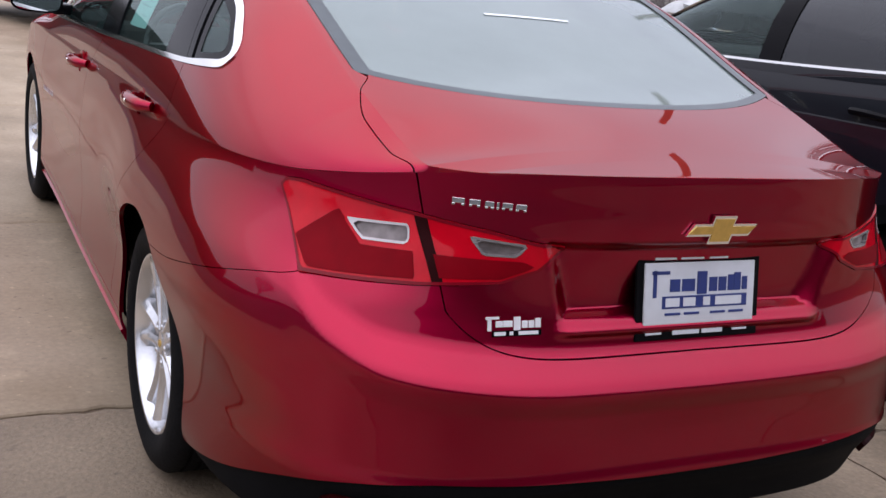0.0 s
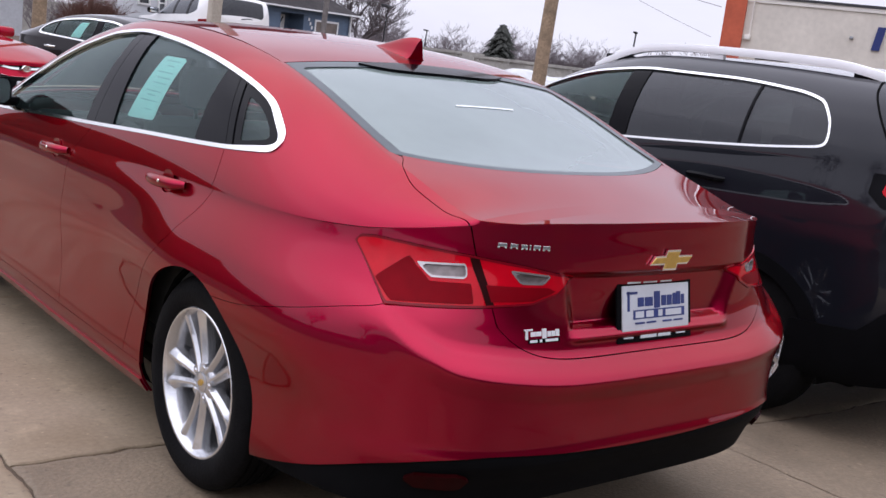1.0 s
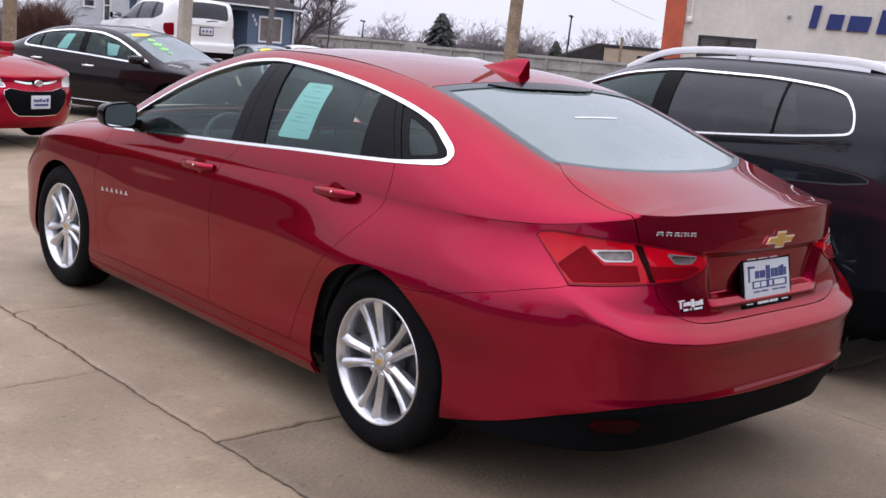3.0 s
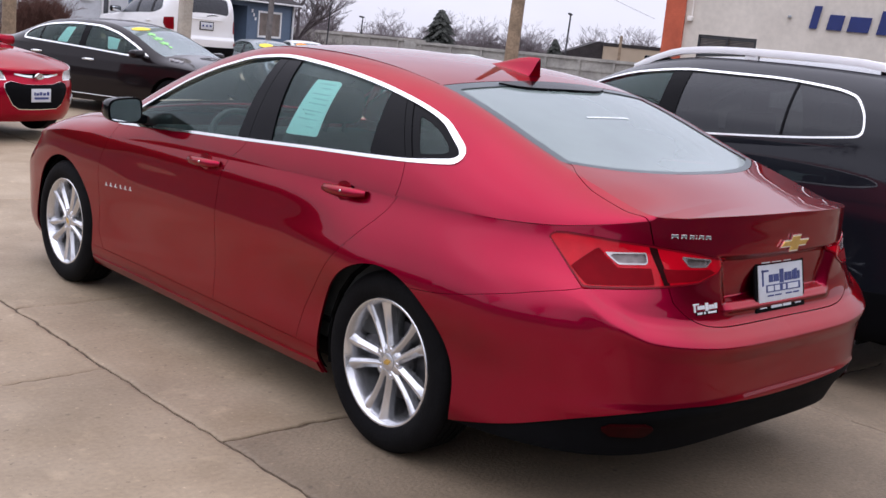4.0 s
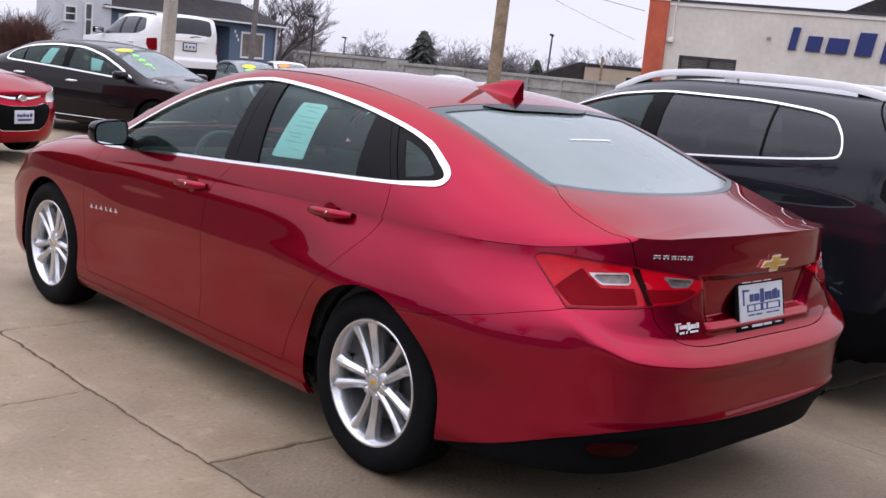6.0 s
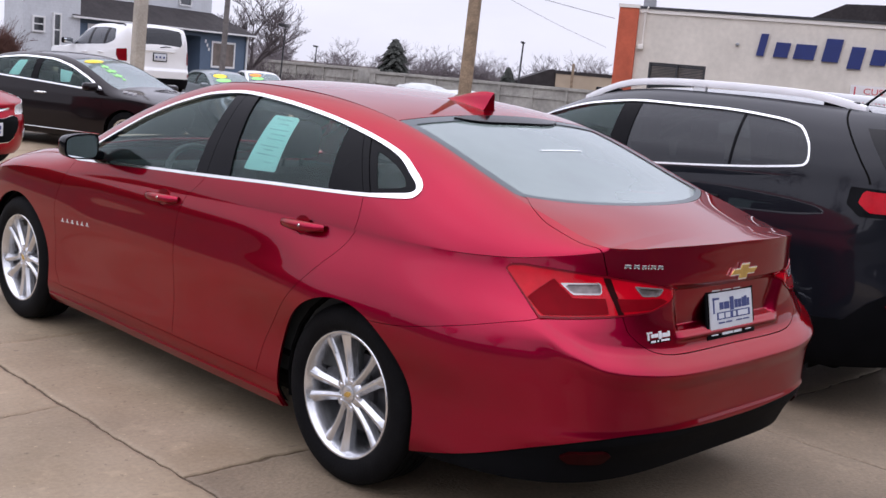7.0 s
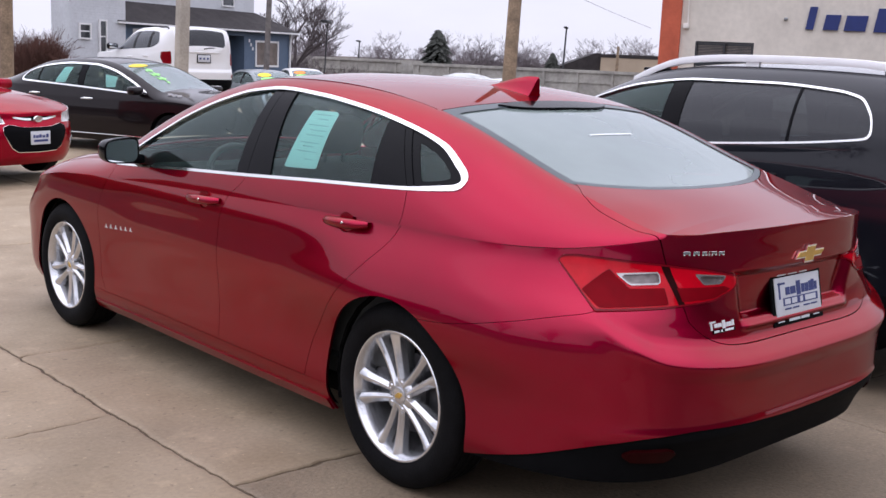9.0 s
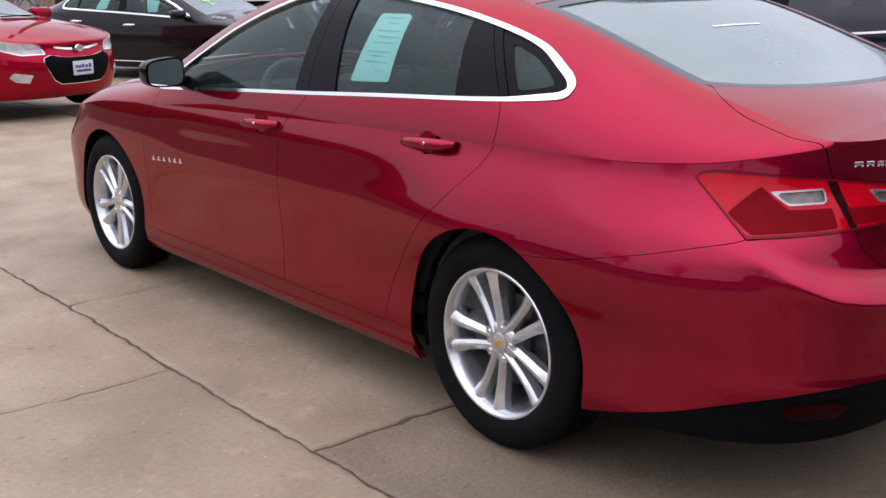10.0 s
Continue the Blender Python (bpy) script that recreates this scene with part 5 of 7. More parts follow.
def make_car(name, label, m, form, skin_paint, top, low, y_back, y_front, wheel_r, arch_r, pillars, glass=None, trim=CHROME, screen=(1.4, 2.4), back=None,
             clad_z=0.0, clad_mat=PLASTIC, doors=(), rail=False, fine=0.03, trim_w=0.02, handles=(), handle_mat=CHROME, mirror_mat=None, wheel_mat=None):
    """A parked car from its form: body, doors' gaps, windows, trim, wheels, mirrors and a dark inside."""
    glass = glass or DARK_GLASS
    car = thing(name, m, label, "car")
    low_f, top_f = form.low, form.top
    wb = form.base

    def arches(p, r=arch_r):
        return np.minimum(arch(p, 0, r, wheel_r), arch(p, wb, r, wheel_r))

    def window(p):
        y, z = p[..., 1], p[..., 2]
        e = 2e-3
        up = (top(y) - z) / np.sqrt(1 + ((top(y + e) - top(y - e)) / (2 * e)) ** 2)
        k = 45.0
        return -np.logaddexp(np.logaddexp(-k * up, -k * (z - low(y))), np.logaddexp(-k * (y - y_back), -k * (y_front - y))) / k

    def gaps(p, g=0.003):
        out = np.full(p.shape[:-1], 1.0)
        for f in doors:
            out = np.minimum(out, np.abs(p[..., 1] - f(p[..., 2])) - g)
        return out
    aa, bb = frange(0, 3, fine * 0.8), frange(0, 1, fine)
    ya = np.concatenate([-form.tail + 0.4 * frange(0, 1, 0.06) ** 1.6, frange(-form.tail + 0.42, form.nose_s - 0.3, fine), form.nose_s - 0.28 * frange(1, 0, 0.08) ** 1.5])
    panel("body", [skin(low_f, aa, bb, [arches, lambda p: p[..., 2] - clad_z, gaps]),
                   skin(top_f, ya, frange(0, 1, fine * 1.4), [lambda p: -window(p), lambda p: np.maximum(gaps(p), p[..., 2] - low(p[..., 1]))]),
                   skin(top_f, ya, frange(1, 2, 0.06), [lambda p: np.maximum(screen[0] - p[..., 1], p[..., 1] - screen[1])] + ([lambda p: np.maximum(np.maximum(p[..., 1] - back[1], back[0] - p[..., 1]), np.abs(p[..., 0]) - back[2])] if back else []))],
          skin_paint, car, both=True, thick=0.012)
    panel("inner_shell", [skin(low_f, frange(0, 3, 0.05), frange(0, 1, 0.08), [lambda p: arches(p, arch_r + 0.01)], -0.03),
                          skin(top_f, frange(-form.tail + 0.05, form.nose_s - 0.1, 0.06), frange(0, 1, 0.1), [lambda p: -window(p)], -0.03)], LINING, car, both=True, thick=0.0)
    if clad_z:
        panel("lower_cladding", [skin(low_f, aa, bb, [lambda p: arches(p, arch_r - 0.045), lambda p: np.maximum(clad_z - p[..., 2], arch_r + 0.03 - (arches(p, 0.0))), ], 0.006)], clad_mat, car, "matt black lower cladding", both=True, thick=0.02)
    for right in (False, True):
        if trim:
            panel("window_trim", [skin(top_f, frange(y_back - 0.05, y_front + 0.05, fine * 0.5), frange(0, 1, fine * 0.5), [window, lambda p: trim_w - window(p)], 0.005)], trim, car, "bright window trim", right=right, thick=0.012)
        tw = trim_w if trim else 0.0
        spans = []
        last = y_back - 0.01
        for c, w in pillars:
            spans.append((last, c - w / 2))
            last = c + w / 2
            panel("pillar", [skin(top_f, frange(c - w / 2, c + w / 2, 0.02), frange(0, 1, 0.03), [lambda p: window(p) - tw], -0.003)], GLOSS_BLACK, car, right=right, thick=0.01)
        spans.append((last, y_front + 0.01))
        for i, (a, b) in enumerate(spans):
            panel("side_window", [skin(top_f, frange(a, b, 0.03), frange(0, 1, 0.03), [lambda p: window(p) - tw], -0.008)], glass[i] if isinstance(glass, (list, tuple)) else glass, car, right=right, thick=0.004)
    panel("windscreen", [skin(top_f, frange(screen[0], screen[1], 0.04), frange(1, 2, 0.06), [], -0.004)], CLEAR_GLASS, car, both=True, thick=0.004)
    if back:
        panel("back_window", [skin(top_f, frange(back[0], back[1], 0.02), frange(1, 2, 0.05), [lambda p: back[2] - np.abs(p[..., 0])], -0.004)], GLOSS_BLACK if skin_paint is BLACK_PAINT else DARK_GLASS, car, "dark back window", both=True, thick=0.004)
    w = float(form.width(0.5)) - 0.13
    for y in (0.0, wb):
        for s in (-1, 1):
            simple_wheel(car, s * w, y, wheel_r, mat=wheel_mat)
    bm = bmesh.new()
    box(bm, (-w + 0.1, -0.5, 0.24), (w - 0.1, wb + 0.45, 0.45), 0.02)
    for y in (0.0, wb):
        for s in (-1, 1):
            for k in range(10):
                a = math.pi * (k - 0.25) / 8.5
                box(bm, (-0.14, -0.07, -0.006), (0.14, 0.07, 0.006), 0, Matrix.Translation((s * (w - 0.07), y + arch_r * math.cos(a), wheel_r + arch_r * math.sin(a))) @ Matrix.Rotation(a - math.pi / 2, 4, "X"))
    part("underside", bm, LINING, car, smooth=False)
    z0 = float(low(0.8))
    for x, y, wd in ((-0.36, wb * 0.45, 0.46), (0.36, wb * 0.45, 0.46), (0, 0.25, 1.15)):
        bm = bmesh.new()
        box(bm, (-wd / 2, 0, z0 - 0.55), (wd / 2, 0.5, z0 - 0.38), 0.04)
        box(bm, (-wd / 2, -0.16, z0 - 0.5), (wd / 2, 0.0, z0 + 0.12), 0.05)
        for hx in ((0,) if wd < 1 else (-0.36, 0.36)):
            box(bm, (hx - 0.12, -0.14, z0 + 0.10), (hx + 0.12, -0.04, z0 + 0.27), 0.035)
        part("seat", bm, SEAT, car, m=pose(x, y, 0))
    bm = bmesh.new()
    box(bm, (-w + 0.05, screen[1] - 0.55, z0 - 0.3), (w - 0.05, screen[1] - 0.1, z0 - 0.02), 0.05)
    part("dashboard", bm, SEAT, car)
    for s in (-1, 1):
        for y, z in handles:
            c = on_form(form, y, z)
            bm = bmesh.new()
            tube(bm, [(s * (c[0] + 0.005), y - 0.11, z), (s * (c[0] - 0.03), y - 0.08, z), (s * (c[0] - 0.034), y, z + 0.002), (s * (c[0] - 0.03), y + 0.08, z), (s * (c[0] + 0.005), y + 0.11, z)], [0.012, 0.016, 0.017, 0.016, 0.012], 8)
            part("door_handle", bm, handle_mat, car)
        c = top_f(y_front - 0.16, 0.15)
        bm = bmesh.new()
        box(bm, (-0.13, -0.05, -0.06), (0.13, 0.09, 0.07), 0.045)
        mir = part("door_mirror", bm, mirror_mat or skin_paint, car, m=Matrix.Translation((s * (c[0] - 0.14), y_front - 0.16, float(low(y_front - 0.2)) + 0.06)))
        bm = bmesh.new()
        box(bm, (-0.105, -0.056, -0.045), (0.105, -0.0505, 0.055), 0.002)
        part("mirror_glass", bm, MIRROR_GLASS, mir)
    return car


def tail_patch(car, form, name, poly, mat, label="", off=0.004, both=True, aa=(0.0, 0.95), thick=0.014):
    """A lamp or panel on the tail, outlined by length round the tail from its middle and height."""
    q = lambda p: np.abs(p[..., 0]) + p[..., 1] + form.tail
    for right in ((False, True) if both else (False,)):
        panel(name, [skin(form.low, frange(aa[0], aa[1], 0.012), frange(0, 1, 0.012), [lambda p: inside_polygon(q(p), p[..., 2], poly)], off)], mat, car, label, right=right, thick=thick)


def nose_patch(car, form, name, poly, mat, label="", off=0.004, both=True, thick=0.014, whole=False):
    """The same on the nose."""
    q = lambda p: np.abs(p[..., 0]) + form.nose - p[..., 1]
    piece = [skin(form.low, frange(2.0, 3.0, 0.010), frange(0, 1, 0.012), [lambda p: inside_polygon(q(p), p[..., 2], poly)], off)]
    if whole:
        panel(name, piece, mat, car, label, both=True, thick=thick)
        return
    for right in ((False, True) if both else (False,)):
        panel(name, piece, mat, car, label, right=right, thick=thick)


# black sport-utility beside the sedan
def build_black_suv():
    form = CarForm(
        base=2.70, tail=0.95, nose=3.62,
        width=pw((0.2, 0.84), (0.35, 0.90), (0.6, 0.925), (0.9, 0.93), (1.1, 0.915), (1.25, 0.89), (1.4, 0.87)),
        depth=pw((0.2, 0.80), (0.4, 0.93), (0.6, 0.97), (0.75, 0.96), (0.9, 0.93), (1.1, 0.93), (1.3, 0.90)),
        corner=pw((0.2, 3.2), (0.7, 3.6), (1.2, 3.6)),
        taper=spline((-1, 0.985), (0, 1.0), (1.3, 1.0), (2.7, 0.98), (3.7, 0.95)),
        shoulder=pw((-0.95, 1.27), (-0.3, 1.27), (0.2, 1.22), (0.9, 1.17), (1.8, 1.12), (2.6, 1.06), (3.2, 1.0), (3.6, 0.9)),
        bottom=pw((-0.95, 0.34), (0, 0.24), (2.7, 0.24), (3.6, 0.26)),
        edge_x=pw((-0.95, 0.58), (-0.4, 0.63), (0.5, 0.645), (1.2, 0.64), (1.8, 0.68), (2.3, 0.74), (3.4, 0.7)),
        edge_z=spline((-0.95, 1.28), (-0.86, 1.40), (-0.72, 1.575), (-0.55, 1.63), (0, 1.66), (0.6, 1.668), (1.1, 1.64), (1.45, 1.55), (1.9, 1.34), (2.2, 1.18), (2.6, 1.10), (3.2, 1.04)),
        mid_z=spline((-0.95, 1.29), (-0.86, 1.43), (-0.72, 1.61), (-0.55, 1.66), (0, 1.69), (0.6, 1.70), (1.1, 1.67), (1.45, 1.58), (1.9, 1.37), (2.2, 1.22), (2.6, 1.14), (3.2, 1.07), (3.6, 0.95)),
        lean=0.10, rise=0.55, back=0.22, drop=0.10)
    top = pw((-0.29, 1.32), (-0.275, 1.38), (-0.235, 1.46), (-0.15, 1.535), (0.0, 1.565), (0.4, 1.588), (0.85, 1.588), (1.25, 1.55), (1.6, 1.46), (1.95, 1.30), (2.2, 1.17))
    low = pw((-0.3, 1.325), (0.1, 1.275), (0.85, 1.212), (1.6, 1.165), (2.2, 1.13))
    m = Matrix.Translation((2.84, -0.03, -0.09))
    rear_gap = pw((0.2, 0.50), (0.6, 0.46), (0.95, 0.26), (1.2, 0.19), (1.6, 0.20))
    mid_gap = pw((0.2, 1.06), (1.6, 0.93))
    car = make_car("sport_utility_car", "glossy black sport utility car with bright roof rails", m, form, BLACK_PAINT, top, low, -0.287, 2.16, 0.36, 0.42,
                   [(0.195, 0.014), (0.97, 0.13)], glass=[DARK_GLASS, DARK_GLASS, SIDE_GLASS], screen=(1.2, 2.15), back=(-0.90, -0.70, 0.56), clad_z=0.50,
                   doors=(rear_gap, mid_gap), handles=((0.33, 1.095), (1.15, 1.05)), handle_mat=GLOSS_BLACK, fine=0.026, trim_w=0.011)
    for s in (-1, 1):
        bm = bmesh.new()
        pts, n = [], 22
        for k in range(n + 1):
            y = -0.42 + 1.85 * k / n
            e = form.top(y, 1.0)
            u = k / n
            lift = 0.042 * min(1, min(u, 1 - u) / 0.16) ** 0.8
            pts.append((s * (e[0] + 0.03), y, e[2] + 0.004 + lift))
        rings = [[bm.verts.new((x + dx, y, z + dz)) for dx, dz in ((-0.019, -0.020), (-0.023, 0.0), (-0.016, 0.020), (0.016, 0.022), (0.023, 0.0), (0.019, -0.020))] for x, y, z in pts]
        for a, b in zip(rings, rings[1:]):
            for j in range(6):
                bm.faces.new((a[j], a[(j + 1) % 6], b[(j + 1) % 6], b[j]))
        bm.faces.new(rings[0])
        bm.faces.new(rings[-1])
        part("roof_rail", bm, SATIN, car, "satin silver roof rail")
        for y, hl in ((-0.28, 0.10), (0.60, 0.045), (1.27, 0.10)):
            e = form.top(y, 1.0)
            bm = bmesh.new()
            box(bm, (-0.014, -hl, -0.01), (0.014, hl, 0.036), 0.008, Matrix.Translation((s * (e[0] + 0.03), y, e[2])))
            part("rail_foot", bm, SATIN if y == 0.60 else GLOSS_BLACK, car)
    tail_patch(car, form, "tail_lamp", [(1.22, 1.235), (0.52, 1.225), (0.50, 1.135), (1.18, 1.125), (1.25, 1.17)], LAMP_RED, "red tail lamp")
    tail_patch(car, form, "reversing_lamp", [(0.95, 1.20), (0.72, 1.195), (0.72, 1.165), (0.95, 1.165)], LAMP_CLEAR, "clear reversing lamp", off=0.008)
    tail_patch(car, form, "rear_bumper_cover", [(1.6, 0.54), (1.25, 0.56), (1.12, 0.66), (0.95, 0.735), (0.0, 0.745), (-0.1, 0.745), (-0.1, 0.3), (1.6, 0.3)], PLASTIC, "matt black rear bumper", off=0.010, aa=(0.0, 0.93))
    tail_patch(car, form, "bumper_reflector", [(1.00, 0.655), (0.96, 0.69), (0.70, 0.70), (0.70, 0.66), (0.96, 0.635)], LAMP_DARK, "red bumper reflector", off=0.016)
    tail_patch(car, form, "hatch_gap", [(1.10, 1.27), (1.098, 1.13), (1.094, 1.13), (1.096, 1.27)], LINING, off=0.002, thick=0.0)
    tail_patch(car, form, "lamp_surround", [(1.30, 1.25), (0.48, 1.24), (0.46, 1.12), (1.24, 1.10), (1.32, 1.16)], GLOSS_BLACK, off=0.001, thick=0.004)
    hatch = pw((1.10, -0.62), (1.27, -0.595), (1.40, -0.515), (1.52, -0.425), (1.60, -0.365), (1.70, -0.32))
    for right in (False, True):
        panel("hatch_seam", [skin(form.top, frange(-0.8, -0.3, 0.006), frange(0, 1.3, 0.02), [lambda p: 0.0055 - np.abs(p[..., 1] - hatch(p[..., 2]))], 0.0015)], LINING, car, right=right, thick=0.0)
        panel("wrapped_glass", [skin(form.top, frange(-0.94, -0.5, 0.006), frange(0, 1, 0.015), [lambda p: hatch(p[..., 2]) - 0.10 - p[..., 1], lambda p: np.minimum(p[..., 2] - 1.33, 1.55 - p[..., 2])], 0.003)], DARK_GLASS_BLACK, car, "dark wrapped rear glass", right=right, thick=0.006)
    tail_patch(car, form, "skid_strip", [(0.86, 0.42), (0.80, 0.455), (-0.1, 0.47), (-0.1, 0.425), (0.78, 0.405)], SATIN, "silver skid strip under the bumper", off=0.016)
    bm = bmesh.new()
    e = form.top(-0.42, 2.0)
    tube(bm, [(-0.36, -0.30, e[2] - 0.02), (-0.36, -0.32, e[2] + 0.02), (-0.345, -0.52, e[2] + 0.20)], [0.020, 0.007, 0.004], 8)
    part("aerial", bm, PLASTIC, car, "thin black aerial")
    bm = bmesh.new()
    for sgn in (0,):
        rows = []
        for k in range(15):
            x = -0.60 + 1.2 * k / 14
            zc = 1.645 - 0.05 * (x / 0.6) ** 2
            rows.append([bm.verts.new((x, -0.52, zc + 0.022)), bm.verts.new((x, -0.80 + 0.04 * (x / 0.6) ** 2, zc - 0.015)), bm.verts.new((x, -0.80 + 0.04 * (x / 0.6) ** 2, zc - 0.045)), bm.verts.new((x, -0.62, zc - 0.04))])
        for a, b in zip(rows, rows[1:]):
            for j in range(4):
                bm.faces.new((a[j], a[(j + 1) % 4], b[(j + 1) % 4], b[j]))
        bm.faces.new(rows[0])
        bm.faces.new(rows[-1])
    part("roof_spoiler", bm, BLACK_PAINT, car)
    bm = bmesh.new()
    box(bm, (-0.16, -0.012, -0.08), (0.16, 0.006, 0.08), 0.004)
    part("number_plate", bm, PLATE_WHITE, car, "white plate", m=Matrix.Translation((0, -0.955, 0.92)))
    return car


# bright red coupe, nose towards the camera
def build_coupe():
    form = CarForm(
        base=2.65, tail=0.70, nose=3.50,
        width=pw((0.15, 0.80), (0.25, 0.86), (0.5, 0.895), (0.7, 0.895), (0.9, 0.87), (1.05, 0.85)),
        depth=pw((0.15, 0.62), (0.5, 0.70), (1.0, 0.66)), corner=pw((0.2, 2.6), (0.6, 2.6), (1.0, 2.6)),
        taper=spline((-0.7, 0.98), (0, 1.0), (1.3, 0.995), (2.65, 0.985), (3.5, 0.96)),
        shoulder=pw((-0.7, 1.0), (0, 1.0), (1.0, 0.95), (2.0, 0.91), (2.65, 0.86), (3.0, 0.82), (3.25, 0.775), (3.5, 0.725)),
        bottom=pw((-0.7, 0.28), (0, 0.2), (2.65, 0.19), (3.5, 0.20)),
        edge_x=pw((-0.7, 0.52), (0.4, 0.55), (1.2, 0.57), (1.7, 0.65), (2.2, 0.72), (2.7, 0.62), (3.3, 0.45)),
        edge_z=spline((-0.7, 1.02), (-0.4, 1.15), (0.2, 1.30), (0.8, 1.35), (1.2, 1.32), (1.7, 1.15), (2.1, 0.98), (2.4, 0.935), (2.8, 0.90), (3.2, 0.82), (3.5, 0.73)),
        mid_z=spline((-0.7, 1.03), (-0.4, 1.18), (0.2, 1.34), (0.8, 1.385), (1.2, 1.36), (1.7, 1.19), (2.1, 1.02), (2.4, 0.965), (2.8, 0.935), (3.2, 0.855), (3.5, 0.735)),
        front=pw((0.15, 3.36), (0.3, 3.47), (0.5, 3.50), (0.65, 3.475), (0.73, 3.44)))
    top = pw((-0.1, 1.02), (0.1, 1.15), (0.5, 1.29), (1.0, 1.30), (1.4, 1.20), (1.8, 1.04), (2.05, 0.93))
    low = pw((-0.1, 1.0), (1.0, 0.965), (2.05, 0.92))
    m = Matrix.Translation((0.04, 11.95, 0.03)) @ Matrix.Rotation(radians(202), 4, "Z")
    car = make_car("coupe", "bright red compact coupe with a black grille", m, form, COUPE_PAINT, top, low, -0.05, 2.0, 0.33, 0.37, [(0.75, 0.12)], glass=SIDE_GLASS, trim=None,
                   screen=(1.15, 2.28), doors=(pw((0.2, 0.72), (1.3, 0.75)), pw((0.2, 2.0), (1.0, 2.0))), handles=((0.95, 0.86),), handle_mat=COUPE_PAINT)
    grille = [(-0.1, 0.60), (0.22, 0.605), (0.42, 0.635), (0.50, 0.61), (0.49, 0.55), (0.38, 0.39), (0.30, 0.345), (-0.1, 0.335)]
    nose_patch(car, form, "grille", grille, PLASTIC, "black mesh grille", off=0.006, whole=True)
    nose_patch(car, form, "grille_rim", [(-0.1, 0.602), (0.22, 0.607), (0.42, 0.638), (0.508, 0.614), (0.498, 0.548), (0.386, 0.383), (0.30, 0.336), (-0.1, 0.326)], CHROME, "thin bright grille rim", off=0.002, whole=True)
    nose_patch(car, form, "upper_grille", [(-0.1, 0.725), (0.34, 0.715), (0.36, 0.70), (0.2, 0.672), (-0.1, 0.665)], GLOSS_BLACK, off=0.006, whole=True)
    nose_patch(car, form, "bright_bar", [(-0.1, 0.700), (0.2, 0.700), (0.385, 0.722), (0.38, 0.703), (0.2, 0.676), (-0.1, 0.668)], CHROME, "bright bar under the emblem", off=0.011, whole=True)
    nose_patch(car, form, "headlamp", [(0.50, 0.655), (0.56, 0.735), (0.80, 0.80), (1.22, 0.83), (1.30, 0.80), (1.05, 0.70), (0.80, 0.655)], HEAD_CLEAR, "clear swept-back headlamp", off=0.006)
    nose_patch(car, form, "headlamp_rim", [(0.48, 0.645), (0.55, 0.742), (0.80, 0.812), (1.23, 0.84), (1.33, 0.80), (1.06, 0.69), (0.80, 0.642)], CHROME, off=0.003)
    nose_patch(car, form, "fog_lamp", [(0.66, 0.45), (0.92, 0.475), (0.98, 0.43), (0.90, 0.385), (0.72, 0.37)], HEAD_CLEAR, "clear fog lamp", off=0.006)
    for s in (-1, 1):
        bm = bmesh.new()
        lathe(bm, [(0.055, 0.0), (0.05, 0.02), (0, 0.03)], "y", 24)
        part("headlamp_bulb", bm, GLOSS_BLACK, car, m=Matrix.Translation((s * 0.55, 3.20, 0.73)))
    bm = bmesh.new()
    lathe(bm, [(0.06, 0.0), (0.055, 0.014), (0.04, 0.014), (0.036, 0.008), (0, 0.008)], "y", 32, m=Matrix.Diagonal((1, 1, 0.62, 1)))
    box(bm, (-0.03, 0.004, -0.02), (-0.02, 0.015, 0.02))
    box(bm, (0.02, 0.004, -0.02), (0.03, 0.015, 0.02))
    part("emblem", bm, CHROME, car, "oval chrome emblem", m=Matrix.Translation((0, 3.475, 0.69)))
    bm = bmesh.new()
    box(bm, (-0.135, 0, -0.072), (0.135, 0.014, 0.072), 0.004)
    pl = part("number_plate", bm, PLATE_WHITE, car, "white dealer plate", m=Matrix.Translation((0, 3.503, 0.49)))
    bm = bmesh.new()
    for x, z, w, h in ((-0.09, 0.02, 0.035, 0.04), (-0.04, 0.015, 0.04, 0.028), (0.01, 0.02, 0.035, 0.036), (0.055, 0.015, 0.04, 0.028), (0.095, 0.018, 0.025, 0.034), (0.0, -0.03, 0.2, 0.024)):
        box(bm, (x - w / 2, 0.0135, z - h / 2), (x + w / 2, 0.0155, z + h / 2))
    part("plate_lettering", bm, PLATE_BLUE, pl, "blue bars", smooth=False)
    bm = bmesh.new()
    for s in (-1, 1):
        tube(bm, [(s * 0.05, 2.30, 0.99), (s * 0.35, 2.28, 0.99), (s * 0.62, 2.22, 0.985)], 0.008, 6)
    part("wiper", bm, PLASTIC, car)
    return car


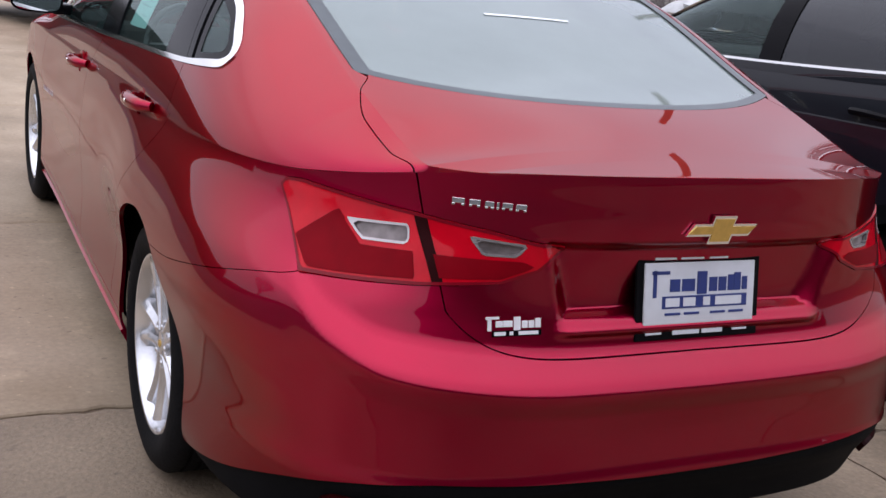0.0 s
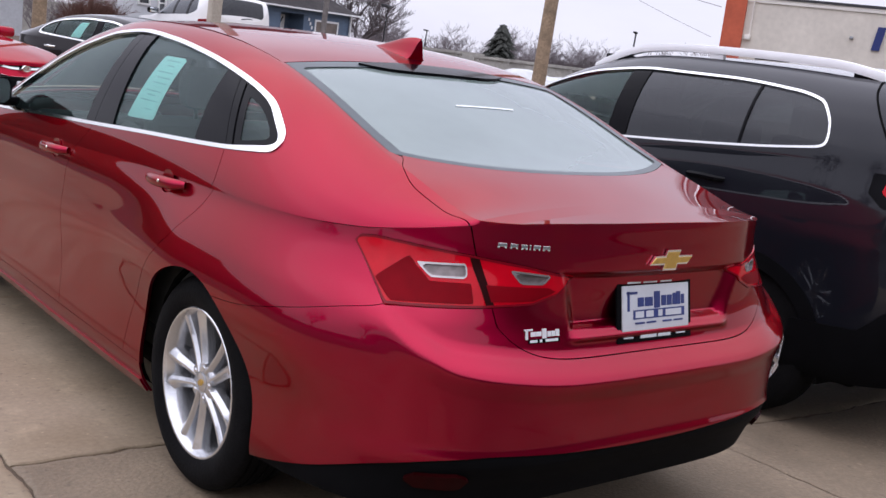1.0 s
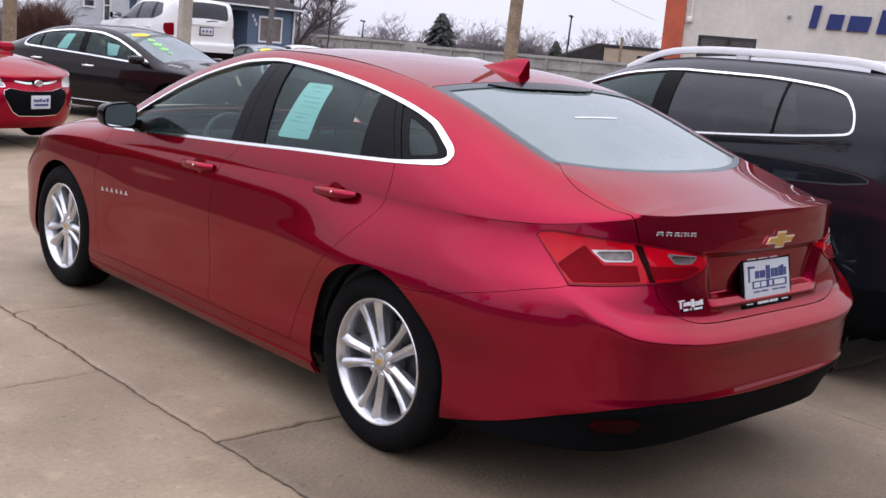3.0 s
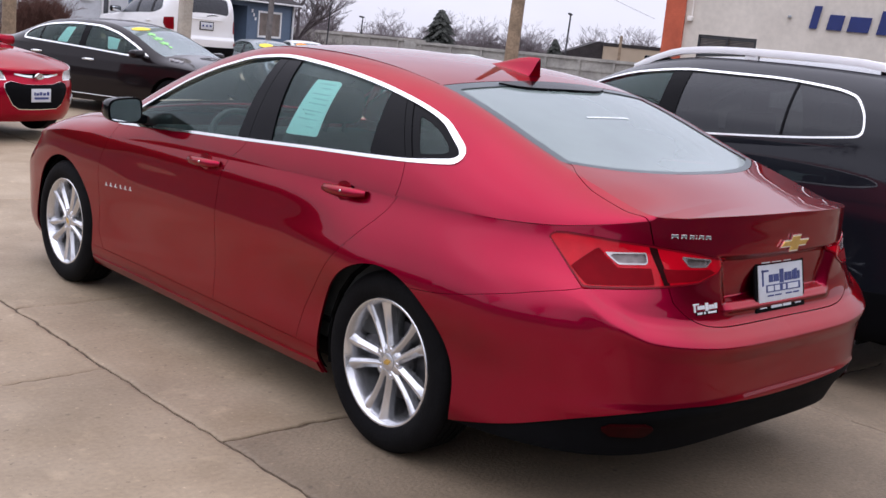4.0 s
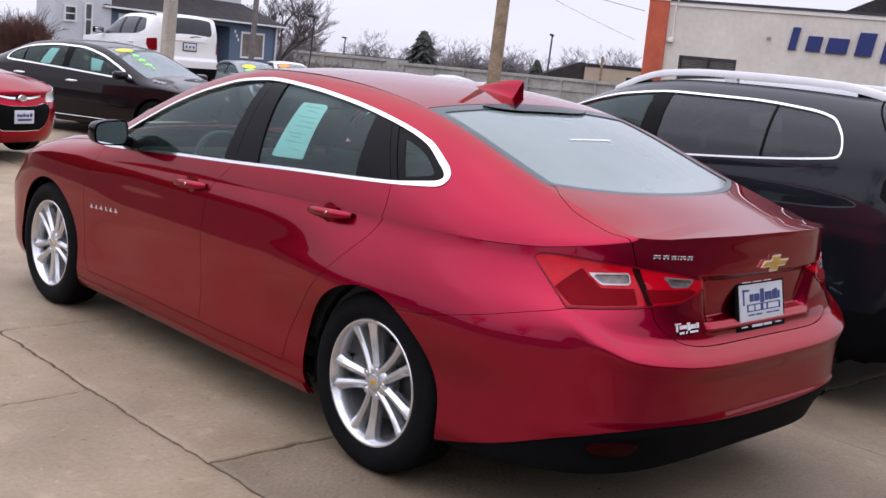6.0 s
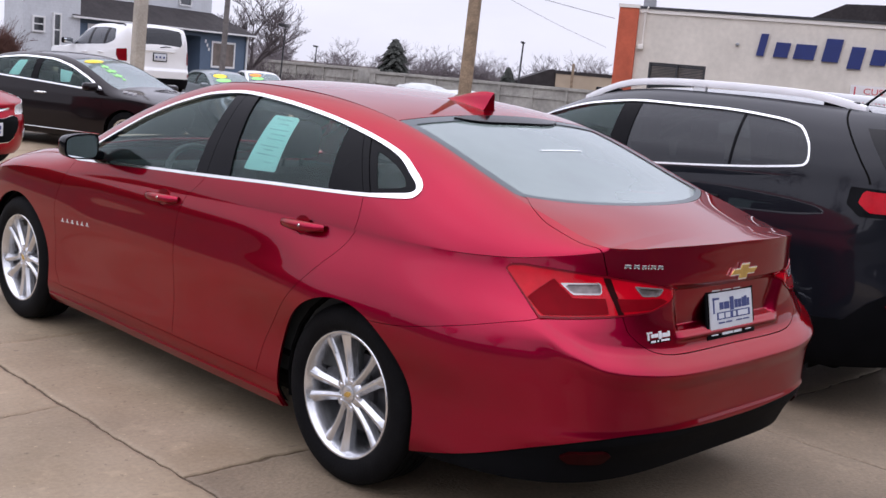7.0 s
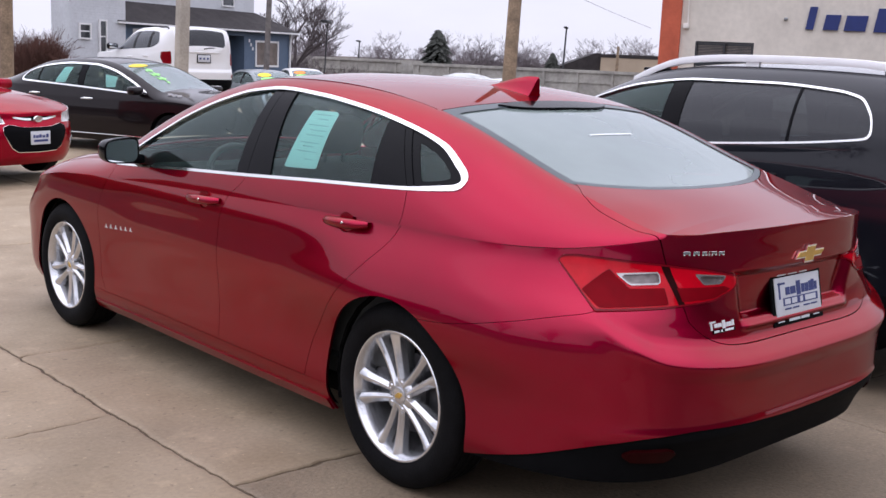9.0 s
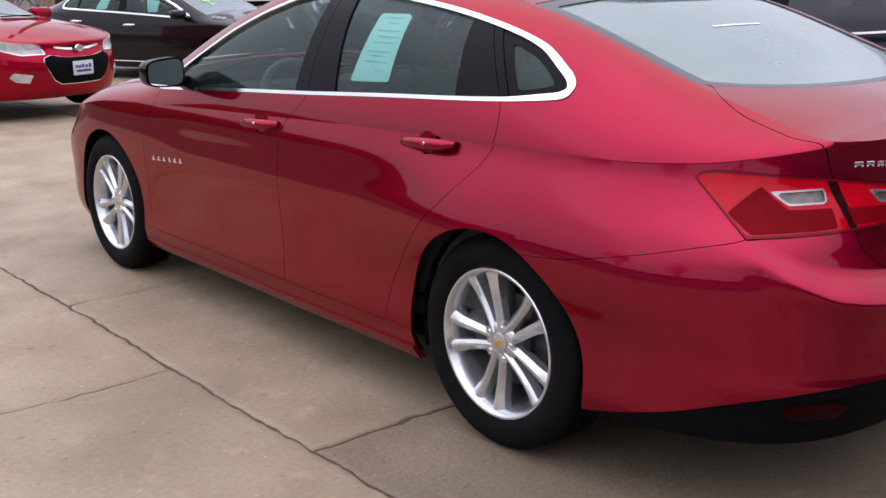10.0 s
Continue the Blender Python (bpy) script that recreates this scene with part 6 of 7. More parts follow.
# dark brown saloon
def build_saloon():
    form = CarForm(
        base=2.837, tail=1.08, nose=3.90,
        width=pw((0.17, 0.84), (0.3, 0.90), (0.6, 0.925), (0.85, 0.91), (1.0, 0.885), (1.1, 0.87)),
        depth=pw((0.2, 1.0), (0.5, 1.08), (1.0, 1.06)), corner=pw((0.2, 3.0), (1.0, 3.0)),
        taper=spline((-1.1, 0.985), (0, 1.0), (1.4, 1.0), (2.8, 0.985), (3.9, 0.95)),
        shoulder=pw((-1.08, 1.02), (-0.5, 1.02), (0.5, 0.985), (1.5, 0.95), (2.4, 0.91), (3.2, 0.86), (3.7, 0.78), (3.9, 0.72)),
        bottom=pw((-1.08, 0.28), (0, 0.21), (2.8, 0.21), (3.9, 0.22)),
        edge_x=pw((-1.0, 0.60), (0.2, 0.60), (1.0, 0.60), (1.5, 0.61), (2.0, 0.68), (2.5, 0.74), (3.5, 0.65)),
        edge_z=spline((-1.08, 1.03), (-0.8, 1.09), (-0.4, 1.22), (0.1, 1.39), (0.6, 1.46), (1.1, 1.475), (1.5, 1.44), (1.9, 1.32), (2.3, 1.14), (2.62, 1.01), (3.0, 0.96), (3.6, 0.83)),
        mid_z=spline((-1.08, 1.05), (-0.8, 1.12), (-0.4, 1.26), (0.1, 1.43), (0.6, 1.50), (1.1, 1.515), (1.5, 1.48), (1.9, 1.36), (2.3, 1.18), (2.62, 1.06), (3.0, 1.01), (3.6, 0.88), (3.9, 0.76)))
    top = pw((-0.27, 1.10), (-0.23, 1.18), (-0.05, 1.29), (0.3, 1.37), (0.8, 1.415), (1.2, 1.41), (1.6, 1.34), (2.0, 1.19), (2.45, 0.965))
    low = pw((-0.45, 1.09), (0.3, 1.06), (1.2, 1.02), (2.2, 0.965))
    m = Matrix.Translation((3.80, 13.52, -0.015)) @ Matrix.Rotation(radians(202.9), 4, "Z") @ Matrix.Scale(0.91, 4)
    car = make_car("saloon_car", "dark brown saloon with chrome window trim and sale stickers", m, form, BROWN_PAINT, top, low, -0.25, 2.42, 0.345, 0.39, [(0.12, 0.03), (1.03, 0.13)],
                   glass=SIDE_GLASS, screen=(1.62, 2.58), doors=(pw((0.2, 1.15), (1.4, 1.03)), pw((0.2, 2.38), (1.1, 2.42)), pw((0.2, 0.55), (0.6, 0.4), (0.9, 0.02), (1.4, 0.02))),
                   handles=((0.10, 0.90), (1.20, 0.86)), trim_w=0.024)
    for s in (-1, 1):
        bm = bmesh.new()
        for k in range(6):
            c = on_form(form, 0.5 + 0.3 * k, 0.32)
        tube(bm, [(s * (on_form(form, y, 0.31)[0] - 0.004), y, 0.31) for y in (0.45, 0.8, 1.2, 1.6, 2.0, 2.38)], 0.008, 6)
        part("sill_trim", bm, CHROME, car, "bright sill strip")
    sheet = skin(form.top, frange(0.4, 0.8, 0.03), frange(0.1, 1, 0.03), [lambda p: inside_polygon(p[..., 1], p[..., 2], [(0.60, 1.34), (0.78, 1.35), (0.70, 1.09), (0.48, 1.09)])], -0.016)
    panel("window_sheet", [sheet], PAPER, car, "pale green price sheet", right=True, thick=0.001)
    sheet = skin(form.top, frange(1.3, 1.7, 0.03), frange(0.1, 1, 0.03), [lambda p: inside_polygon(p[..., 1], p[..., 2], [(1.45, 1.27), (1.72, 1.24), (1.80, 1.08), (1.52, 1.06)])], -0.05)
    panel("window_sheet", [sheet], PAPER, car, "pale green price sheet", right=True, thick=0.001)
    st = skin(form.top, frange(1.6, 1.95, 0.02), frange(1, 2, 0.03), [lambda p: 1 - ((p[..., 1] - 1.76) / 0.06) ** 2 - ((np.abs(p[..., 0]) - 0.34) / 0.22) ** 2], 0.003)
    panel("screen_sticker", [st], STICKER_YELLOW, car, "yellow oval windscreen sticker", right=True, thick=0.001)
    st = skin(form.top, frange(1.7, 2.45, 0.01), frange(1, 2, 0.03), [lambda p: np.minimum(1 - ((p[..., 1] - 2.10) / 0.26) ** 2 - ((np.abs(p[..., 0]) - 0.30) / 0.10) ** 2, 0.05 + 0.5 * np.sin(p[..., 1] * 46) + 0.5 * np.sin(p[..., 0] * 60))], 0.003)
    panel("screen_sticker", [st], STICKER_GREEN, car, "green windscreen lettering", right=True, thick=0.001)
    for s in (-1, 1):
        for k in range(3):
            bm = bmesh.new()
            lathe(bm, [(0.036, 0), (0.036, 0.030), (0.022, 0.030), (0.020, 0.018), (0, 0.018)], "z", 16)
            e = form.top(2.72 + 0.085 * k, 1.0)
            part("bonnet_port", bm, SILVER_PRINT, car, "small chrome bonnet port", m=Matrix.Translation((s * (e[0] - 0.01), 2.72 + 0.085 * k, e[2] - 0.012)))
    bm = bmesh.new()
    for s in (-1, 1):
        tube(bm, [(s * 0.05, 2.49, 1.085), (s * 0.35, 2.46, 1.08), (s * 0.62, 2.40, 1.07)], 0.009, 6)
    part("wiper", bm, PLASTIC, car)
    return car


# white sport-utility seen from behind
def build_white_suv():
    form = CarForm(
        base=2.635, tail=0.86, nose=3.45,
        width=pw((0.3, 0.84), (0.5, 0.89), (0.8, 0.90), (1.05, 0.885), (1.15, 0.87)),
        depth=pw((0.3, 0.84), (0.5, 0.90), (0.7, 0.91), (0.78, 0.86), (1.1, 0.84)), corner=pw((0.2, 4.0), (1.1, 4.0)),
        taper=spline((-0.86, 0.985), (0, 1.0), (2.6, 0.985), (3.4, 0.96)),
        shoulder=pw((-0.86, 1.14), (0, 1.12), (1.5, 1.08), (2.6, 1.03), (3.3, 0.97)),
        bottom=pw((-0.86, 0.36), (0, 0.28), (2.6, 0.28), (3.4, 0.3)),
        edge_x=pw((-0.86, 0.66), (-0.3, 0.64), (1.0, 0.63), (1.6, 0.66), (2.2, 0.72), (3.2, 0.7)),
        edge_z=spline((-0.86, 1.15), (-0.80, 1.33), (-0.70, 1.54), (-0.5, 1.585), (0, 1.60), (0.6, 1.60), (1.0, 1.57), (1.4, 1.45), (1.8, 1.24), (2.1, 1.11), (2.6, 1.06), (3.2, 1.0)),
        mid_z=spline((-0.86, 1.16), (-0.80, 1.37), (-0.70, 1.59), (-0.5, 1.63), (0, 1.645), (0.6, 1.64), (1.0, 1.61), (1.4, 1.49), (1.8, 1.28), (2.1, 1.15), (2.6, 1.10), (3.2, 1.03), (3.45, 0.98)),
        lean=0.08, rise=0.5, back=0.16, drop=0.08)
    top = pw((-0.42, 1.20), (-0.36, 1.32), (-0.15, 1.51), (0.3, 1.53), (0.9, 1.51), (1.3, 1.40), (1.7, 1.21), (1.85, 1.12))
    low = pw((-0.45, 1.34), (-0.25, 1.235), (0.05, 1.175), (0.5, 1.155), (1.9, 1.10))
    m = Matrix.Translation((9.09, 19.385, 0.275)) @ Matrix.Rotation(radians(-2.4), 4, "Z") @ Matrix.Diagonal((1, 1, 1.055, 1))
    car = make_car("white_sport_utility", "white sport utility car with dark back window", m, form, WHITE_PAINT, top, low, -0.40, 1.86, 0.34, 0.40, [(0.10, 0.10), (0.85, 0.10)],
                   glass=DARK_GLASS, trim=None, screen=(1.12, 2.1), back=(-0.835, -0.705, 0.555), clad_z=0.0, handles=((0.2, 1.0), (1.0, 0.97)), handle_mat=WHITE_PAINT, mirror_mat=PLASTIC)
    tail_patch(car, form, "tail_lamp", [(1.22, 1.10), (0.86, 1.12), (0.84, 0.86), (1.12, 0.86), (1.24, 0.98)], LAMP_DARK, "dark red tail lamp")
    tail_patch(car, form, "rear_bumper", [(1.55, 0.56), (-0.1, 0.56), (-0.1, 0.30), (1.55, 0.30)], PLASTIC, "black lower bumper", off=0.008)
    tail_patch(car, form, "bumper_reflector", [(0.98, 0.66), (0.80, 0.66), (0.80, 0.60), (0.98, 0.60)], LAMP_DARK, off=0.008)
    bm = bmesh.new()
    box(bm, (-0.17, -0.012, -0.09), (0.17, 0.006, 0.09), 0.004)
    part("plate_frame", bm, PLASTIC, car, m=Matrix.Translation((0, -0.855, 0.99)))
    bm = bmesh.new()
    box(bm, (-0.15, -0.016, -0.072), (0.15, -0.01, 0.072), 0.003)
    part("number_plate", bm, PLATE_WHITE, car, "pale plate", m=Matrix.Translation((0, -0.855, 0.99)))
    bm = bmesh.new()
    for x in (-0.09, 0, 0.09):
        box(bm, (x - 0.022, -0.0175, -0.02), (x + 0.022, -0.0155, 0.02))
    part("plate_lettering", bm, PLATE_BLUE, car, smooth=False, m=Matrix.Translation((0, -0.855, 0.99)))
    bm = bmesh.new()
    box(bm, (-0.36, -0.012, -0.018), (0.36, 0.012, 0.018), 0.008)
    part("tailgate_handle", bm, WHITE_PAINT, car, m=Matrix.Translation((0, -0.862, 1.12)))
    bm = bmesh.new()
    tube(bm, [(0.0, -0.85, 1.19), (0.16, -0.845, 1.215), (0.34, -0.83, 1.20)], 0.012, 6)
    part("rear_wiper", bm, PLASTIC, car)
    for s in (-1, 1):
        bm = bmesh.new()
        tube(bm, [(s * 0.60, -0.4, 1.585), (s * 0.60, -0.3, 1.615), (s * 0.60, 0.7, 1.62), (s * 0.60, 0.9, 1.58)], 0.016, 6)
        part("roof_rail", bm, PLASTIC, car)
    return car


def build_far_cars():
    """Cars far off in the lot, built coarser."""
    form = CarForm(
        base=2.65, tail=0.92, nose=3.5,
        width=pw((0.2, 0.82), (0.5, 0.89), (0.9, 0.87), (1.05, 0.85)), depth=pw((0.2, 0.86), (0.5, 0.92), (1.0, 0.9)), corner=pw((0.2, 3.2), (1.0, 3.2)),
        taper=spline((-0.9, 0.985), (0, 1.0), (2.6, 0.985), (3.5, 0.95)),
        shoulder=pw((-0.92, 0.99), (0.5, 0.95), (2.4, 0.87), (3.2, 0.80), (3.5, 0.70)), bottom=pw((-0.9, 0.28), (0, 0.21), (3.5, 0.22)),
        edge_x=pw((-0.9, 0.58), (1.0, 0.58), (1.8, 0.66), (2.3, 0.72), (3.3, 0.62)),
        edge_z=spline((-0.92, 1.0), (-0.6, 1.15), (-0.1, 1.38), (0.5, 1.45), (1.0, 1.44), (1.4, 1.36), (1.9, 1.12), (2.2, 0.98), (2.8, 0.92), (3.4, 0.76)),
        mid_z=spline((-0.92, 1.02), (-0.6, 1.18), (-0.1, 1.41), (0.5, 1.485), (1.0, 1.475), (1.4, 1.40), (1.9, 1.16), (2.2, 1.02), (2.8, 0.96), (3.4, 0.80)))
    top = pw((-0.4, 1.12), (-0.1, 1.28), (0.5, 1.39), (1.0, 1.38), (1.4, 1.28), (1.8, 1.09), (2.05, 0.95))
    low = pw((-0.4, 1.04), (1.0, 0.99), (2.05, 0.93))
    for nm, label, mat, x, y, z, rz in (("hatchback", "grey-green hatchback parked behind the saloon", GREY_PAINT, 17.04, 29.0, -0.56, 172),
                                        ("pickup_cab_car", "white car with an orange windscreen sticker", WHITE_PAINT, 22.85, 34.7, -0.58, 160),
                                        ("parked_car", "silver grey car at the back of the lot", GREY_PAINT, 3.6, 24.2, -0.1, 188),
                                        ("parked_car", "dark red car at the back of the lot", COUPE_PAINT, 2.9, 30.5, -0.58, 95),
                                        ("parked_car", "dark car at the back of the lot", BLACK_PAINT, 6.2, 33.5, -0.58, 95)):
        car = make_car(nm, label, Matrix.Translation((x, y, z)) @ Matrix.Rotation(radians(rz), 4, "Z"), form, mat, top, low, -0.38, 2.0, 0.32, 0.36, [(0.85, 0.12)], glass=SIDE_GLASS, trim=None,
                       screen=(1.35, 2.15), back=(-0.62, -0.1, 0.5), fine=0.05)
        if nm != "parked_car":
            st = skin(form.top, frange(1.4, 1.75, 0.02), frange(1, 2, 0.05), [lambda p: 1 - ((p[..., 1] - 1.57) / 0.13) ** 2 - ((np.abs(p[..., 0]) - 0.32) / 0.24) ** 2], 0.004)
            panel("screen_sticker", [st], STICKER_ORANGE if mat is WHITE_PAINT else STICKER_YELLOW, car, "bright oval sticker", right=True, thick=0.001)
            st = skin(form.top, frange(1.4, 2.1, 0.02), frange(1, 2, 0.04), [lambda p: 1 - ((p[..., 1] - 1.82) / 0.10) ** 2 - ((np.abs(p[..., 0]) - 0.30) / 0.26) ** 2], 0.004)
            panel("screen_sticker", [st], STICKER_GREEN, car, "green windscreen lettering", right=True, thick=0.001)


build_black_suv()
build_coupe()
build_saloon()
build_white_suv()
build_far_cars()

# ---------------------------------------------------------------- buildings, poles, trees and the train
STUCCO = material("cream_stucco", (0.66, 0.61, 0.53), rough=0.85, vary=0.08, scale=0.7, bump=0.2, bump_scale=25, fine=0.05, fine_scale=6)
STUCCO_BAND = material("pale_band", (0.76, 0.72, 0.66), rough=0.8, vary=0.06, scale=1.0)
DARK_METAL = material("dark_coping", (0.03, 0.03, 0.034), rough=0.5, vary=0.2, scale=3)
GREY_METAL = material("grey_metal", (0.32, 0.33, 0.34), rough=0.5, metal=0.6, vary=0.12, scale=4)
SHINGLE = material("brown_shingles", (0.030, 0.025, 0.025), rough=0.9, vary=0.3, scale=1.5, bump=0.4, bump_scale=14, fine=0.3, fine_scale=9)
BLUE_LETTER = material("blue_sign_letters", (0.012, 0.025, 0.14), rough=0.45, vary=0.1, scale=3)
WHITE_BOARD = material("white_sign_board", (0.75, 0.73, 0.72), rough=0.5, vary=0.05, scale=3)
RED_INK = material("red_sign_ink", (0.55, 0.05, 0.06), rough=0.5, vary=0.08, scale=6)
WOOD_POLE = material("weathered_pole_wood", (0.24, 0.175, 0.115), rough=0.9, vary=0.3, scale=5, bump=0.4, bump_scale=40, fine=0.25, fine_scale=30)
GREY_WOOD = material("grey_pole_wood", (0.15, 0.135, 0.125), rough=0.9, vary=0.3, scale=5, bump=0.4, bump_scale=40)
PALE_POST = material("pale_post_paint", (0.40, 0.365, 0.31), rough=0.8, vary=0.15, scale=4, bump=0.2, bump_scale=40, fine=0.12, fine_scale=25)
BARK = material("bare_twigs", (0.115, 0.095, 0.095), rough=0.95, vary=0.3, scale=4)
# paler than BARK: distance haze put into the far trees' colour
HAZED_BARK = material("hazed_bare_twigs", (0.19, 0.165, 0.17), rough=0.95, vary=0.3, scale=4)
NEEDLES = material("dark_needles", (0.040, 0.043, 0.036), rough=0.9, vary=0.4, scale=2, fine=0.3, fine_scale=5)
BUSH_TWIG = material("red_brown_twigs", (0.10, 0.045, 0.032), rough=0.95, vary=0.3, scale=3)
TRAIN_GREY = material("pale_grey_freight_paint", (0.34, 0.325, 0.29), rough=0.75, vary=0.2, scale=0.8, fine=0.15, fine_scale=4)
TRAIN_DARK = material("dark_freight_steel", (0.09, 0.07, 0.055), rough=0.85, vary=0.3, scale=1.2)
TRIM_WHITE = material("white_trim_paint", (0.72, 0.72, 0.71), rough=0.6, vary=0.05, scale=3)
WINDOW_DARK = material("dark_window_glass", (0.03, 0.035, 0.04), rough=0.08, coat=0.5, vary=0.3, scale=1.2)
BLIND = material("brown_blind", (0.16, 0.13, 0.11), rough=0.7, vary=0.25, scale=3)
SNOW = material("dirty_snow", (0.55, 0.56, 0.55), rough=0.9, vary=0.15, scale=2, bump=0.5, bump_scale=5)
TAN_WALL = material("tan_wall", (0.40, 0.32, 0.23), rough=0.85, vary=0.1, scale=0.6)
YELLOW_PLASTIC = material("yellow_plastic", (0.7, 0.55, 0.03), rough=0.5, vary=0.05)


def stripes(name, color, pitch, depth=0.5, rough=0.7, vary=0.06, brick=False):
    """Lapped boards or brick courses by height, as relief."""
    mat = material(name, color, rough=rough, vary=vary, scale=1.2, fine=0.06, fine_scale=9)
    nt = mat.node_tree
    b = nt.nodes["Principled BSDF"]
    geo = nt.nodes.new("ShaderNodeNewGeometry")
    sep = nt.nodes.new("ShaderNodeSeparateXYZ")
    nt.links.new(geo.outputs["Position"], sep.inputs["Vector"])
    div = nt.nodes.new("ShaderNodeMath")
    div.operation = "DIVIDE"
    div.inputs[1].default_value = pitch
    nt.links.new(sep.outputs["Z"], div.inputs[0])
    fr = nt.nodes.new("ShaderNodeMath")
    fr.operation = "FRACT"
    nt.links.new(div.outputs[0], fr.inputs[0])
    bu = nt.nodes.new("ShaderNodeBump")
    bu.inputs["Strength"].default_value, bu.inputs["Distance"].default_value = depth, 0.02
    bu.invert = True
    nt.links.new(fr.outputs[0], bu.inputs["Height"])
    nt.links.new(bu.outputs["Normal"], b.inputs["Normal"])
    return mat


WHITE_SIDING = stripes("white_lap_siding", (0.50, 0.515, 0.53), 0.11)
BLUE_SIDING = stripes("blue_lap_siding", (0.085, 0.125, 0.185), 0.12)
BRICK = stripes("red_brick", (0.46, 0.10, 0.05), 0.075, depth=0.35, rough=0.9, vary=0.18)


def block(name, lo, hi, mat, parent, label="", bevel=0.0):
    bm = bmesh.new()
    box(bm, lo, hi, bevel)
    return part(name, bm, mat, parent, label, smooth=False)


def framed_window(parent, u0, u1, z0, z1, y, frame_mat=TRIM_WHITE, pane=WINDOW_DARK, t=0.07, bar=True):
    win = block("window", (u0, y - 0.02, z0), (u1, y + 0.05, z1), pane, parent)
    for lo, hi in (((u0 - t, y - 0.07, z0 - t), (u0, y + 0.05, z1 + t)), ((u1, y - 0.07, z0 - t), (u1 + t, y + 0.05, z1 + t)),
                   ((u0, y - 0.07, z1), (u1, y + 0.05, z1 + t)), ((u0, y - 0.07, z0 - t), (u1, y + 0.05, z0))):
        block("window_frame", lo, hi, frame_mat, win)
    if bar:
        block("sash_bar", (u0, y - 0.045, (z0 + z1) / 2 - 0.025), (u1, y - 0.021, (z0 + z1) / 2 + 0.025), frame_mat, win)
    return win


def build_dealership():
    m = Matrix(((0.4667, 0.8843, 0, 29.41), (-0.8843, 0.4667, 0, 21.09), (0, 0, 1, 0.23), (0, 0, 0, 1)))
    b = thing("dealership_building", m, "single-storey cream stucco building with a red brick pier", "building")
    base = -1.0
    # front wall with a real window opening
    u0, u1, z0, z1 = 1.25, 3.30, 0.9, 2.31
    for lo, hi in (((0.69, 0, base), (u0, 0.3, 4.05)), ((u1, 0, base), (24.0, 0.3, 4.05)), ((u0, 0, base), (u1, 0.3, z0)), ((u0, 0, z1), (u1, 0.3, 4.05))):
        block("wall", lo, hi, STUCCO, b)
    block("side_wall", (0.05, 0.31, base), (0.35, 14, 4.05), STUCCO, b)
    block("back_wall", (0.35, 13.7, base), (24.0, 14, 4.05), STUCCO, b)
    block("end_wall", (23.7, 0.31, base), (24.0, 13.69, 4.05), STUCCO, b)
    block("roof", (0.36, 0.31, 3.8), (23.69, 13.69, 3.95), DARK_METAL, b)
    block("cornice", (0.69, -0.05, 4.053), (24.05, 0.32, 4.20), STUCCO_BAND, b, "pale cornice band")
    block("coping", (0.66, -0.09, 4.203), (24.1, 0.36, 4.29), DARK_METAL, b, "dark metal coping")
    block("brick_pier", (-0.03, -0.14, base), (0.688, 0.4, 4.20), BRICK, b, "red brick pier", 0.01)
    block("pier_cap", (-0.06, -0.17, 4.202), (0.72, 0.43, 4.33), STUCCO_BAND, b, "pale stone cap")
    win = block("window", (u0, 0.16, z0), (u1, 0.2, z1), WINDOW_DARK, b, "dark wide window")
    for lo, hi in (((u0, 0.02, z1 - 0.07), (u1, 0.16, z1)), ((u0, 0.02, z0), (u1, 0.16, z0 + 0.07)), ((u0, 0.02, z0 + 0.07), (u0 + 0.07, 0.16, z1 - 0.07)), ((u1 - 0.07, 0.02, z0 + 0.07), (u1, 0.16, z1 - 0.07)),
                   ((2.24, 0.02, z0 + 0.07), (2.31, 0.16, z1 - 0.07))):
        block("window_frame", lo, hi, DARK_METAL, win)
    for k in range(9):
        block("blind_slat", (u0 + 0.09, 0.12, z1 - 0.16 - 0.055 * k), (u1 - 0.09, 0.15, z1 - 0.135 - 0.055 * k), BLIND, win)
    # sign letters as plain slanted blocks
    def letter(u, z, w, h, slant=0.14, hole=True):
        bm = bmesh.new()
        t = min(0.16, w * 0.30)
        def para(a0, a1, c0, c1):
            prism(bm, [(a0 + slant * c0, c0), (a1 + slant * c0, c0), (a1 + slant * c1, c1), (a0 + slant * c1, c1)], -0.09, Matrix.Translation((u, 0, z)))
        if hole:
            para(0, w, 0, t)
            para(0, w, h - t, h)
            para(0, t, t, h - t)
            para(w - t, w, t, h - t)
        else:
            para(0, w, 0, h)
        part("sign_block", bm, BLUE_LETTER, b, "dark blue sign block", smooth=False)
    for u, z, w, h in ((4.98, 2.83, 0.26, 0.78), (5.56, 2.83, 0.50, 0.52), (6.24, 2.82, 0.70, 0.52), (7.20, 2.80, 0.56, 0.80), (8.06, 2.62, 0.46, 0.76), (8.80, 2.80, 0.50, 0.54),
                       (9.55, 2.80, 0.30, 0.54), (10.05, 2.80, 0.44, 0.80), (10.75, 2.80, 0.46, 0.54), (9.60, 2.40, 0.34, 0.18), (10.05, 2.40, 0.60, 0.18)):
        letter(u, z, w, h, hole=False)
    sign = block("parking_sign", (8.30, -0.10, 1.36), (10.75, -0.02, 2.08), WHITE_BOARD, b, "white parking sign with red lettering")
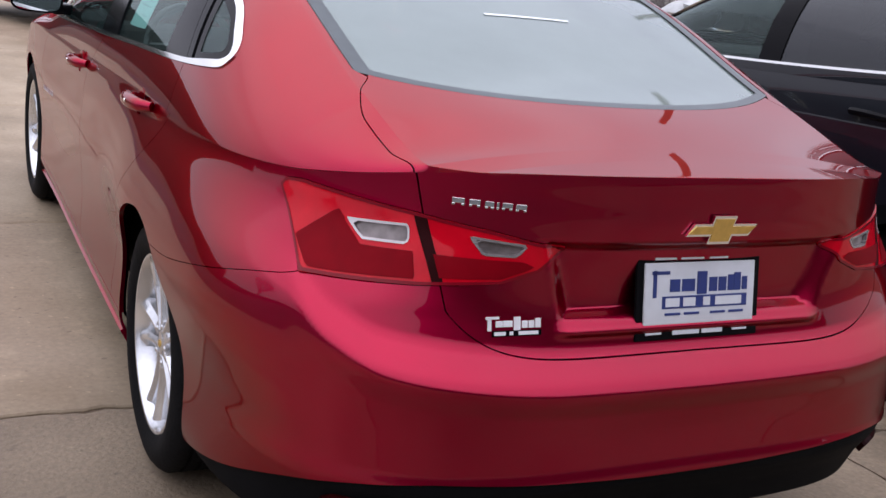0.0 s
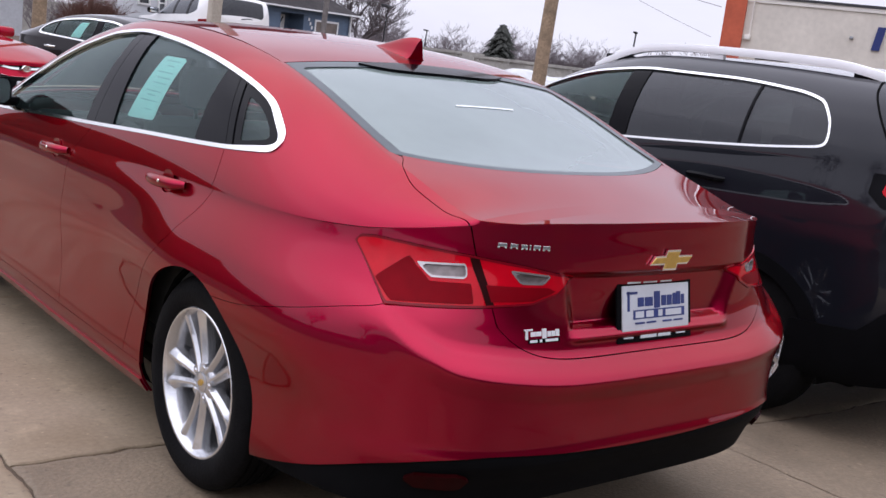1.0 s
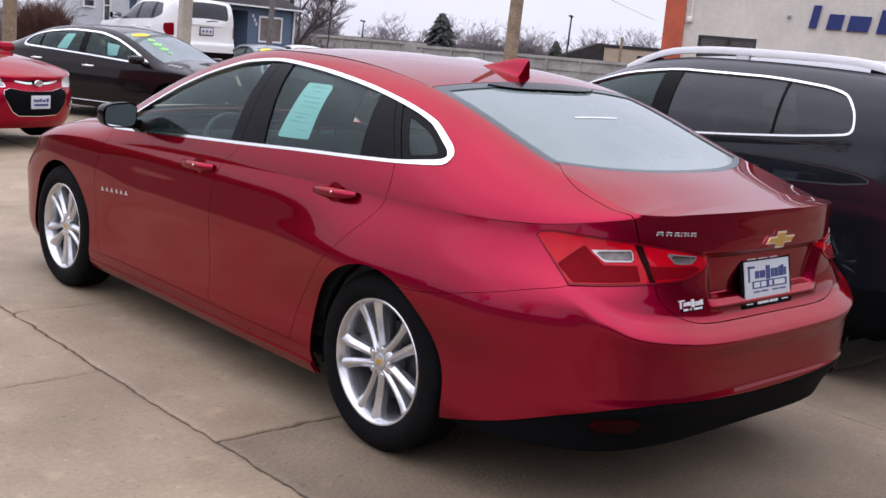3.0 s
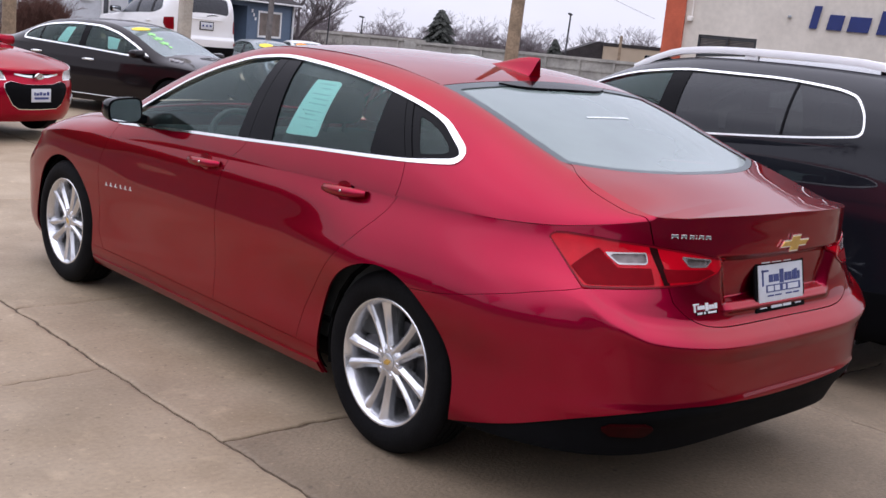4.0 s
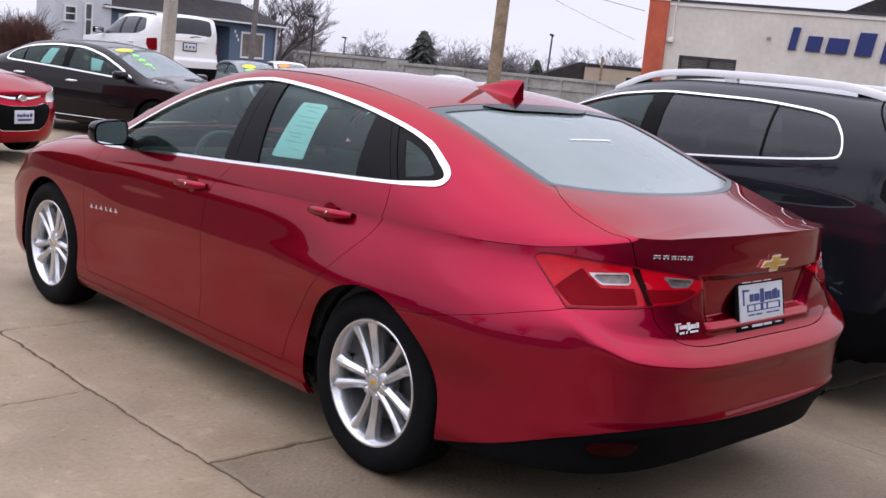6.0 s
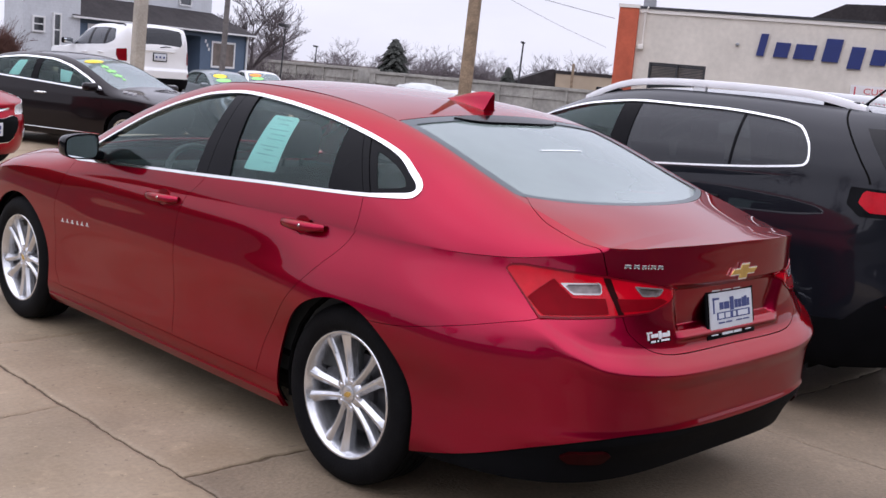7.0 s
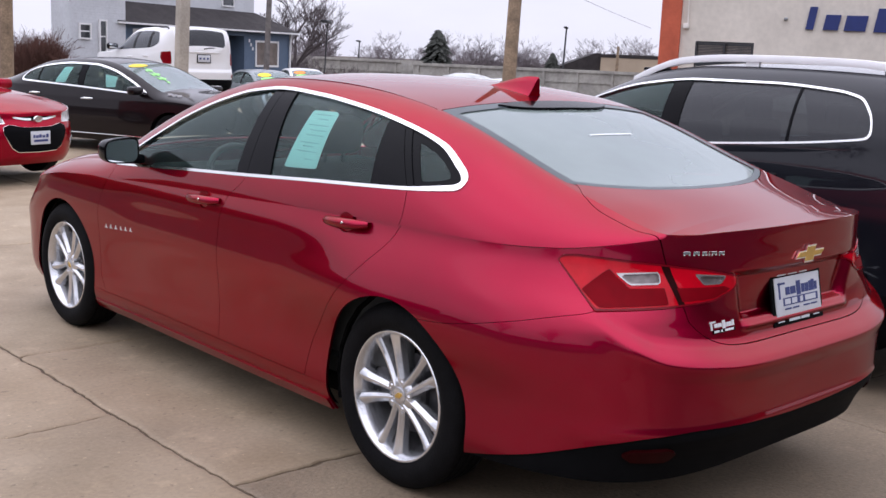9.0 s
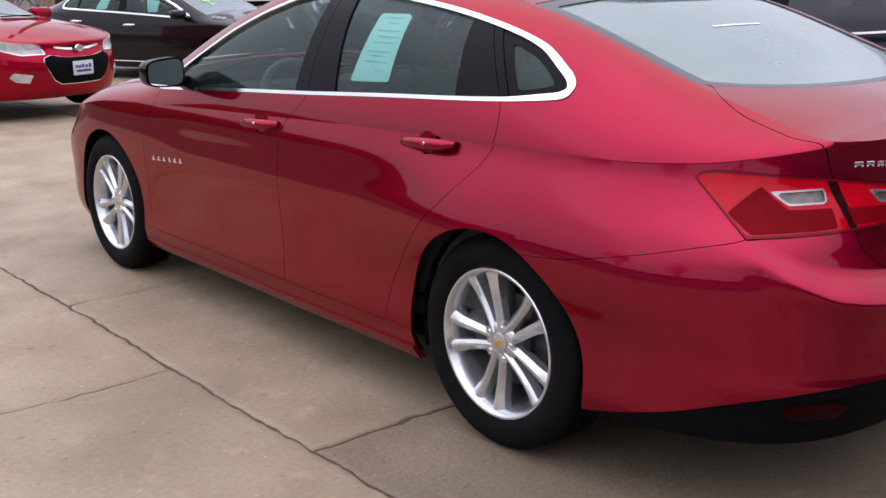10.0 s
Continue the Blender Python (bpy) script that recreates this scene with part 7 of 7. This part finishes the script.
    for text, z, size in (("CUSTOMER", 1.79, 0.30), ("PARKING", 1.46, 0.30)):
        cu = bpy.data.curves.new("sign_text", "FONT")
        cu.body, cu.size, cu.extrude = text, size, 0.004
        ob = new("sign_text", cu)
        deps = bpy.context.evaluated_depsgraph_get()
        me = bpy.data.meshes.new_from_object(ob.evaluated_get(deps))
        bpy.data.objects.remove(ob)
        wide = max(v.co.x for v in me.vertices)
        me.materials.clear()
        me.materials.append(RED_INK)
        tx = new("sign_text", me)
        tx.parent = sign
        tx.matrix_basis = Matrix.Translation((8.72, -0.106, z)) @ Matrix.Rotation(math.pi / 2, 4, "X") @ Matrix.Diagonal((1.86 / wide, 1, 1, 1))
        tagged(tx, "red capital letters")
    block("sign_arrow", (8.42, -0.106, 1.62), (8.47, -0.101, 2.02), RED_INK, sign)
    block("roof_vent", (0.74, 0.5, 3.95), (1.17, 0.95, 4.60), GREY_METAL, b, "grey roof vent", 0.02)
    bm = bmesh.new()
    tube(bm, [(1.02, -0.12, 4.28), (0.93, -0.10, 4.05), (0.93, -0.06, 2.95), (0.90, -0.08, 2.85)], 0.028, 8)
    box(bm, (0.78, -0.16, 2.74), (0.98, -0.01, 2.92), 0.02)
    part("conduit", bm, STUCCO_BAND, b, "painted conduit and box")
    bm = bmesh.new()
    box(bm, (4.24, -0.12, 3.12), (4.36, -0.01, 3.22), 0.02)
    part("wall_lamp", bm, GREY_METAL, b)
    bm = bmesh.new()
    prism(bm, [(5.5, 4.0), (8.0, 5.25), (19.0, 5.55), (22.5, 4.0)], 5.0, Matrix.Translation((0, 5.0, 0)))
    part("hip_roof", bm, SHINGLE, b, "dark brown shingled roof behind the parapet", smooth=False)
    return b


def build_house():
    m = Matrix(((0.9418, -0.3361, 0, 17.99), (0.3361, 0.9418, 0, 41.81), (0, 0, 1, 0.28), (0, 0, 0, 1)))
    b = thing("house", m, "white clapboard house with a blue single-storey shopfront", "house")
    z0 = -0.7
    # blue shopfront
    for lo, hi in (((0.9, 0, z0), (7.4, 0.2, 2.25)), ((9.2, 0, z0), (10.2, 0.2, 2.25)), ((12.0, 0, z0), (13.1, 0.2, 2.25)), ((10.2, 0, z0), (12.0, 0.2, 0.52)), ((10.2, 0, 1.68), (12.0, 0.2, 2.25)), ((7.4, 0, 1.95), (9.2, 0.2, 2.25))):
        block("shop_wall", lo, hi, BLUE_SIDING, b, "blue lap siding")
    block("shop_side_wall", (12.9, 0.21, z0), (13.1, 3.5, 2.25), BLUE_SIDING, b)
    block("entry_back", (7.3, 1.0, z0), (9.3, 1.1, 2.2), BLUE_SIDING, b)
    block("entry_side", (7.2, 0.21, z0), (7.39, 1.0, 2.2), BLUE_SIDING, b)
    block("entry_side", (9.21, 0.21, z0), (9.35, 1.0, 2.2), BLUE_SIDING, b)
    framed_window(b, 10.2, 12.0, 0.52, 1.68, 0.03, pane=BLIND, bar=False, t=0.10)
    door = block("door", (7.9, 0.92, z0), (8.8, 0.98, 1.85), TRIM_WHITE, b, "white lattice door")
    for k in (-1, 1):
        bm = bmesh.new()
        box(bm, (-0.035, -0.02, -0.55), (0.035, 0.0, 0.55), 0, Matrix.Translation((8.35, 0.915, 1.28)) @ Matrix.Rotation(radians(32 * k), 4, "Y"))
        part("door_lattice", bm, WINDOW_DARK, door, smooth=False)
    for k in range(3):
        block("number_bar", (9.55 + 0.14 * k, -0.02, 1.66 - 0.2 * k), (9.67 + 0.14 * k, -0.002, 1.82 - 0.2 * k), TRIM_WHITE, b)
    bm = bmesh.new()
    prism(bm, [(0.0, 2.18), (13.45, 2.18), (13.45, 2.26), (0.0, 2.26)], 0.12, Matrix.Translation((0, -0.45, 0)))
    part("gutter", bm, TRIM_WHITE, b, "white gutter", smooth=False)
    bm = bmesh.new()
    v = [bm.verts.new(c) for c in ((0.0, -0.42, 2.265), (13.5, -0.42, 2.265), (12.1, 1.6, 3.25), (1.4, 1.6, 3.25), (0.0, -0.42, 2.2), (13.5, -0.42, 2.2), (12.1, 1.6, 3.15), (1.4, 1.6, 3.15), (13.5, 3.5, 2.265), (13.5, 3.5, 2.2))]
    for f in ((0, 1, 2, 3), (4, 7, 6, 5), (0, 4, 5, 1), (0, 3, 7, 4), (1, 5, 9, 8), (1, 8, 2), (5, 6, 9)):
        bm.faces.new([v[i] for i in f])
    part("awning_roof", bm, SHINGLE, b, "dark brown shingled skirt roof", smooth=False)
    bm = bmesh.new()
    tube(bm, [(13.05, -0.1, 2.15), (13.05, -0.06, z0 + 0.1)], 0.06, 8)
    part("downpipe", bm, TRIM_WHITE, b, "white downpipe")
    # upper white storey
    block("upper_wall", (1.4, 1.61, z0), (12.05, 4.6, 6.6), WHITE_SIDING, b, "white lap siding")
    framed_window(b, 9.4, 10.25, 3.5, 5.0, 1.60)
    framed_window(b, 3.8, 4.6, 3.6, 5.0, 1.60)
    bm = bmesh.new()
    prism(bm, [(1.0, 6.6), (12.6, 6.6), (9.6, 9.2), (3.4, 9.2)], 3.6, Matrix.Translation((0, 1.3, 0)))
    part("main_roof", bm, SHINGLE, b, smooth=False)
    # white wing towards the street
    block("wing_wall", (-2.62, -0.3, z0), (0.55, 0.75, 6.6), WHITE_SIDING, b, "white lap siding")
    framed_window(b, -2.10, -1.56, 1.50, 2.03, -0.31)
    framed_window(b, -0.98, -0.66, 0.95, 2.22, -0.31)
    framed_window(b, -2.35, -2.0, 3.5, 4.4, -0.31)
    framed_window(b, -1.4, -0.95, 3.6, 4.6, -0.31)
    framed_window(b, -0.3, 0.2, 3.6, 4.6, -0.31)
    block("wing_roof", (-2.85, -0.6, 6.6), (0.85, 1.1, 6.9), SHINGLE, b)
    block("porch_post", (0.62, -0.2, z0), (0.74, -0.08, 2.2), BLUE_SIDING, b)
    block("porch_door", (1.3, -0.03, z0), (2.1, -0.003, 2.0), TRIM_WHITE, b, "white porch door")
    block("porch_door_glass", (1.42, -0.045, 1.0), (1.98, -0.032, 1.85), WINDOW_DARK, b)
    bm = bmesh.new()
    tube(bm, [(1.0, -0.5, 0.9), (1.0, -0.5, 1.4), (1.25, -0.5, 1.1), (1.7, -0.5, 1.0)], 0.05, 8)
    part("yellow_rail", bm, YELLOW_PLASTIC, b, "bright yellow plastic rail")
    return b


def pole(name, x, y, z, h, r, lean, mat, label, square=False):
    bm = bmesh.new()
    if square:
        box(bm, (-r, -r, -0.3), (r, r, h), 0.012)
    else:
        tube(bm, [(0, 0, -0.3), (0, 0, h * 0.33), (0, 0, h * 0.66), (0, 0, h)], [r * 1.1, r, r * 0.9, r * 0.78], 14)
    return solid(name, bm, mat, Matrix.Translation((x, y, z)) @ Matrix.Rotation(radians(lean[0]), 4, "Y") @ Matrix.Rotation(radians(lean[1]), 4, "X"), label, "pole")


def build_poles():
    pole("utility_pole", 10.68, 10.70, 0.18, 9.0, 0.118, (5.5, -3.0), WOOD_POLE, "leaning brown wooden utility pole")
    pole("sign_post", 7.18, 16.2, 0.2, 6.2, 0.103, (1.5, 0.5), PALE_POST, "pale weathered square post", square=True)
    pole("utility_pole", 23.1, 37.5, -0.4, 9.7, 0.12, (3.5, -2.0), GREY_WOOD, "grey-brown wooden utility pole")
    pole("utility_pole", 4.57, 18.2, 0.36, 8.0, 0.125, (1.0, -0.5), WOOD_POLE, "brown wooden pole behind the parked cars")
    pole("short_pole", 61.1, 48.1, -2.4, 5.35, 0.13, (2.0, -1.0), WOOD_POLE, "short dark wooden pole")
    for x, y, z, h, name, r in ((81.2, 71.1, -2.6, 7.7, "street_lamp", 0.12), (72.1, 93.7, -2.6, 5.6, "street_lamp", 0.10), (29.15, 41.45, -0.6, 3.68, "street_lamp", 0.045)):
        lamp = thing(name, pose(x, y, z, 0, 3, 0), "dark street lamp with a flat head", "street lamp", "street lamps")
        bm = bmesh.new()
        tube(bm, [(0, 0, 0), (0, 0, h)], [r, r * 0.7], 8)
        part("pole", bm, DARK_METAL, lamp)
        bm = bmesh.new()
        box(bm, (-h * 0.16, -0.18, h - 0.05), (0.1, 0.18, h + 0.10), 0.04, Matrix.Rotation(radians(35), 4, "Z"))
        part("lamp_head", bm, DARK_METAL, lamp)
    for a, c, sag, r in (((15.78, 20.01, 4.73), (29.37, 21.3, 4.02), 0.05, 0.012), ((17.59, 18.37, 4.47), (29.3, 21.5, 2.95), 0.1, 0.007)):
        bm = bmesh.new()
        a, c = Vector(a), Vector(c)
        tube(bm, [a.lerp(c, k / 12) - Vector((0, 0, sag * math.sin(math.pi * max(0.0, k) / 12))) for k in range(-8, 13)], r, 5)
        solid("overhead_wire", bm, GREY_METAL, pose(0, 0, 0), "thin dark overhead wire", "wire", "overhead wires")


def grow(bm, p, d, length, r, level, rng, droop=0.0, seg=4, thin=0.007):
    """A limb with its twigs."""
    pts, rad = [p.copy()], [r]
    for k in range(3):
        d = (d + Vector((rng.uniform(-0.16, 0.16), rng.uniform(-0.16, 0.16), rng.uniform(-0.08, 0.12) - droop))).normalized()
        p = p + d * (length / 3)
        pts.append(p.copy())
        rad.append(max(r * (1 - 0.27 * (k + 1)), thin))
    tube(bm, pts, rad, 6 if level > 2 else (4 if level > 1 else 3), cap=False)
    if level == 0:
        return
    for k in range(seg + (1 if level == 1 else 0)):
        u = 0.35 + 0.65 * (k + rng.random()) / (seg + 1)
        i = min(2, int(u * 3))
        q = pts[i].lerp(pts[i + 1], u * 3 - i)
        w = rng.uniform(0, 6.283)
        side = Vector((math.cos(w), math.sin(w), rng.uniform(0.1, 0.7)))
        grow(bm, q, (d * 0.75 + side * 0.75).normalized(), length * rng.uniform(0.5, 0.72), max(r * 0.48, thin), level - 1, rng, droop, seg, thin)


def bare_tree(h, seed, levels=4, r=None, seg=4, thin=0.02, clear=0.28, wide=0.62, bark=HAZED_BARK):
    rng = random.Random(seed)
    t = new("bare_tree")
    bm = bmesh.new()
    r = r or h * 0.022
    th = h * clear
    tube(bm, [(0, 0, -0.4), (0.02, 0, th * 0.5), (0, 0.03, th)], [r * 1.25, r, r * 0.85], 9)
    part("trunk", bm, bark, t)
    bm = bmesh.new()
    for k in range(6):
        w = k * 1.05 + rng.uniform(-0.3, 0.3)
        grow(bm, Vector((0, 0, th * rng.uniform(0.7, 1.0))), Vector((math.cos(w) * wide, math.sin(w) * wide, 1)).normalized(), h * rng.uniform(0.26, 0.36), r * 0.55, levels - 1, rng, 0, seg, thin)
    grow(bm, Vector((0, 0, th)), Vector((0, 0, 1)), h * 0.38, r * 0.7, levels - 1, rng, 0, seg, thin)
    part("crown", bm, bark, t, "bare twiggy crown")
    return tagged(t, "leafless grey-brown tree with fine bare twigs", "tree", "bare trees")


def conifer(h, seed):
    rng = random.Random(seed)
    t = new("conifer")
    bm = bmesh.new()
    tube(bm, [(0, 0, -0.3), (0, 0, h)], [h * 0.02, 0.02], 8)
    part("trunk", bm, BARK, t)
    bm = bmesh.new()
    for k in range(900):
        u = rng.random() ** 0.8
        z = h * (0.10 + 0.88 * u)
        rad = h * 0.33 * (1 - u) ** 0.7 * rng.uniform(0.25, 1.15)
        w = rng.uniform(0, 6.283)
        c = Vector((rad * math.cos(w), rad * math.sin(w), z))
        s = h * rng.uniform(0.02, 0.045)
        n = Vector((math.cos(w) * s * 1.6, math.sin(w) * s * 1.6, -s * 0.5))
        side = Vector((-math.sin(w), math.cos(w), 0)) * s
        vs = [bm.verts.new(c - n), bm.verts.new(c + side + Vector((0, 0, s * 0.3))), bm.verts.new(c + n), bm.verts.new(c - side), bm.verts.new(c + Vector((0, 0, s)))]
        for f in ((0, 1, 4), (1, 2, 4), (2, 3, 4), (3, 0, 4), (0, 3, 2, 1)):
            bm.faces.new([vs[i] for i in f])
    part("crown", bm, NEEDLES, t, "dark needle crown")
    return tagged(t, "dark green conifer among bare trees", "tree")


def build_trees():
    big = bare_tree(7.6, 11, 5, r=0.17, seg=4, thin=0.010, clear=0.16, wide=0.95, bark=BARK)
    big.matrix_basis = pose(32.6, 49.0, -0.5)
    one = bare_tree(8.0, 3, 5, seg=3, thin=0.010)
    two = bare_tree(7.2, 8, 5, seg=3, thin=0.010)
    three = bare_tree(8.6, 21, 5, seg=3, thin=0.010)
    one.matrix_basis = pose(84.6, 83.4, -3.2)
    two.matrix_basis = pose(86.8, 80.2, -3.2)
    three.matrix_basis = pose(83.0, 86.2, -2.9)
    rng = random.Random(5)
    for k in range(30):
        u = k / 29
        x, y = 64 + 36 * u + rng.uniform(-2, 2), 112 - 40 * u + rng.uniform(-4, 4)
        if 0.66 < u < 0.72:
            continue
        c = copy_thing((one, two, three)[k % 3], pose(x, y, -2.9, 0, 0, rng.uniform(0, 360)))
        c.scale = (1.15, 1.15, rng.uniform(0.75, 1.12))
    for x, y, s in ((86.2, 82.0, 0.9), (85.0, 81.0, 0.95), (82.2, 84.8, 0.85), (88.0, 78.9, 0.8), (34.9, 52.0, 0.7), (27.5, 98, 1.0), (33.5, 104, 1.1), (22, 92, 1.0), (16.5, 84, 1.0), (22.9, 74.5, 0.72), (24.6, 73.5, 0.8), (26.3, 74.2, 0.75), (28.0, 73.0, 0.7), (30.0, 74.5, 0.75), (21.0, 76.0, 0.8), (19.2, 75.0, 0.78), (10, 88, 1.1), (5, 80, 1.0), (-4, 85, 1.1)):
        c = copy_thing((two, three, one)[int(x) % 3], pose(x, y, -2.7, 0, 0, rng.uniform(0, 360)))
        c.scale = (s, s, s)
    fir = conifer(6.3, 4)
    fir.matrix_basis = pose(53.75, 60.03, -2.7)
    c = copy_thing(fir, pose(71.3, 63.6, -2.7))
    c.scale = (0.7, 0.7, 0.8)
    for x, y, s in ((-22, 1, 1.2), (-21, 10, 1.2), (-22, -9, 1.1)):
        c = copy_thing((one, two, three)[int(-x) % 3], pose(x, y, 0, 0, 0, rng.uniform(0, 360)))
        c.scale = (s, s, s)
    # tangled scrub along the foot of the trees
    for x0, y0, x1, y1, z, n, high, thin, seed in ((30.5, 47.6, 41.5, 47.9, -0.9, 150, 1.15, 0.008, 14), (62, 105, 99, 68, -2.9, 170, 2.6, 0.02, 15)):
        rng = random.Random(seed)
        bm = bmesh.new()
        for k in range(n):
            u = rng.random()
            p = Vector((x0 + (x1 - x0) * u + rng.uniform(-0.9, 0.9), y0 + (y1 - y0) * u + rng.uniform(-1.2, 1.2), 0))
            p.z = z if z < -2 else ground_z(p.x, p.y) - 0.1
            w, e = rng.uniform(0, 6.283), rng.uniform(0.8, 1.45)
            grow(bm, p, Vector((math.cos(w) * math.cos(e), math.sin(w) * math.cos(e), math.sin(e))), high * rng.uniform(0.6, 1.15), thin * 2.5, 3, rng, 0, 3, thin)
        solid("scrub", bm, BARK, pose(0, 0, 0), "leafless grey-brown scrub under the trees", "scrub", kind="stuff")
    # reddish shrub beside the house
    rng = random.Random(9)
    bm = bmesh.new()
    for k in range(200):
        w, e = rng.uniform(0, 6.283), rng.uniform(0.45, 1.45)
        d = Vector((math.cos(w) * math.cos(e), math.sin(w) * math.cos(e), math.sin(e)))
        grow(bm, Vector((rng.uniform(-0.45, 0.45), rng.uniform(-0.45, 0.45), 0)), d, rng.uniform(0.45, 0.72), 0.010, 3, rng, 0.03, 4, 0.0035)
    solid("shrub", bm, BUSH_TWIG, pose(12.5, 36.1, -0.58) @ Matrix.Diagonal((1.3, 1.3, 2.2, 1)), "dense leafless red-brown shrub", "shrub")


def build_train():
    """Pale grey freight wagons on the line behind the lots."""
    a, c = Vector((50.2, 36.0, 0)), Vector((31.2, 86.5, 0))
    d = (c - a).normalized()
    rot = math.degrees(math.atan2(d.y, d.x))
    n = 4
    length = 16.2
    for k in range(n):
        p = a + d * (length + 0.9) * k
        w = thing("freight_wagon", pose(p.x, p.y, -2.6, 0, 0, rot), "pale grey open freight wagon on the railway", "wagon", "freight wagons")
        top = 3.62 + (0.12 if k % 2 else 0)
        block("wagon_side", (0, -1.45, 0.9), (length, -1.35, top), TRAIN_GREY, w)
        block("wagon_side", (0, 1.35, 0.9), (length, 1.45, top), TRAIN_GREY, w)
        block("wagon_end", (0, -1.34, 0.9), (0.1, 1.34, top), TRAIN_GREY, w)
        block("wagon_end", (length - 0.1, -1.34, 0.9), (length, 1.34, top), TRAIN_GREY, w)
        block("wagon_floor", (0.11, -1.34, 0.9), (length - 0.11, 1.34, 1.1), TRAIN_DARK, w)
        for s in (-1, 1):
            block("top_rail", (-0.05, s * 1.47 - 0.09, top), (length + 0.05, s * 1.47 + 0.09, top + 0.16), TRAIN_GREY, w)
            block("side_ridge", (0.05, s * 1.47 - 0.04, top - 0.62), (length - 0.05, s * 1.47 + 0.04, top - 0.52), TRAIN_GREY, w)
            for j in range(8):
                x = 0.4 + (length - 0.8) * j / 7
                block("side_rib", (x - 0.07, s * 1.50 - 0.06, 0.95), (x + 0.07, s * 1.50 + 0.06, top - 0.01), TRAIN_GREY, w)
        for x in (1.6, 3.4, length - 3.4, length - 1.6):
            bm = bmesh.new()
            for s in (-1, 1):
                lathe(bm, [(0.42, -0.06), (0.42, 0.06), (0, 0.06)], "y", 18, m=Matrix.Translation((x, s * 0.75, 0.42)))
            box(bm, (x - 0.06, -0.8, 0.36), (x + 0.06, 0.8, 0.48))
            part("wheelset", bm, TRAIN_DARK, w)
        block("bogie_frame", (1.0, -1.1, 0.5), (4.0, 1.1, 0.88), TRAIN_DARK, w)
        block("bogie_frame", (length - 4.0, -1.1, 0.5), (length - 1.0, 1.1, 0.88), TRAIN_DARK, w)


def build_far():
    g = thing("garage", pose(15.9, 55.0, 0.1, 0, 0, 8), "white garage with a dark roof", "garage")
    block("wall", (-9, 0, -0.95), (0.0, 6, 2.1), WHITE_SIDING, g)
    bm = bmesh.new()
    prism(bm, [(-9.3, 2.1), (0.4, 2.1), (0.4, 2.25), (-9.3, 2.25)], 0.4, Matrix.Translation((0, -0.4, 0)))
    part("fascia", bm, TRIM_WHITE, g, smooth=False)
    bm = bmesh.new()
    v = [bm.verts.new(c) for c in ((-9.3, -0.4, 2.253), (0.4, -0.4, 2.253), (0.4, 3, 4.2), (-9.3, 3, 4.2), (0.4, 6.3, 2.253), (-9.3, 6.3, 2.253))]
    for f in ((0, 1, 2, 3), (3, 2, 4, 5), (1, 4, 2), (0, 3, 5)):
        bm.faces.new([v[i] for i in f])
    part("roof", bm, SHINGLE, g, "dark shingled roof", smooth=False)
    f = thing("low_building", pose(84.3, 68.5, -2.7, 0, 0, -45), "low tan building with a brown roof in the distance", "building")
    block("wall", (0, 0, 0), (9, 8, 5.0), TAN_WALL, f)
    block("parapet", (-0.05, -0.05, 5.003), (9.05, 8, 5.35), SHINGLE, f)
    bm = bmesh.new()
    prism(bm, [(-5.5, 0), (0.0, 0), (0.0, 5.4), (-0.6, 5.4), (-5.5, 3.4)], 7.0, Matrix.Translation((0, 0.4, 0)))
    part("brown_gable", bm, SHINGLE, f, "brown sloping end", smooth=False)
    rng = random.Random(2)
    bm = bmesh.new()
    bmesh.ops.create_icosphere(bm, subdivisions=4, radius=1)
    for v in bm.verts:
        k = 0.25 * noise.noise(v.co * 2.1) + 0.08 * noise.noise(v.co * 7)
        v.co = Vector((v.co.x * 5.2, v.co.y * 3.0, v.co.z * 1.5)) * (1 + k)
    solid("snow_pile", bm, SNOW, pose(39.1, 40.7, -0.9, 0, 0, -35), "grey heap of old snow", "snow pile")


def build_behind():
    """Plain dark treeline and hedge, unseen, added on the sides the camera does not look at to block low sky and darken
    reflections.
    """
    bm = bmesh.new()
    for x0, y0, x1, y1, h in ((-34, -34, -34, 30, 2.5), (-34, -30, 40, -30, 13.0), (-34, 30, -4, 46, 4.2)):
        n = 60
        rows = []
        d = Vector((x1 - x0, y1 - y0, 0)).normalized()
        side = Vector((-d.y, d.x, 0)) * (1 if x0 == x1 or y1 > y0 else -1)
        for k in range(n + 1):
            p = Vector((x0 + (x1 - x0) * k / n, y0 + (y1 - y0) * k / n, -0.4))
            top = h * (1 + 0.22 * noise.noise(p * 0.09) + 0.05 * noise.noise(p * 0.5))
            rows.append([bm.verts.new(q) for q in (p, p + Vector((0, 0, top * 0.7)), p + side * 0.7 + Vector((0, 0, top)), p + side * 2 + Vector((0, 0, top * 0.7)), p + side * 3)])
        for a, c in zip(rows, rows[1:]):
            for j in range(4):
                bm.faces.new((a[j], a[j + 1], c[j + 1], c[j]))
    solid("hedge", bm, NEEDLES, pose(0, 0, 0), "unseen dark hedge added to block low sky and darken reflections", "hedge", kind="structure")


build_dealership()
build_house()
build_poles()
build_trees()
build_train()
build_far()
build_behind()
